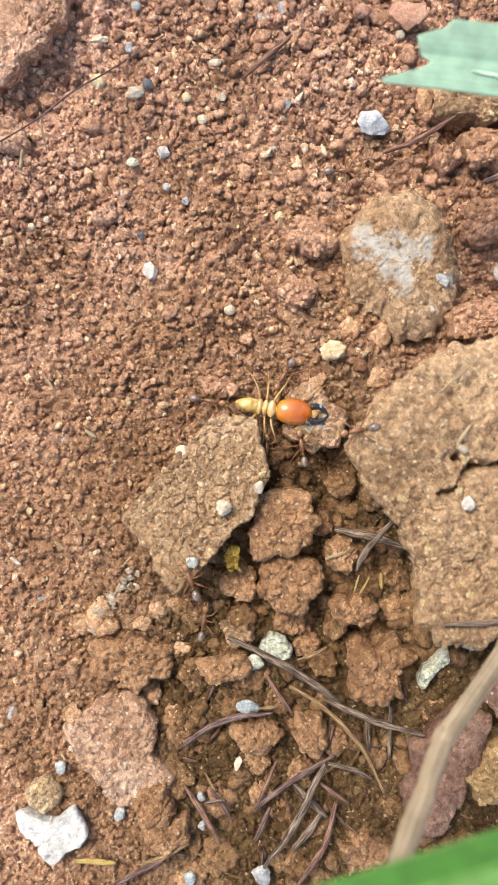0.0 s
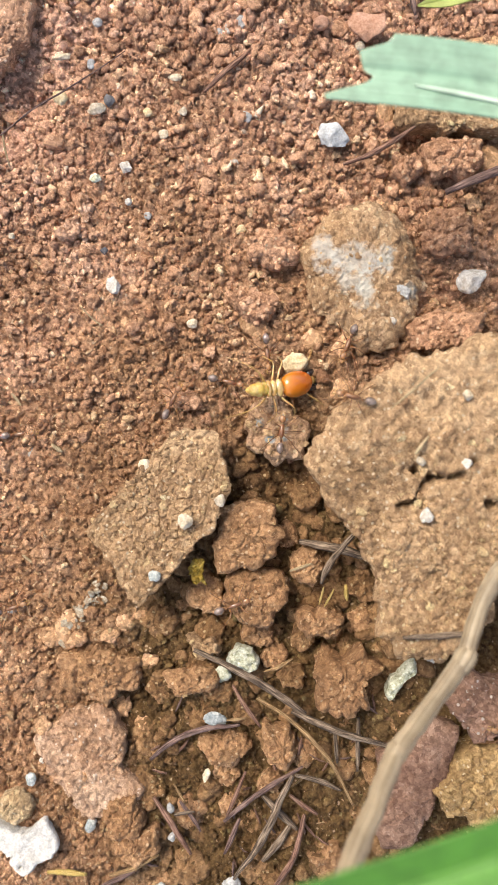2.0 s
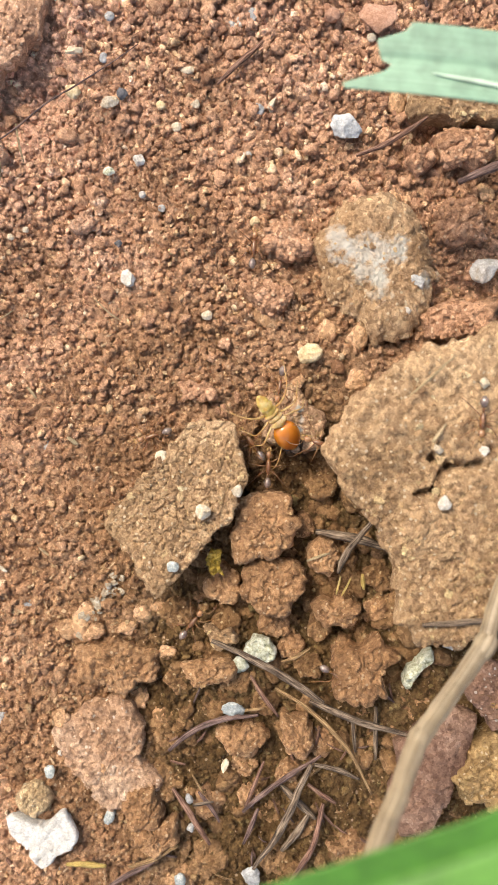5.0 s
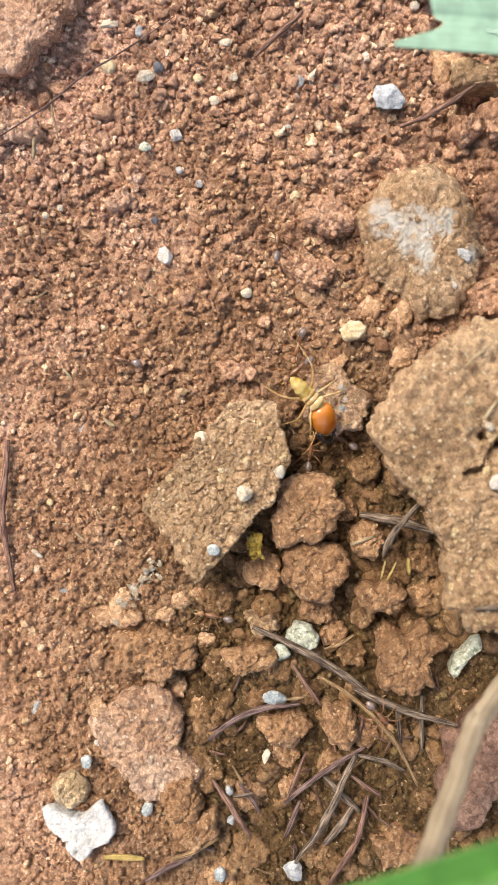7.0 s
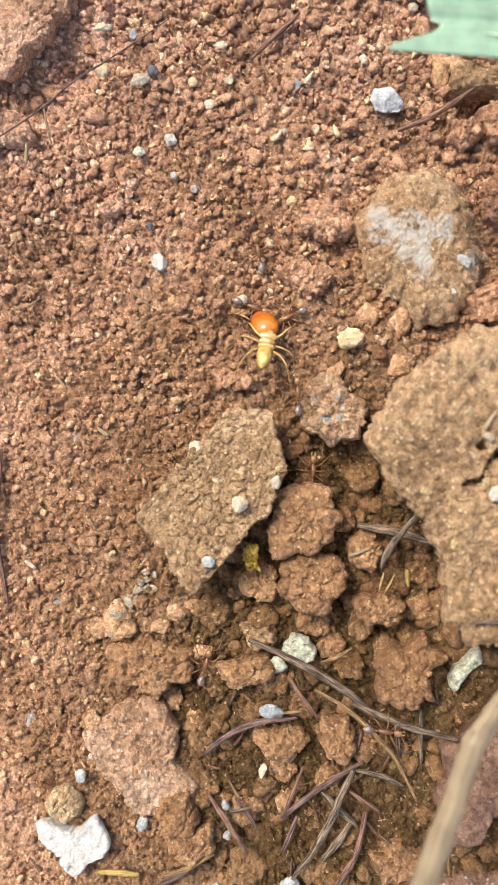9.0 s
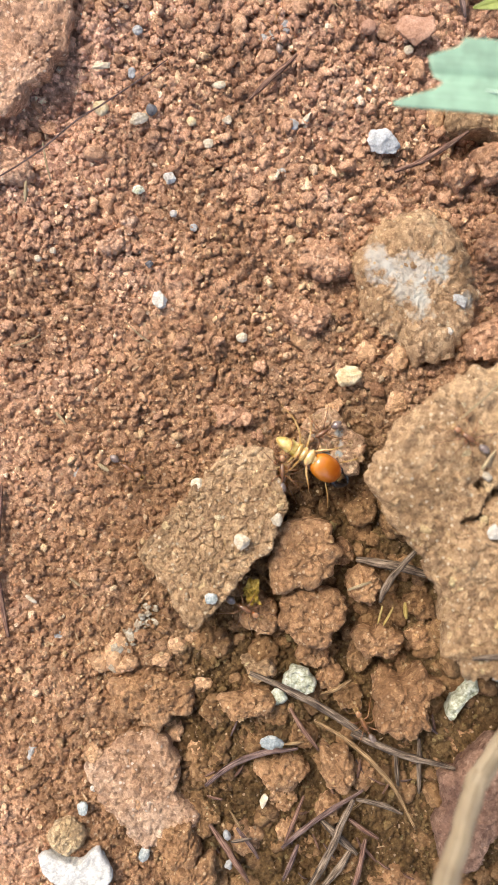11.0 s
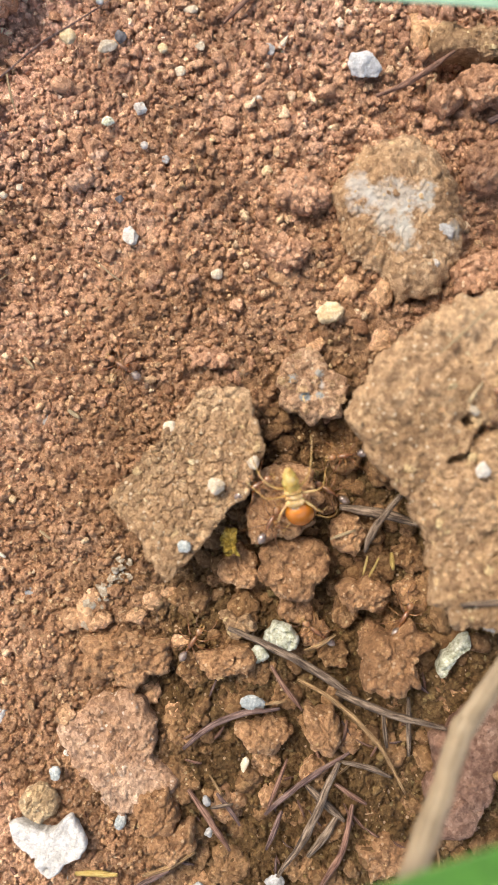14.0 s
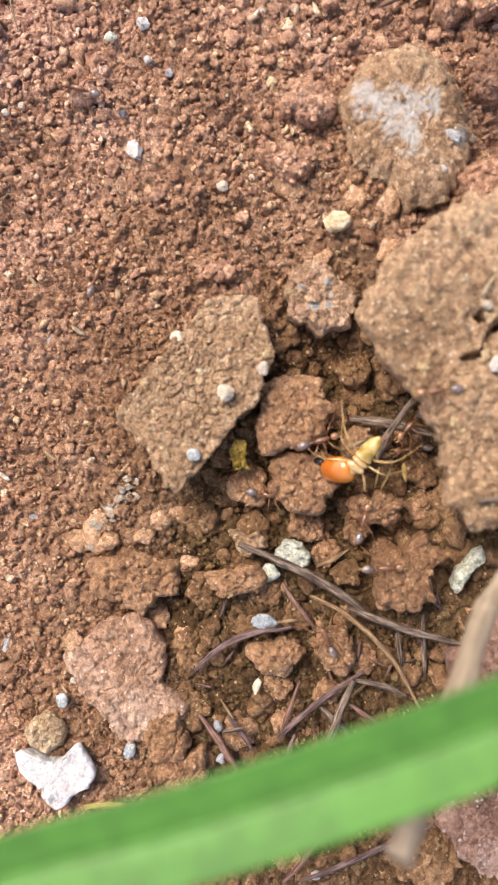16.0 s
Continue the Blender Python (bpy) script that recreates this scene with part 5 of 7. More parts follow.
TWIGS = [  # name, label, material, radius, points
    ("dead_needle", "weathered grey dead needle bundle lying on clods", GREY_TWIG, 0.5, [(19.5, 22.5, 1.6), (22.8, 21.2, 1.9), (26.3, 19.4, 2.0), (29.8, 17.0, 1.6), (31.2, 15.9, 1.2)]),
    ("dead_needle", "weathered grey dead needle lying on soil", GREY_TWIG, 0.48, [(29.7, 16.2, 1.4), (32.1, 15.2, 1.6), (35.9, 13.7, 1.6), (40.3, 12.3, 1.2)]),
    ("dead_needle", "curved tan-brown dead needle on soil", TAN_TWIG, 0.3, [(26.1, 17.4, 1.4), (29.2, 15.8, 2.2), (31.8, 13.5, 2.0), (34.3, 10.1, 1.2), (36.4, 5.7, 0.4)]),
    ("dead_needle", "reddish dead needle lying on soil", RED_TWIG, 0.3, [(23.5, 18.7, 0.8), (25.0, 16.4, 0.9), (26.4, 14.2, 0.6)]),
    ("twig", "dark purple-brown curved twig on soil", PURPLE_TWIG, 0.38, [(14.7, 10.1, -0.2), (17.0, 12.3, 0.5), (20.4, 13.9, 0.9), (24.3, 14.4, 0.6)]),
    ("straw_bit", "short tan straw bit beside a blue-grey stone", TAN_TWIG, 0.22, [(22.9, 14.9, 1.0), (25.0, 15.2, 1.0)]),
    ("twig", "dark forked twig among dead needles", PURPLE_TWIG, 0.36, [(22.6, 3.2, -0.8), (24.4, 5.2, -0.2), (27.8, 7.9, 0.4), (31.0, 10.0, 0.6)]),
    ("dead_needle", "thick grey-tan dead needle on soil", GREY_TWIG, 0.5, [(30.0, 9.3, 1.2), (28.1, 5.4, 1.0), (26.5, 1.6, 0.4), (23.7, -3.0, -0.6)]),
    ("dead_needle", "thin grey dead needle on soil", GREY_TWIG, 0.34, [(30.2, 9.1, 1.0), (32.6, 8.7, 0.9), (35.1, 7.4, 0.4)]),
    ("dead_needle", "thin brown dead needle on soil", RED_TWIG, 0.34, [(29.5, 6.7, 0.1), (32.7, 4.5, -0.3)]),
    ("dead_needle", "flattened grey dead needle on soil", GREY_TWIG, 0.5, [(26.8, 6.4, -0.3), (28.6, 4.5, -0.3), (30.4, 2.6, -0.6)]),
    ("dead_needle", "flattened grey dead needle on soil", GREY_TWIG, 0.5, [(29.7, 3.2, -0.4), (28.3, 1.0, -0.6), (26.7, -1.1, -1.0)]),
    ("dead_needle", "split red-brown dead needle on soil", RED_TWIG, 0.40, [(31.2, 4.6, 0.2), (30.0, -0.3, 0.0), (27.2, -5.3, -0.8)]),
    ("dead_needle", "thin red dead needle on soil", RED_TWIG, 0.28, [(25.0, 9.0, -0.2), (22.9, 3.7, -0.7)]),
    ("dead_needle", "dark dead needle on soil", PURPLE_TWIG, 0.34, [(24.3, 3.6, -0.6), (22.6, -0.5, -1.2)]),
    ("dead_needle", "red-brown dead needle on soil", RED_TWIG, 0.42, [(15.0, 6.0, -0.2), (17.1, 3.0, -0.4), (18.9, -0.5, -0.9)]),
    ("dead_needle", "dark red dead needle on soil", PURPLE_TWIG, 0.3, [(17.9, 5.7, -0.3), (20.1, 2.2, -0.7)]),
    ("straw_bit", "short grey straw bit on soil", GREY_TWIG, 0.24, [(17.2, 4.4, 0.0), (19.4, 4.6, 0.0)]),
    ("dead_needle", "purple-brown dead needle on soil", PURPLE_TWIG, 0.36, [(7.6, -5.8, -2.0), (10.3, -4.0, -1.6), (12.8, -2.5, -1.2)]),
    ("dead_needle", "tan and purple dead needle on soil", TAN_TWIG, 0.34, [(10.1, -3.2, -1.4), (12.7, -2.1, -1.0), (15.6, -0.4, -0.6)]),
    ("straw_bit", "yellow straw bit beside a white stone", STRAW, 0.42, [(2.7, -3.8, -3.0), (5.2, -3.1, -1.7), (7.7, -2.7, -0.7)]),
    ("dead_needle", "brown dead needle on soil", RED_TWIG, 0.36, [(-4.7, -3.3, -3.8), (-3.1, -5.0, -3.8), (-1.7, -7.1, -4.0)]),
    ("dead_needle", "wide grey dead needle under a mud slab", GREY_TWIG, 0.6, [(30.5, 34.1, 1.6), (34.3, 33.4, 2.0), (38.7, 32.1, 2.2)]),
    ("dead_needle", "pale grey broken needle leaning on a slab", GREY_TWIG, 0.42, [(35.9, 35.8, 6.0), (34.1, 33.1, 3.8), (33.1, 31.3, 3.0), (32.7, 29.8, 2.4)]),
    ("straw_bit", "yellow dry straw bit in a hollow", STRAW, 0.16, [(33.0, 29.4, 2.2), (32.6, 27.4, 1.8)]),
    ("straw_bit", "yellow dry straw bit in a hollow", STRAW, 0.16, [(34.1, 29.3, 2.2), (33.1, 27.3, 1.8)]),
    ("straw_bit", "short wide yellow straw bit in a hollow", STRAW, 0.28, [(35.3, 29.6, 2.0), (35.4, 28.0, 1.8)]),
    ("straw_bit", "whitish straw bit on a clod", TAN_LIGHT, 0.2, [(29.5, 31.2, 3.0), (31.7, 32.0, 3.0)]),
    ("dead_needle", "grey dead needle lying on a mud slab", GREY_TWIG, 0.36, [(39.8, 26.6, 11.0), (43.0, 26.9, 11.3), (47.0, 27.2, 11.6)]),
    ("dead_needle", "grey dead needle on soil", GREY_TWIG, 0.32, [(36.9, 15.3, 0.4), (36.8, 9.2, 0.0)]),
    ("dead_needle", "grey dead needle on soil", GREY_TWIG, 0.28, [(34.3, 14.2, 0.6), (34.8, 10.1, 0.0)]),
    ("straw_bit", "curved tan straw bit on soil", TAN_TWIG, 0.24, [(26.8, 20.2, 1.0), (28.3, 20.8, 1.4), (29.8, 21.7, 1.2)]),
    ("twig", "red-brown twig lying on loose crumbs", RED_TWIG, 0.34, [(20.3, 81.1, 0.4), (22.8, 83.2, 0.7), (25.2, 85.6, 0.2)]),
    ("twig", "red-brown twig beside a dark cavity", RED_TWIG, 0.34, [(34.7, 73.1, 1.4), (38.7, 74.5, 2.0), (41.9, 76.5, 2.4)]),
    ("twig", "purple-brown flat twig on soil", PURPLE_TWIG, 0.6, [(45.1, 70.0, 2.0), (50.5, 72.2, 2.4), (55.1, 74.1, 2.4)]),
    ("twig", "purple-brown twig on soil", PURPLE_TWIG, 0.36, [(41.4, 93.9, 1.2), (41.7, 90.3, 1.2), (42.1, 88.4, 1.0)]),
    ("twig", "greyish red split twig on soil", RED_TWIG, 0.5, [(-6.6, 41.9, -1.4), (-7.1, 36.4, -1.2), (-7.3, 33.4, -1.2), (-6.3, 25.6, -1.6)]),
    ("fibre", "thin dark fibre arching over the soil", PURPLE_TWIG, 0.12, [(-7.8, 71.4, 3.0), (-5.1, 72.2, 4.0), (-0.5, 74.4, 5.0), (3.7, 77.7, 4.8), (6.3, 79.6, 4.0), (9.6, 82.4, 2.6), (12.1, 84.9, 1.2)]),
    ("fibre", "pale dry fibre on soil", TAN_LIGHT, 0.14, [(-0.7, 76.8, 1.4), (-0.5, 74.9, 1.0), (-0.3, 73.2, 0.0)]),
    ("straw_bit", "tan straw bit on soil", TAN_LIGHT, 0.26, [(-2.7, 73.2, 0.4), (-3.2, 71.3, -0.6)]),
    ("straw_bit", "cream straw bit on soil", TAN_LIGHT, 0.2, [(-0.4, 49.4, -0.6), (0.6, 48.1, -0.6)]),
    ("straw_bit", "tan straw bit on soil", TAN_LIGHT, 0.28, [(4.0, 44.0, 0.0), (5.2, 43.2, 0.0)]),
    ("straw_bit", "thin tan straw bit on soil", TAN_LIGHT, 0.18, [(0.7, 32.0, -0.8), (1.9, 31.1, -0.8)]),
    ("straw_bit", "cream straw bit on soil", CREAM_STONE, 0.3, [(-4.1, 30.2, -1.4), (-3.0, 29.3, -1.4)]),
    ("fibre", "thin tan fibre on red soil", TAN_LIGHT, 0.1, [(7.3, 58.5, 0.4), (8.7, 57.2, 0.6), (10.0, 56.3, 0.2)]),
    ("fibre", "thin tan fibre on red soil", TAN_LIGHT, 0.1, [(-5.4, 56.4, -1.4), (-3.2, 56.9, -0.8), (-1.8, 57.9, -1.4)]),
    ("straw_bit", "tan straw bit stuck to a mud slab", TAN_LIGHT, 0.26, [(40.7, 43.5, 10.9), (42.0, 45.3, 11.0)]),
    ("straw_bit", "long tan straw bit on a mud slab", TAN_LIGHT, 0.14, [(38.5, 47.8, 11.0), (42.7, 51.5, 11.4)]),
    ("dead_needle", "red dead needle beside a fallen blade", RED_TWIG, 0.36, [(22.5, -10.9, -1.0), (25.9, -6.9, -0.4), (27.6, -4.9, -0.2)]),
    ("dead_needle", "purple dead needle beside a fallen blade", PURPLE_TWIG, 0.34, [(24.2, -10.9, -1.2), (29.1, -8.8, -0.6), (37.3, -5.2, -0.2)]),
]
for k, (tname, tlabel, tm, r, pts) in enumerate(TWIGS):
    at = np.mean(np.array(pts), 0)
    me = tube(tname, [tuple(np.array(q) - at) for q in pts], [r * 0.45, r * 0.74, r * 0.76, r * 0.36], tm, 16, 0.10, 0.08 if r > 0.15 else 0.03, k + 1, flat=0.8)
    thing(tname, tlabel, tname.replace("_", " "), at, "dead plant litter", data=me)

# short broken bits of needle that lie among the rest
g = np.random.default_rng(31)
for k in range(46):
    x, y, turn, half = g.uniform(14, 41), g.uniform(-9, 19), g.uniform(0, math.pi), g.uniform(0.5, 1.3)
    z = float(ground_height(np.array([x]), np.array([y]))[0]) + 0.55
    dx, dy = half * math.cos(turn), half * math.sin(turn)
    r = g.uniform(0.08, 0.17)
    me = tube("needle_bit", [(-dx, -dy, g.uniform(-0.3, 0.1)), (0, 0, 0.1), (dx, dy, g.uniform(-0.3, 0.1))], [r * 0.6, r, r * 0.5], (RED_TWIG, PURPLE_TWIG, TAN_TWIG, RED_TWIG)[k % 4], 8, 0.1, 0.05, 200 + k, flat=0.7)
    thing("needle_bit", "short broken bit of dead needle on damp soil", "dead needle", (x, y, z), "dead plant litter", data=me)

# yellow leaf scrap in the hollow
SCRAP = stone_mat("dry_leaf", (0.22, 0.14, 0.02), (0.42, 0.29, 0.045), (0.58, 0.43, 0.11), 0.7, 1.4)
flat_stone("leaf_scrap", "crumpled yellow dry leaf scrap in a hollow", "leaf",
           [(18.9, 31.3, 2.6), (19.6, 32.3, 2.8), (20.6, 32.1, 3.0), (20.4, 30.7, 2.8), (20.8, 29.7, 2.6), (19.9, 29.4, 2.4), (19.1, 30.1, 2.4)],
           0.3, SCRAP, 90, rough=0.9, ragged=0.5, sharp=0.3, cell=0.8, dome=0.3)


def ribbon(name, pts, widths, thick, material, fold=0.0, n=18, left_end=(), step=0.8, wave=0.0):
    """A blade: a solid strip along the points, folded along its midrib. left_end: (v, shift) of a torn first end."""
    line, run, u = smooth_line(pts, step)
    d, side, up = frames_of(line)
    w = np.interp(u, np.linspace(0, 1, len(widths)), widths)
    vs = np.linspace(-1, 1, n)
    grid = np.zeros((len(line), n, 3))
    rv = np.zeros((len(line), n, 3))
    for i, v in enumerate(vs):
        lift = fold * abs(v) * w / 2 - 0.12 * math.exp(-(v / 0.09) ** 2)
        grid[:, i] = line + side * (v * w / 2)[:, None] + up * lift[:, None]
        if wave:
            grid[:, i] += up * (wave * np.sin(run / 5 + 2 * v))[:, None]
        if left_end:
            sh = np.interp(v, [a for a, _ in left_end], [b for _, b in left_end])
            grid[:, i] += d * (sh * np.clip(1 - u * 1.6, 0, 1) ** 1.0)[:, None]
        rv[:, i] = np.stack([run, np.full(len(line), (v + 1) / 2), np.zeros(len(line))], 1)
    m = len(line)
    low = grid - up[:, None, :] * thick
    v = np.concatenate([grid.reshape(-1, 3), low.reshape(-1, 3)])
    rv = np.concatenate([rv.reshape(-1, 3)] * 2)
    o = m * n
    f = []
    for k in range(m - 1):
        for i in range(n - 1):
            a = k * n + i
            f.append((a, a + 1, a + n + 1, a + n))
            f.append((o + a, o + a + n, o + a + n + 1, o + a + 1))
        f.append((k * n, k * n + n, o + k * n + n, o + k * n))
        f.append((k * n + n - 1, o + k * n + n - 1, o + k * n + 2 * n - 1, k * n + 2 * n - 1))
    for k in (0, m - 1):
        for i in range(n - 1):
            a = k * n + i
            f.append((a, o + a, o + a + 1, a + 1))
    me = bpy.data.meshes.new(name)
    me.from_pydata([tuple(q) for q in v * MM], [], f)
    me.polygons.foreach_set("use_smooth", np.full(len(f), True))
    me.materials.append(material)
    set_run(me, rv)
    bm = bmesh.new()
    bm.from_mesh(me)
    bmesh.ops.recalc_face_normals(bm, faces=bm.faces)
    bm.to_mesh(me)
    bm.free()
    return me


# dry stem with swollen joints
STEM_PTS = [(78.0, 70.1, 1.0), (62.0, 50.2, 8.0), (53.6, 40.1, 12.0), (46.9, 32.0, 14.0), (44.2, 26.1, 16.0), (37.8, 19.5, 20.0), (35.0, 15.7, 24.0), (32.3, 12.2, 28.0), (29.2, 7.9, 32.0)]
base = np.array(STEM_PTS[0])
stem = thing("dry_stem", "dry tan grass stem with swollen joints leaning over the soil", "stem", base)
for a, b, r0, r1 in ((0, 4, 0.72, 0.82), (4, 5, 0.80, 0.84), (5, 8, 0.84, 0.90)):
    piece("internode", tube("internode", [tuple(np.array(q) - base) for q in STEM_PTS[a:b + 1]], [r0, (r0 + r1) / 2, r1], STEM, 16, 0.05, 0.05, a + 3), stem)
for k in (4, 5):
    c = np.array(STEM_PTS[k]) - base
    dvec = (np.array(STEM_PTS[k + 1]) - np.array(STEM_PTS[k - 1]))
    dvec = dvec / np.linalg.norm(dvec)
    piece("joint", tube("joint", [tuple(c - dvec * 0.9), tuple(c), tuple(c + dvec * 1.1)], [0.84, 1.04, 0.86], STEM, 16, 0.05, 0, 9 + k, 0.2), stem, "swollen pale stem joint")

# pale torn leaf
LEAF_PTS = [(34.3, 74.5, 21.0), (39.9, 73.9, 21.0), (45.5, 73.1, 21.0), (51.0, 71.6, 22.0), (58.2, 69.4, 23.0), (71.9, 68.3, 18.0), (98.8, 69.8, 1.0)]
at = np.array(LEAF_PTS[0])
pale = thing("torn_leaf", "pale green torn grass blade hanging over the soil", "leaf", at)
piece("leaf_blade", ribbon("leaf_blade", [tuple(np.array(q) - at) for q in LEAF_PTS], [5.6, 5.6, 5.8, 6.0], 0.12, PALE_GREEN, 0.10, 30,
      [(-1, 2.4), (-0.75, 2.0), (-0.45, -0.2), (-0.2, 0.0), (0.1, 0.4), (0.2, 1.2), (0.42, 0.6), (0.6, -0.8), (0.86, -2.6), (1, -2.4)][::1], 0.4), pale)
# midrib whose pale colour paints the glossy highlight that runs along it
VEIN_SHINE = fibre_mat("vein_highlight", (0.42, 0.58, 0.44), (0.52, 0.68, 0.54), (0.6, 0.74, 0.62), 0.3, 0.6, 4, 0.02)
piece("midrib", tube("midrib", [tuple(np.array(q) - at) for q in ((38.5, 73.0, 21.3), (41.7, 72.4, 21.3), (45.4, 71.6, 21.3), (50.9, 70.0, 22.3))], [0.05, 0.16, 0.18, 0.18], VEIN_SHINE, 8, flat=0.5), pale, "midrib with its highlight put in as pale colour")
OLIVE_PTS = [(41.1, 85.9, 8.0), (43.1, 86.3, 8.0), (46.0, 87.0, 8.5), (49.8, 88.4, 9.0), (55.7, 91.5, 9.0), (68.5, 101.1, 1.0)]
at = np.array(OLIVE_PTS[0])
thing("grass_blade", "olive-green grass blade tip lying over the soil", "grass blade", at,
      data=ribbon("grass_blade", [tuple(np.array(q) - at) for q in OLIVE_PTS], [0.2, 1.6, 2.1, 2.4, 2.4], 0.12, OLIVE, 0.15, 16))
# near green blade, moved by the wind
BLADE_PTS = [(-0.0, 8.1, 40.0), (9.1, 11.4, 40.0), (17.3, 13.4, 40.0), (25.4, 15.7, 40.0), (33.0, 18.2, 40.0), (41.0, 21.8, 41.0), (51.3, 26.3, 41.0), (82.7, 35.2, 30.0), (154.2, 52.5, 1.0)]
at = np.array(BLADE_PTS[3])
green_blade = thing("grass_blade", "bright green grass blade arching close above the soil", "grass blade", at)
BLADE_LINE = [tuple(np.array(q) - at) for q in BLADE_PTS]
piece("leaf_blade", ribbon("leaf_blade", BLADE_LINE, [3.8, 4.6, 4.8, 4.8, 4.5, 4.3, 4.0], 0.14, GREEN, 0.30, 24), green_blade)
piece("midrib", tube("midrib", [(x, y, z - 0.12) for x, y, z in BLADE_LINE], [0.2, 0.24, 0.22], GREEN, 8), green_blade, "raised green midrib")
GREEN_AT = tuple(at)

# ------------------------------------------------------------------ animals


def blob(name, centre, half, material, level=4, shape=None):
    """A rounded body part; shape(v) reshapes the unit sphere's points."""
    v, f = ICO[level]
    p = v.copy() if shape is None else shape(v.copy())
    return mesh_from(name, p * np.array(half) + np.array(centre), f, material)


def limb(name, pts, radii, material, seed=0, sides=8):
    return tube(name, pts, radii, material, sides, 0, 0, seed, 0.15)


def abdomen_shape(v):
    x = v[:, 0]
    ring = 1 + 0.06 * np.cos((x + 1) * math.pi * 4.5) * (1 - x ** 2) ** 0.3
    taper = 1 - 0.18 * np.clip(-x, 0, 1) ** 2
    return np.stack([x, v[:, 1] * ring * taper, v[:, 2] * ring * taper], 1)


def head_shape(v):
    r = np.sqrt(v[:, 1] ** 2 + v[:, 2] ** 2)
    full = np.where(r > 1e-6, r ** 0.72 / np.maximum(r, 1e-6), 1)
    front = 1 - 0.16 * np.clip(v[:, 0], 0, 1) ** 2
    return np.stack([np.sign(v[:, 0]) * abs(v[:, 0]) ** 0.9, v[:, 1] * full * front, v[:, 2] * full], 1)


def saddle_shape(v):
    return np.stack([v[:, 0] * (1 - 0.25 * v[:, 1] ** 2), v[:, 1], v[:, 2] + 0.15 * v[:, 1] ** 2], 1)


def build_termite():
    t = thing("termite", "soldier termite with glossy orange head and pale yellow body", "termite")
    piece("abdomen", blob("abdomen", (-1.55, 0, 0.05), (1.7, 0.72, 0.66), BODY_M, 5, abdomen_shape), t, "pale yellow ringed abdomen")
    for nm, x, w in (("metathorax", -0.75, 0.78), ("mesothorax", -0.15, 0.74)):
        piece(nm, blob(nm, (x, 0, 0.22), (0.42, w + 0.06, 0.52), PLATE_M, 4, saddle_shape), t, "pale amber thorax plate")
    piece("pronotum", blob("pronotum", (0.5, 0, 0.35), (0.5, 0.9, 0.45), PLATE_M, 4, saddle_shape), t, "pale saddle-shaped collar plate")
    piece("neck", limb("neck", [(0.4, 0, 0.1), (1.3, 0, 0.1)], [0.5, 0.45], PLATE_M), t)
    pivot = (1.0, 0, 0.15)
    head = piece("head", blob("head", (1.8, 0, 0.15), (1.85, 1.34, 1.04), HEAD_M, 5, head_shape), t, "glossy orange-amber head capsule")
    head.location = Vector(pivot) * MM
    piece("labrum", blob("labrum", (3.85, 0, 0.05), (0.5, 0.5, 0.28), PLATE_M, 3), head, "pale upper lip")
    for s in (-1, 1):
        piece("mandible", limb("mandible", [(3.5, 0.62 * s, 0), (4.2, 0.78 * s, 0), (4.9, 0.5 * s, 0.05), (5.4, 0.0 * s, 0.1)],
                               [0.40, 0.32, 0.22, 0.06], JAW_M, 3, 12), head, "curved black biting jaw")
        piece("antenna", limb("antenna", [(2.6, 1.2 * s, 0.4), (3.6, 2.2 * s, 0.7), (4.6, 2.9 * s, 0.3), (5.4, 3.2 * s, -0.4)],
                              [0.07, 0.06, 0.06, 0.045], LIMB_M), head, "thin beaded amber antenna")
        piece("palp", limb("palp", [(3.1, 0.5 * s, -0.5), (3.9, 0.8 * s, -0.8), (4.3, 0.6 * s, -1.1)], [0.09, 0.08, 0.05], BODY_M), head)
    legs = []
    for k, (x, fx, reach) in enumerate(((0.6, 2.0, 3.0), (-0.1, -0.3, 3.3), (-0.8, -2.6, 3.0))):
        for s in (-1, 1):
            pts = [(0, 0, 0), (fx * 0.22, 0.9 * s, 0.35), (fx * 0.62, reach * 0.62 * s, 0.35), (fx * 0.95, reach * 0.86 * s, -1.1), (fx * 1.25, reach * s, -2.0)]
            leg = piece("leg", limb("leg", pts, [0.13, 0.11, 0.065, 0.045, 0.03], LIMB_M, k), t, "slender amber jointed leg")
            leg.location = Vector((x, 0.55 * s, -0.15)) * MM
            legs.append((leg, k, s))
    return t, head, legs


termite, termite_head, termite_legs = build_termite()


def gaster_shape(v):
    return np.stack([v[:, 0], v[:, 1] * (1 - 0.25 * np.clip(-v[:, 0], 0, 1) ** 2) * (1 + 0.02 * np.cos(v[:, 0] * 14)), v[:, 2]], 1)


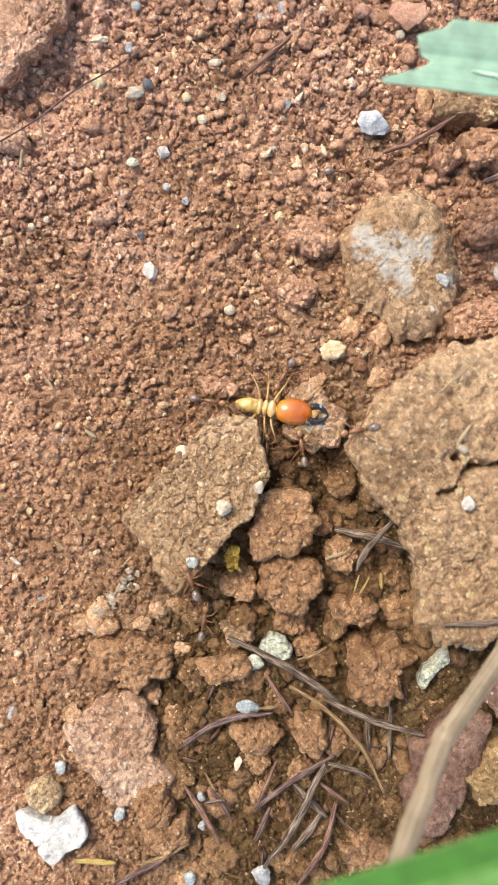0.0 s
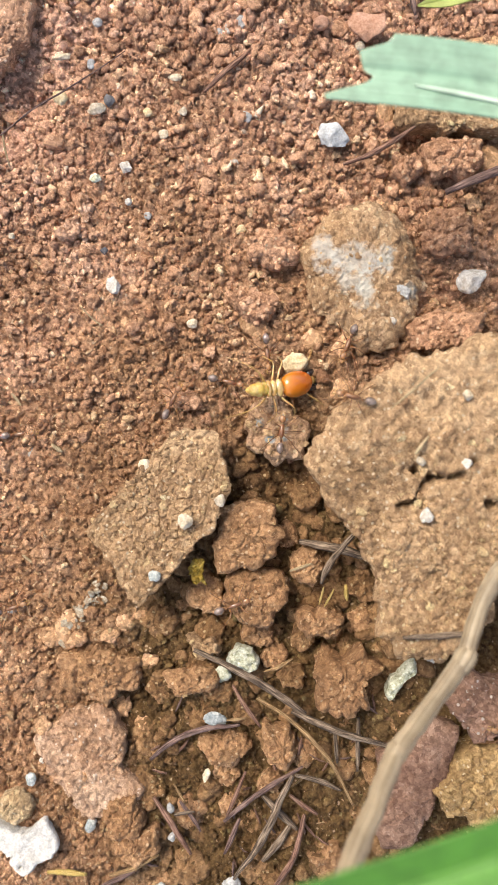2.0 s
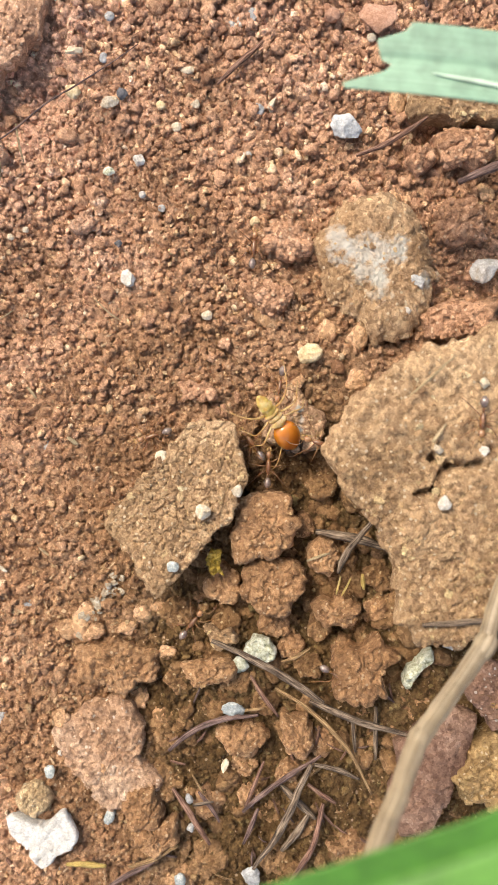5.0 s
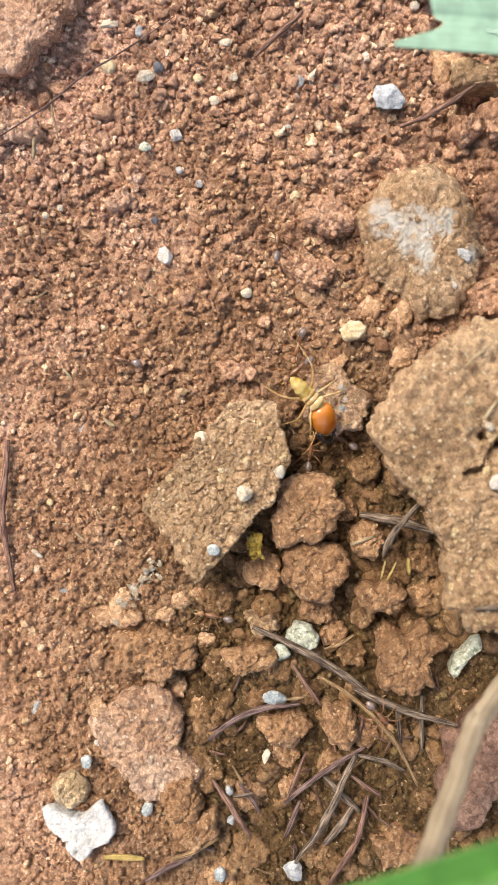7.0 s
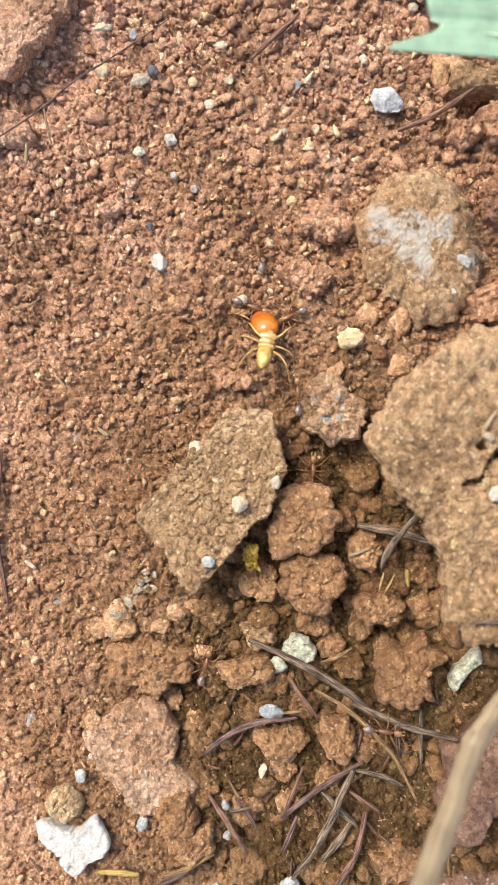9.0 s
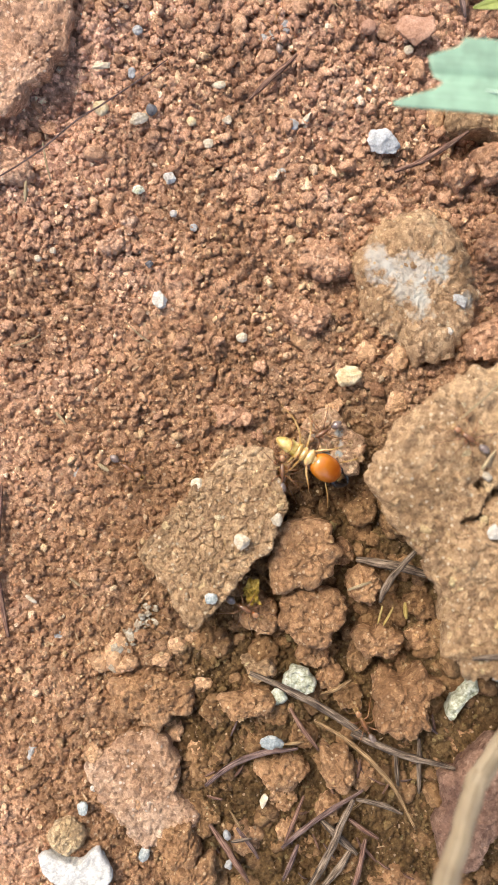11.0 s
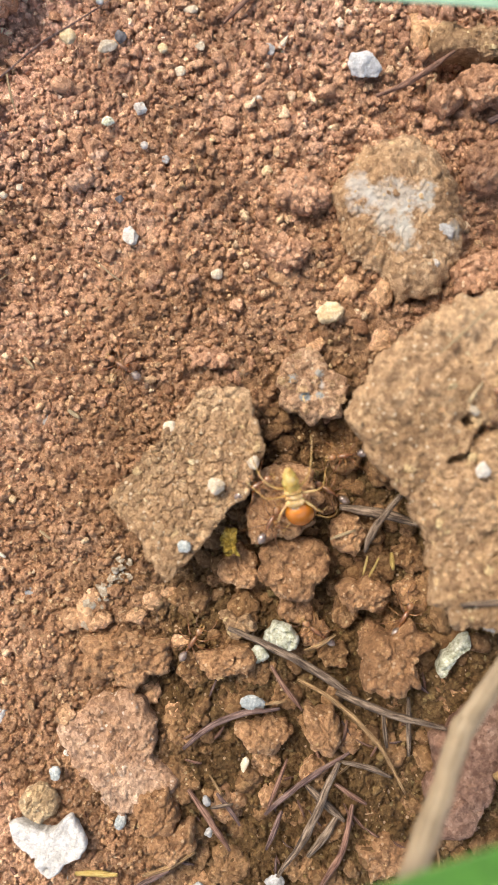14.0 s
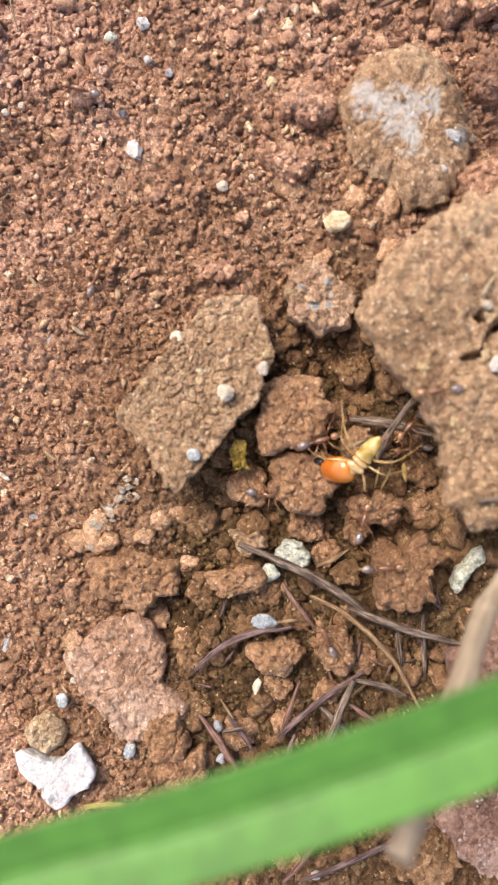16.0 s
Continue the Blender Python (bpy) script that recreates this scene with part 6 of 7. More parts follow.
def build_ant():
    a = thing("ant", "slender amber ant with a shiny dark gaster", "ant", group="ants round the termite")
    piece("thorax", blob("thorax", (0, 0, 0), (0.78, 0.27, 0.29), ANT_M, 3), a)
    head = piece("head", blob("head", (1.22, 0, 0.02), (0.42, 0.34, 0.29), ANT_M, 4), a, "amber ant head")
    piece("petiole", blob("petiole", (-0.92, 0, 0.0), (0.2, 0.14, 0.24), ANT_M, 3), a)
    piece("gaster", blob("gaster", (-1.7, 0, 0.05), (0.58, 0.41, 0.38), GASTER_M, 4, gaster_shape), a, "shiny dark grey-brown gaster")
    for s in (-1, 1):
        piece("eye", blob("eye", (1.34, 0.28 * s, 0.12), (0.09, 0.07, 0.09), JAW_M, 2), head, "black eye")
        piece("mandible", limb("mandible", [(1.62, 0.16 * s, -0.05), (1.85, 0.18 * s, -0.08), (1.98, 0.04 * s, -0.1)], [0.08, 0.07, 0.03], LIMB_M), head)
        piece("antenna", limb("antenna", [(1.58, 0.16 * s, 0.15), (1.95, 0.75 * s, 0.5), (2.7, 0.95 * s, 0.25), (3.2, 0.8 * s, -0.1)], [0.035, 0.032, 0.036, 0.03], ANT_M), head)
        for x, fx in ((0.45, 1.5), (0.05, 0.1), (-0.35, -1.7)):
            piece("leg", limb("leg", [(x, 0.18 * s, -0.1), (x + fx * 0.25, 0.8 * s, 0.55), (x + fx * 0.7, 1.5 * s, -0.2), (x + fx * 1.05, 2.1 * s, -0.95)],
                              [0.06, 0.055, 0.04, 0.025], ANT_M), a)
    return a


ant = build_ant()

# seconds, middle of the head, tip of the abdomen
TERMITE_PATH = [
    (0.0, (25.7, 46.1, 2.7), (19.6, 47.2, 2.7)),
    (0.5, (25.2, 49.2, 2.9), (19.4, 47.5, 2.9)),
    (1.0, (25.3, 51.3, 2.7), (19.3, 48.6, 2.7)),
    (1.5, (30.1, 51.2, 2.9), (23.2, 50.4, 2.9)),
    (2.0, (29.8, 50.1, 3.1), (24.6, 49.5, 3.1)),
    (2.5, (31.5, 50.2, 3.0), (25.7, 49.8, 3.0)),
    (3.0, (29.8, 47.5, 4.1), (26.5, 49.9, 4.1)),
    (3.5, (28.8, 46.4, 4.9), (25.4, 49.3, 4.9)),
    (4.0, (28.7, 45.6, 5.0), (25.7, 48.8, 5.0)),
    (6.5, (25.5, 42.8, 4.6), (22.6, 46.8, 4.6)),
    (7.0, (27.3, 44.1, 4.4), (23.3, 47.9, 4.4)),
    (7.5, (25.2, 50.5, 2.4), (22.4, 50.5, 2.4)),
    (8.0, (27.5, 54.4, 2.7), (22.4, 51.3, 2.7)),
    (8.5, (26.0, 54.0, 2.8), (21.7, 50.9, 2.8)),
    (9.0, (22.0, 53.5, 2.6), (21.3, 50.2, 2.6)),
    (11.5, (27.5, 40.8, 4.3), (24.2, 46.1, 4.3)),
    (12.0, (28.0, 40.9, 4.5), (24.3, 45.9, 4.5)),
    (12.5, (28.6, 40.5, 4.4), (24.5, 44.8, 4.4)),
    (13.0, (27.4, 36.9, 5.2), (24.4, 41.4, 5.2)),
    (13.5, (27.7, 35.6, 6.0), (25.2, 40.0, 6.0)),
    (14.0, (26.4, 33.6, 6.1), (25.4, 38.6, 6.1)),
    (14.5, (24.5, 33.0, 6.1), (23.8, 38.3, 6.1)),
    (15.0, (25.8, 31.8, 6.0), (24.8, 37.0, 6.0)),
    (15.5, (26.4, 29.2, 5.1), (27.3, 33.3, 5.1)),
    (16.0, (29.5, 28.5, 4.7), (32.5, 32.3, 4.7)),
]
HEAD_TURN = [  # seconds, turn, nod
    (0.0, 5, 4), (1.0, -6, 4), (2.0, 8, 4), (3.0, -15, 4), (4.2, -8, 8), (6.5, -6, 20), (7.0, -20, 20), (7.5, -40, 8), (8.0, -5, 5), (8.5, 5, 8), (9.0, 25, 20), (11.5, -8, 28),
    (13.0, 10, 28), (14.5, 6, 28), (15.5, -10, 28), (16.0, -35, 24)]

# ants that hold the termite: seconds, head, gaster
HOLDERS = [
    [(0.0, (18.9, 47.0, 1.5), (15.4, 47.5, 1.5)), (0.5, (18.5, 47.2, 1.8), (15.9, 46.5, 1.8)), (1.0, (20.0, 49.2, 3.2), (17.3, 47.7, 3.2)), (1.5, (22.7, 50.7, 1.8), (20.1, 52.0, 1.8)),
     (2.0, (24.5, 50.4, 1.5), (21.2, 50.9, 1.5)), (2.5, (25.3, 47.5, 3.4), (24.9, 45.5, 3.4)), (3.0, (25.6, 45.2, 2.7), (24.4, 43.2, 2.7)), (3.5, (25.9, 43.2, 1.3), (23.3, 41.8, 1.3)),
     (4.0, (24.9, 42.6, 1.2), (24.4, 39.9, 1.2)), (7.5, (20.4, 51.7, 1.4), (19.6, 53.9, 1.4)), (8.0, (21.1, 53.0, 1.5), (19.9, 55.1, 1.5)), (8.5, (21.7, 53.5, 1.5), (20.5, 55.8, 1.5)),
     (9.0, (21.2, 55.6, 1.3), (19.2, 56.4, 1.3)), (11.5, (22.7, 43.4, 6.0), (20.8, 42.6, 6.0)), (12.0, (24.2, 43.5, 6.2), (21.8, 41.8, 6.2)), (12.5, (24.2, 41.9, 6.6), (22.0, 40.4, 6.6)),
     (13.0, (23.3, 38.4, 6.8), (20.8, 36.8, 6.8)), (13.5, (23.8, 37.5, 5.6), (21.1, 36.1, 5.6)), (14.0, (23.5, 37.1, 5.5), (21.4, 35.8, 5.5)), (14.5, (21.6, 36.3, 6.5), (19.3, 35.1, 6.5)),
     (15.0, (22.8, 35.5, 4.7), (20.1, 34.0, 4.7)), (15.5, (25.0, 33.1, 5.2), (21.9, 32.2, 5.2)), (16.0, (28.5, 32.3, 4.9), (26.2, 31.9, 4.9))],
    [(0.0, (23.9, 48.5, 1.2), (26.0, 51.6, 1.2)), (0.5, (22.4, 51.5, 1.5), (21.6, 55.3, 1.5)), (1.0, (21.1, 52.5, 1.3), (20.2, 56.3, 1.3)), (1.5, (26.8, 53.6, 1.8), (25.0, 57.2, 1.8)),
     (2.0, (27.3, 51.9, 1.9), (26.7, 55.3, 1.9)), (2.5, (30.4, 52.8, 2.3), (30.0, 55.5, 2.3)), (3.0, (27.8, 50.5, 1.8), (28.0, 53.4, 1.8)), (3.5, (27.6, 49.4, 1.9), (28.1, 52.9, 1.9)),
     (4.0, (26.8, 49.0, 1.5), (26.8, 51.7, 1.5)), (6.5, (25.8, 46.3, 4.0), (27.5, 48.5, 4.0)), (7.0, (23.9, 49.7, 1.2), (24.8, 52.6, 1.2)), (7.5, (27.3, 48.4, 2.1), (27.7, 50.7, 2.1)),
     (8.0, (26.1, 55.0, 1.8), (26.7, 56.7, 1.8)), (8.5, (26.5, 54.6, 1.4), (27.4, 56.3, 1.4)), (9.0, (22.9, 54.4, 1.4), (24.6, 55.3, 1.4)), (11.5, (28.0, 44.6, 3.8), (30.5, 45.7, 3.8)),
     (12.0, (27.6, 46.9, 3.7), (29.0, 48.9, 3.7)), (12.5, (27.8, 44.7, 3.9), (29.2, 47.1, 3.9)), (13.0, (27.9, 41.3, 0.2), (30.9, 41.9, 0.2)), (13.5, (28.2, 39.4, 1.1), (31.1, 39.6, 1.1)),
     (14.0, (29.9, 38.7, 1.6), (32.6, 39.3, 1.6)), (14.5, (29.9, 38.0, 1.6), (32.7, 38.2, 1.6)), (15.0, (28.9, 37.2, 1.6), (31.7, 38.2, 1.6)), (15.5, (31.0, 32.7, 3.5), (33.8, 32.4, 3.5)),
     (16.0, (35.2, 30.9, -0.6), (37.9, 31.0, -0.6))],
    [(0.0, (23.4, 43.8, 1.4), (23.0, 40.4, 1.4)), (0.5, (22.5, 45.8, 1.6), (22.8, 42.6, 1.6)), (1.0, (24.0, 48.1, 1.4), (23.7, 45.3, 1.4)), (1.5, (26.2, 48.5, 1.5), (23.7, 47.5, 1.5)),
     (2.0, (28.6, 46.9, 3.9), (28.4, 43.8, 3.9)), (2.5, (28.7, 45.5, 3.7), (28.8, 42.7, 3.7)), (3.0, (27.6, 46.1, 3.7), (27.3, 43.4, 3.7)), (3.5, (28.2, 43.2, -0.0), (27.7, 39.9, -0.0)),
     (4.0, (27.5, 41.6, -0.3), (27.8, 38.5, -0.3)), (6.5, (23.0, 43.0, 6.3), (22.2, 40.8, 6.3)), (7.0, (25.7, 41.6, 1.0), (25.3, 39.3, 1.0)), (7.5, (25.3, 47.2, 3.4), (25.6, 44.6, 3.4)),
     (8.0, (27.7, 49.7, 3.5), (28.0, 47.2, 3.5)), (8.5, (27.7, 49.0, 4.0), (27.9, 46.5, 4.0)), (9.0, (24.5, 48.4, 2.5), (24.8, 45.7, 2.5)), (11.5, (24.4, 41.9, 1.3), (23.3, 39.9, 1.3)),
     (13.0, (24.9, 36.5, 5.0), (24.3, 34.3, 5.0)), (15.0, (24.0, 32.3, 4.8), (23.4, 30.2, 4.8)), (15.5, (29.8, 29.7, 0.2), (30.6, 26.6, 0.2)), (16.0, (31.5, 25.5, 3.2), (30.9, 23.4, 3.2))],
    [(0.0, (26.5, 44.2, 3.1), (27.1, 41.0, 3.1)), (0.5, (26.5, 46.7, 3.7), (27.4, 44.1, 3.7)), (1.0, (29.6, 49.9, 1.8), (32.3, 48.0, 1.8)), (1.5, (29.5, 53.6, 2.0), (30.1, 56.2, 2.0)),
     (2.0, (34.0, 49.2, 10.0), (36.4, 48.4, 10.0)), (2.5, (35.0, 49.5, 10.2), (38.0, 49.1, 10.2)), (3.0, (32.4, 50.4, 2.5), (32.4, 52.5, 2.5)), (3.5, (29.3, 41.1, -0.7), (30.5, 39.3, -0.7)),
     (4.0, (31.0, 45.7, 9.6), (33.5, 46.0, 9.6)), (6.5, (27.4, 40.6, -0.9), (29.1, 38.6, -0.9)), (7.0, (27.7, 42.5, -0.4), (29.7, 41.0, -0.4)), (7.5, (29.0, 48.3, 3.1), (31.3, 47.1, 3.1)),
     (8.0, (28.9, 52.2, 3.7), (30.9, 51.6, 3.7)), (8.5, (28.1, 52.1, 3.5), (29.6, 51.2, 3.5)), (9.0, (26.1, 40.4, 1.4), (26.1, 38.2, 1.4)), (11.5, (30.0, 41.2, 0.1), (32.0, 40.0, 0.1)),
     (12.0, (29.9, 41.5, 6.2), (31.9, 40.5, 6.2)), (12.5, (30.3, 38.8, 1.6), (32.5, 38.9, 1.6)), (13.0, (30.7, 36.5, 0.7), (33.3, 36.6, 0.7)), (13.5, (33.1, 34.3, 4.7), (34.9, 32.6, 4.7)),
     (14.0, (28.8, 36.1, 1.3), (30.4, 35.0, 1.3)), (14.5, (26.6, 35.5, 4.9), (28.7, 34.9, 4.9)), (15.0, (28.9, 32.4, 2.5), (30.2, 31.0, 2.5)), (15.5, (31.7, 31.2, 3.6), (33.5, 30.6, 3.6)),
     (16.0, (35.1, 32.4, 3.4), (36.5, 34.1, 3.4))],
]

# free ants: seconds, head, gaster
WALKERS = [
    [(0.0, (31.0, 44.3, 9.3), (32.3, 44.6, 9.3)), (0.5, (33.9, 45.5, 10.3), (35.3, 45.6, 10.3)), (1.0, (35.6, 51.0, 4.3), (37.3, 50.7, 4.3)), (1.5, (39.1, 48.7, 10.3), (40.6, 48.2, 10.3)),
     (2.0, (54.0, 49.4, 0.4), (52.2, 49.4, 0.4)), (3.5, (54.2, 46.5, -0.0), (56.2, 46.5, -0.0)), (4.0, (44.6, 47.4, 11.0), (45.9, 47.9, 11.0)), (6.5, (46.0, 42.4, 11.6), (44.5, 42.6, 11.6)),
     (9.0, (46.5, 41.6, 11.6), (45.1, 41.6, 11.6)), (11.5, (37.2, 47.7, 10.6), (39.2, 47.4, 10.6)), (12.0, (34.2, 47.1, 10.4), (35.8, 47.4, 10.4)), (12.5, (35.3, 41.1, 10.0), (35.6, 42.6, 10.0)),
     (13.0, (36.9, 36.9, 10.5), (38.4, 36.2, 10.5)), (13.5, (41.9, 44.4, 11.4), (43.1, 44.8, 11.4)), (14.5, (44.9, 42.1, 11.3), (43.4, 41.6, 11.3)), (15.5, (42.2, 42.2, 11.1), (43.8, 41.9, 11.1)),
     (16.0, (36.0, 35.7, 10.4), (37.9, 36.0, 10.4))],
    [(0.0, (32.6, 71.5, 0.9), (28.8, 71.2, 0.9)), (0.5, (27.9, 62.5, 3.9), (27.4, 65.7, 3.9)), (1.0, (29.8, 58.3, 1.8), (28.3, 60.6, 1.8)), (1.5, (34.3, 56.0, 3.9), (36.0, 57.1, 3.9)),
     (2.0, (34.6, 52.7, 2.9), (36.0, 56.5, 2.9)), (2.5, (31.9, 52.7, 2.6), (31.6, 55.8, 2.6)), (3.0, (44.9, 59.3, 0.8), (41.8, 59.9, 0.8)), (3.5, (52.1, 56.9, 0.8), (49.8, 57.5, 0.8)),
     (4.0, (55.8, 58.6, 0.2), (53.4, 58.6, 0.2)), (8.0, (53.3, 59.4, 0.4), (51.0, 59.5, 0.4)), (16.0, (51.7, 57.0, 0.8), (49.6, 57.1, 0.8))],
    [(0.0, (17.1, 25.8, 0.6), (16.6, 21.9, 0.6)), (0.5, (15.1, 26.9, 0.9), (15.3, 23.5, 0.9)), (1.0, (16.2, 28.5, -0.2), (15.0, 25.4, -0.2)), (1.5, (18.3, 26.7, 0.7), (15.9, 25.2, 0.7)),
     (2.0, (25.2, 28.4, 4.0), (22.1, 27.1, 4.0)), (2.5, (27.9, 27.6, 3.8), (24.7, 27.8, 3.8)), (4.0, (34.3, 21.0, 1.6), (31.3, 22.2, 1.6)), (7.0, (33.2, 12.8, 3.0), (31.5, 15.0, 3.0)),
     (8.0, (36.8, 14.7, 1.9), (34.8, 15.6, 1.9)), (9.0, (34.0, 13.4, 2.3), (31.8, 13.9, 2.3)), (11.5, (29.6, 18.7, 1.2), (31.9, 17.0, 1.2)), (14.0, (27.2, 22.3, 0.2), (29.1, 21.1, 0.2)),
     (14.5, (25.9, 23.5, 1.1), (25.7, 25.8, 1.1)), (15.0, (25.4, 22.1, 1.1), (24.9, 24.3, 1.1)), (16.0, (26.8, 14.8, 2.1), (28.0, 12.5, 2.1))],
    [(0.0, (15.4, 30.5, 6.5), (16.3, 28.3, 6.5)), (0.5, (13.8, 33.5, 6.2), (14.3, 31.2, 6.2)), (1.0, (13.7, 37.0, 5.7), (14.1, 34.3, 5.7)), (1.5, (14.9, 46.6, 1.4), (14.6, 44.0, 1.4)),
     (2.0, (18.0, 50.1, 2.9), (16.6, 47.0, 2.9)), (2.5, (13.6, 54.7, 1.5), (14.3, 52.0, 1.5)), (3.0, (16.8, 62.0, 1.9), (16.1, 59.2, 1.9)), (3.5, (21.7, 61.2, 1.3), (18.4, 59.3, 1.3)),
     (4.0, (26.1, 65.8, 2.2), (23.4, 64.3, 2.2)), (6.5, (21.9, 61.7, 1.7), (24.2, 60.8, 1.7)), (7.5, (22.8, 62.8, 1.5), (20.5, 62.5, 1.5)), (8.0, (26.1, 62.7, 1.6), (22.5, 62.2, 1.6)),
     (8.5, (22.9, 64.3, 1.7), (24.0, 62.0, 1.7)), (9.0, (20.7, 62.6, 1.4), (21.0, 60.1, 1.4)), (11.5, (23.8, 95.6, -0.5), (23.8, 93.3, -0.5)), (12.5, (15.1, 95.7, -0.5), (18.0, 95.5, -0.5)),
     (14.0, (1.7, 87.8, -0.5), (4.2, 87.7, -0.5)), (16.0, (4.4, 67.0, 1.3), (7.3, 66.2, 1.3))],
    [(0.0, (-8.9, 23.8, -1.4), (-11.4, 23.7, -1.4)), (2.0, (0.7, 26.7, -0.6), (-1.7, 25.8, -0.6)), (2.5, (4.3, 26.8, 0.5), (6.6, 26.0, 0.5)), (3.0, (12.0, 24.3, 0.8), (9.3, 25.0, 0.8)),
     (3.5, (17.8, 23.4, 0.5), (14.4, 23.3, 0.5)), (4.0, (19.5, 24.7, 0.5), (15.9, 23.1, 0.5)), (6.5, (16.8, 25.9, 0.7), (16.5, 23.0, 0.7)), (7.5, (13.3, 21.2, 0.0), (14.6, 23.6, 0.0)),
     (8.0, (14.1, 19.2, 1.0), (12.6, 21.9, 1.0)), (9.0, (15.4, 20.7, 0.5), (14.5, 18.4, 0.5)), (11.5, (20.6, 31.1, 3.7), (19.7, 32.9, 3.7)), (12.0, (20.3, 23.6, 2.8), (21.2, 21.1, 2.8)),
     (12.5, (19.3, 23.8, 2.7), (21.0, 21.6, 2.7)), (13.0, (15.6, 24.0, 0.4), (13.8, 23.0, 0.4)), (14.0, (16.4, 21.9, 0.4), (15.2, 19.7, 0.4)), (15.0, (16.2, 26.7, 0.7), (16.7, 24.0, 0.7)),
     (15.5, (19.5, 24.8, -0.6), (17.6, 26.5, -0.6)), (16.0, (24.0, 26.9, 1.2), (20.8, 27.3, 1.2))],
    [(0.0, (-9.1, 47.6, -1.5), (-11.6, 47.5, -1.5)), (3.5, (9.9, 43.5, 0.7), (7.5, 42.9, 0.7)), (4.0, (13.6, 43.5, 1.2), (14.7, 45.9, 1.2)), (6.5, (11.4, 44.5, 0.7), (12.7, 41.9, 0.7)),
     (7.0, (4.8, 50.6, 0.8), (7.7, 49.6, 0.8)), (7.5, (-0.1, 52.1, 0.4), (2.6, 52.6, 0.4)), (8.0, (-7.6, 53.3, -1.0), (-5.2, 53.3, -1.0)), (9.0, (-11.5, 50.0, -1.6), (-9.1, 50.0, -1.6)),
     (11.5, (12.6, 41.8, 0.7), (10.3, 42.1, 0.7)), (12.0, (16.1, 42.9, 5.2), (17.6, 43.7, 5.2)), (12.5, (11.6, 44.4, 0.9), (13.9, 43.2, 0.9)), (14.0, (8.9, 48.6, 1.1), (10.8, 47.5, 1.1)),
     (16.0, (7.1, 50.0, 0.7), (6.3, 47.4, 0.7))],
    [(0.0, (51.3, 14.8, 4.9), (53.0, 14.3, 4.9)), (11.5, (45.7, 19.4, 5.0), (47.9, 18.8, 5.0)), (13.0, (42.0, 22.9, 0.3), (44.3, 21.7, 0.3)), (14.5, (34.2, 24.0, 1.3), (32.0, 23.1, 1.3)),
     (15.5, (34.9, 20.2, 4.1), (32.3, 20.1, 4.1)), (16.0, (34.5, 20.4, 4.0), (31.1, 20.0, 4.0))],
]
GREEN_SWAY = [(0.0, 0.55), (0.5, -0.12), (1.0, 0.30), (1.5, 0.66), (2.0, 0.73), (2.5, 0.33), (3.0, 0.76), (3.5, 0.11), (4.0, 0.48), (6.3, 0.81), (7.0, -0.36), (7.5, -0.7), (8.0, -0.13), (8.5, -1.0), (9.0, -2.39), (11.5, 0.15), (12.0, 0.72), (12.5, -0.69), (13.0, 0.22), (13.5, 0.36), (14.0, 0.12), (14.5, -0.25), (15.0, 0.19), (15.5, -0.35), (16.0, 0.00)]


def heading(a, b):
    return math.degrees(math.atan2(a[1] - b[1], a[0] - b[0]))


def unwrap(angles):
    out = [angles[0]]
    for a in angles[1:]:
        out.append(out[-1] + (a - out[-1] + 180) % 360 - 180)
    return out


def glide(times, values, t):
    return float(np.interp(t, times, values))


def steps(times, step):
    return sorted(set(times) | {k * step for k in range(round(16 / step) + 1)})


ANTS = [ant] + [copy_thing(ant, Matrix()) for _ in range(len(HOLDERS) + len(WALKERS) - 1)]


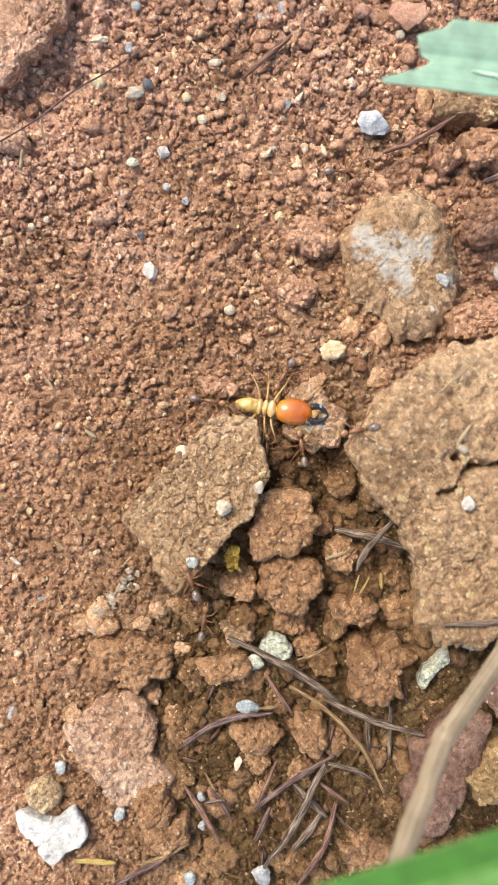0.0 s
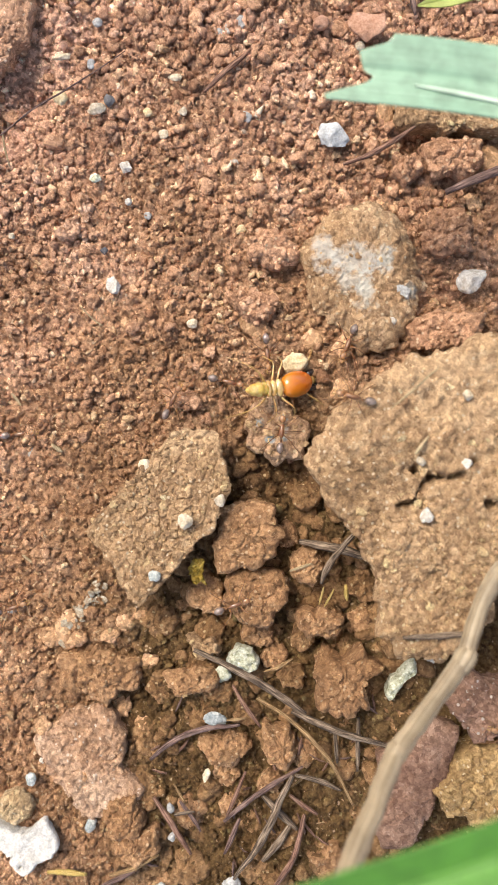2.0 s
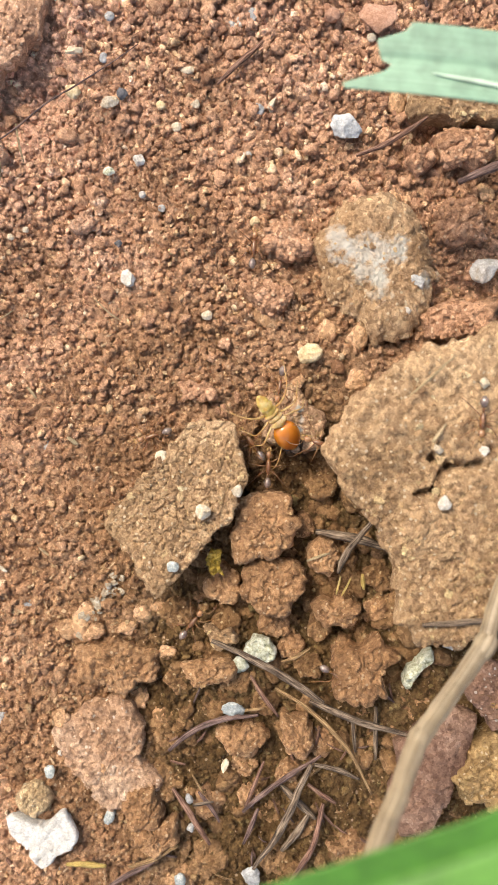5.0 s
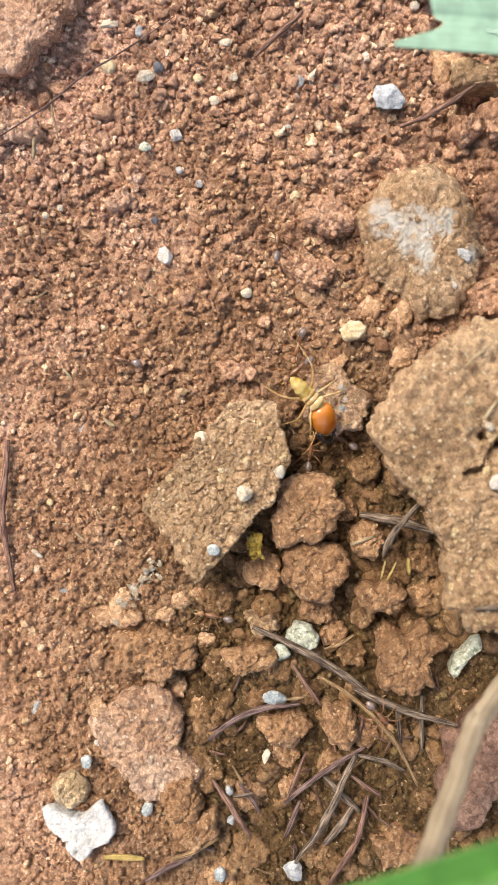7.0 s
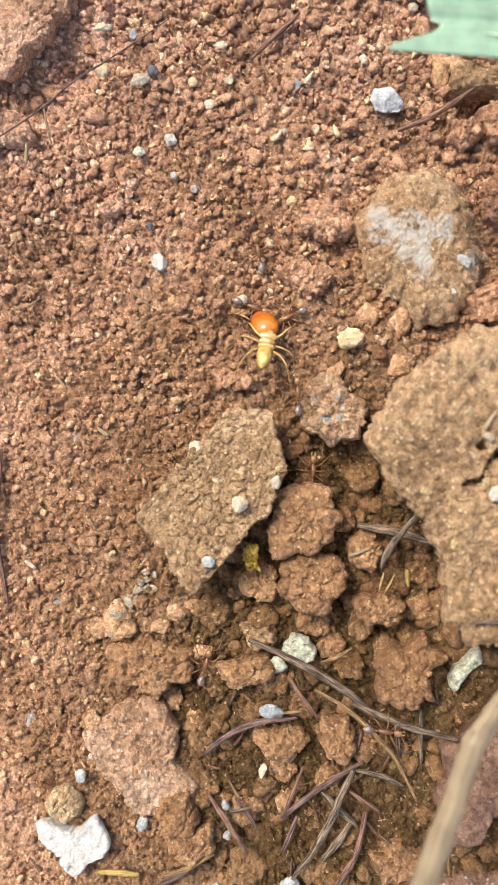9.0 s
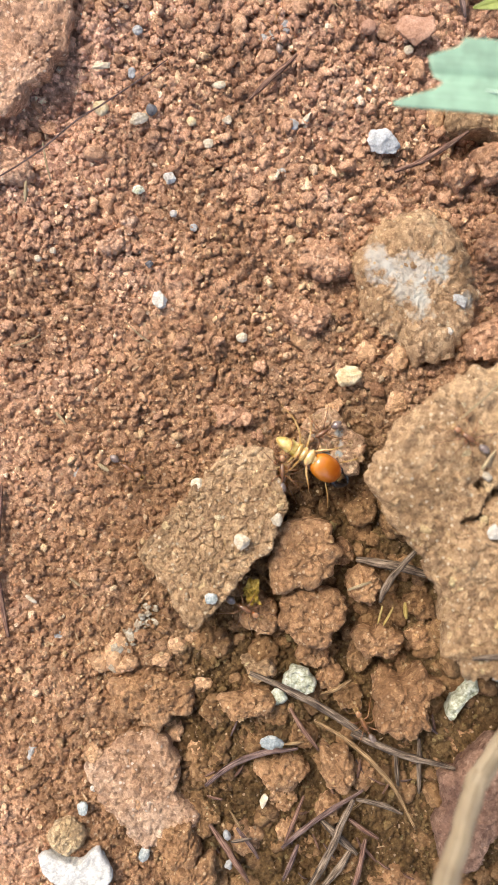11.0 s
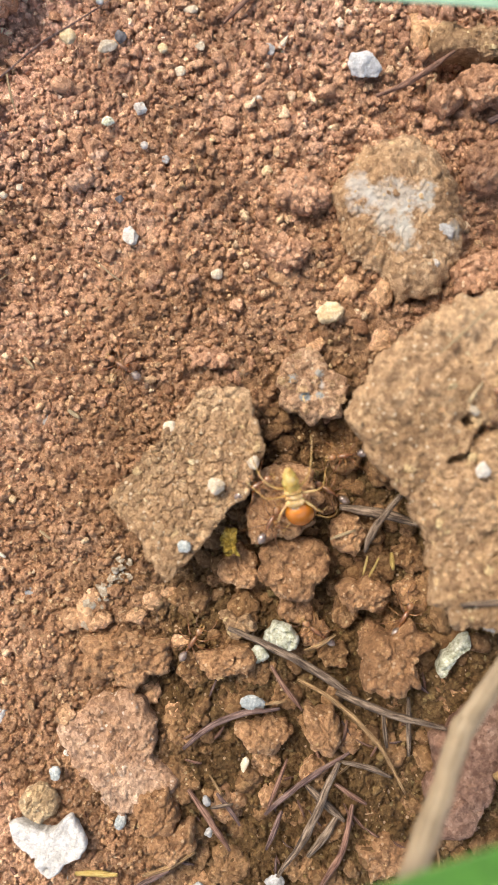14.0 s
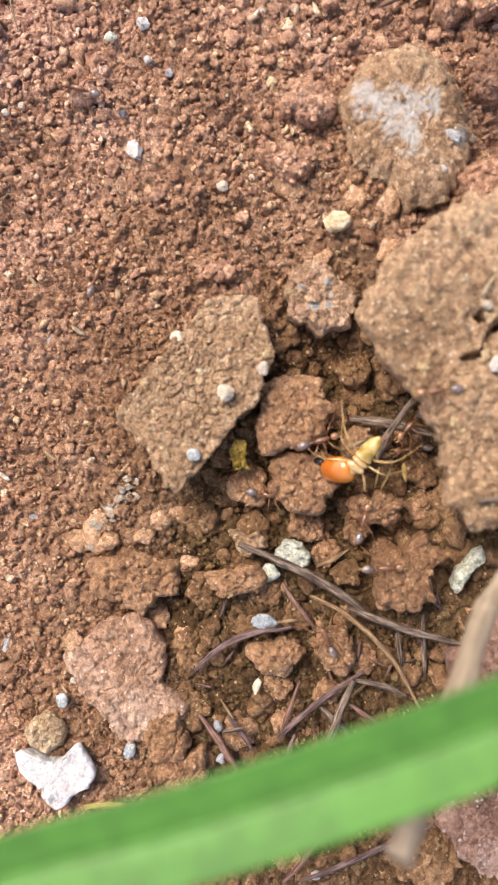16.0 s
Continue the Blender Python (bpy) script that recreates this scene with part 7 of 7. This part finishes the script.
def motions():
    # the termite, dragged about by the ants
    times = [r[0] for r in TERMITE_PATH]
    mid = [np.array(h) * 0.58 + np.array(t) * 0.42 for _, h, t in TERMITE_PATH]
    yaw = unwrap([heading(h, t) for _, h, t in TERMITE_PATH])
    pitch = [min(35.0, math.degrees(math.acos(min(1.0, np.linalg.norm(np.array(h) - t) / 6.2)))) for _, h, t in TERMITE_PATH]
    rows = []
    for t in steps(times, 0.5):
        x, y, z = (glide(times, [m[k] for m in mid], t) for k in range(3))
        tilt = glide(times, pitch, t)
        rows.append((t, pose(x * MM, y * MM, (z + 1.9 * math.sin(radians(tilt))) * MM, 0, tilt, glide(times, yaw, t))))
    walk(termite, rows)
    px, py, pz = termite_head.location
    walk(termite_head, [(t, pose(px, py, pz, 0, nod, a)) for t, a, nod in HEAD_TURN])
    for leg, k, s in termite_legs:
        lx, ly, lz = leg.location
        walk(leg, [(i * 0.5, pose(lx, ly, lz, 10 * s * math.sin(i * 2.3 + k * 2 + s), 0, 16 * math.sin(i * 1.9 + k * 2.1 + s))) for i in range(33)])
    # ants that hold its legs: placed in the termite's own space between the seconds given
    def carrier(t):
        return Matrix.Translation([glide(times, [m[k] for m in mid], t) for k in range(3)]) @ pose(0, 0, 0, 0, 0, glide(times, yaw, t))

    for n, path in enumerate(HOLDERS):
        known = [r[0] for r in path]
        place, turn = [], []
        for t, h, g in path:
            m = carrier(t)
            place.append(m.inverted() @ (Vector(h) * 0.56 + Vector(g) * 0.44))
            turn.append(heading(h, g) - glide(times, yaw, t))
        turn = unwrap(turn)
        out = []
        for i, t in enumerate(steps([], 0.25)):
            p = carrier(t) @ Vector([glide(known, [q[k] for q in place], t) for k in range(3)])
            facing = glide(times, yaw, t) + glide(known, turn, t) + 5 * math.sin(i * 1.3 + n)
            out.append((t, pose(p.x * MM, p.y * MM, p.z * MM, 0, 0, facing)))
        walk(ANTS[n], out)
    # ants that run about
    for n, path in enumerate(WALKERS):
        a = ANTS[len(HOLDERS) + n]
        times = [r[0] for r in path]
        yaw = unwrap([heading(h, g) for _, h, g in path])
        mid = [np.array(h) * 0.56 + np.array(g) * 0.44 for _, h, g in path]
        out = []
        for t in steps(times, 0.25):
            x, y, z = (glide(times, [m[k] for m in mid], t) for k in range(3))
            out.append((t, pose(x * MM, y * MM, z * MM, 0, 0, glide(times, yaw, t) + 6 * math.sin(3 * t))))
        walk(a, out)
    # the near blade sways
    walk(green_blade, [(t, pose(GREEN_AT[0] * MM, (GREEN_AT[1] + d) * MM, GREEN_AT[2] * MM)) for t, d in GREEN_SWAY])


motions()
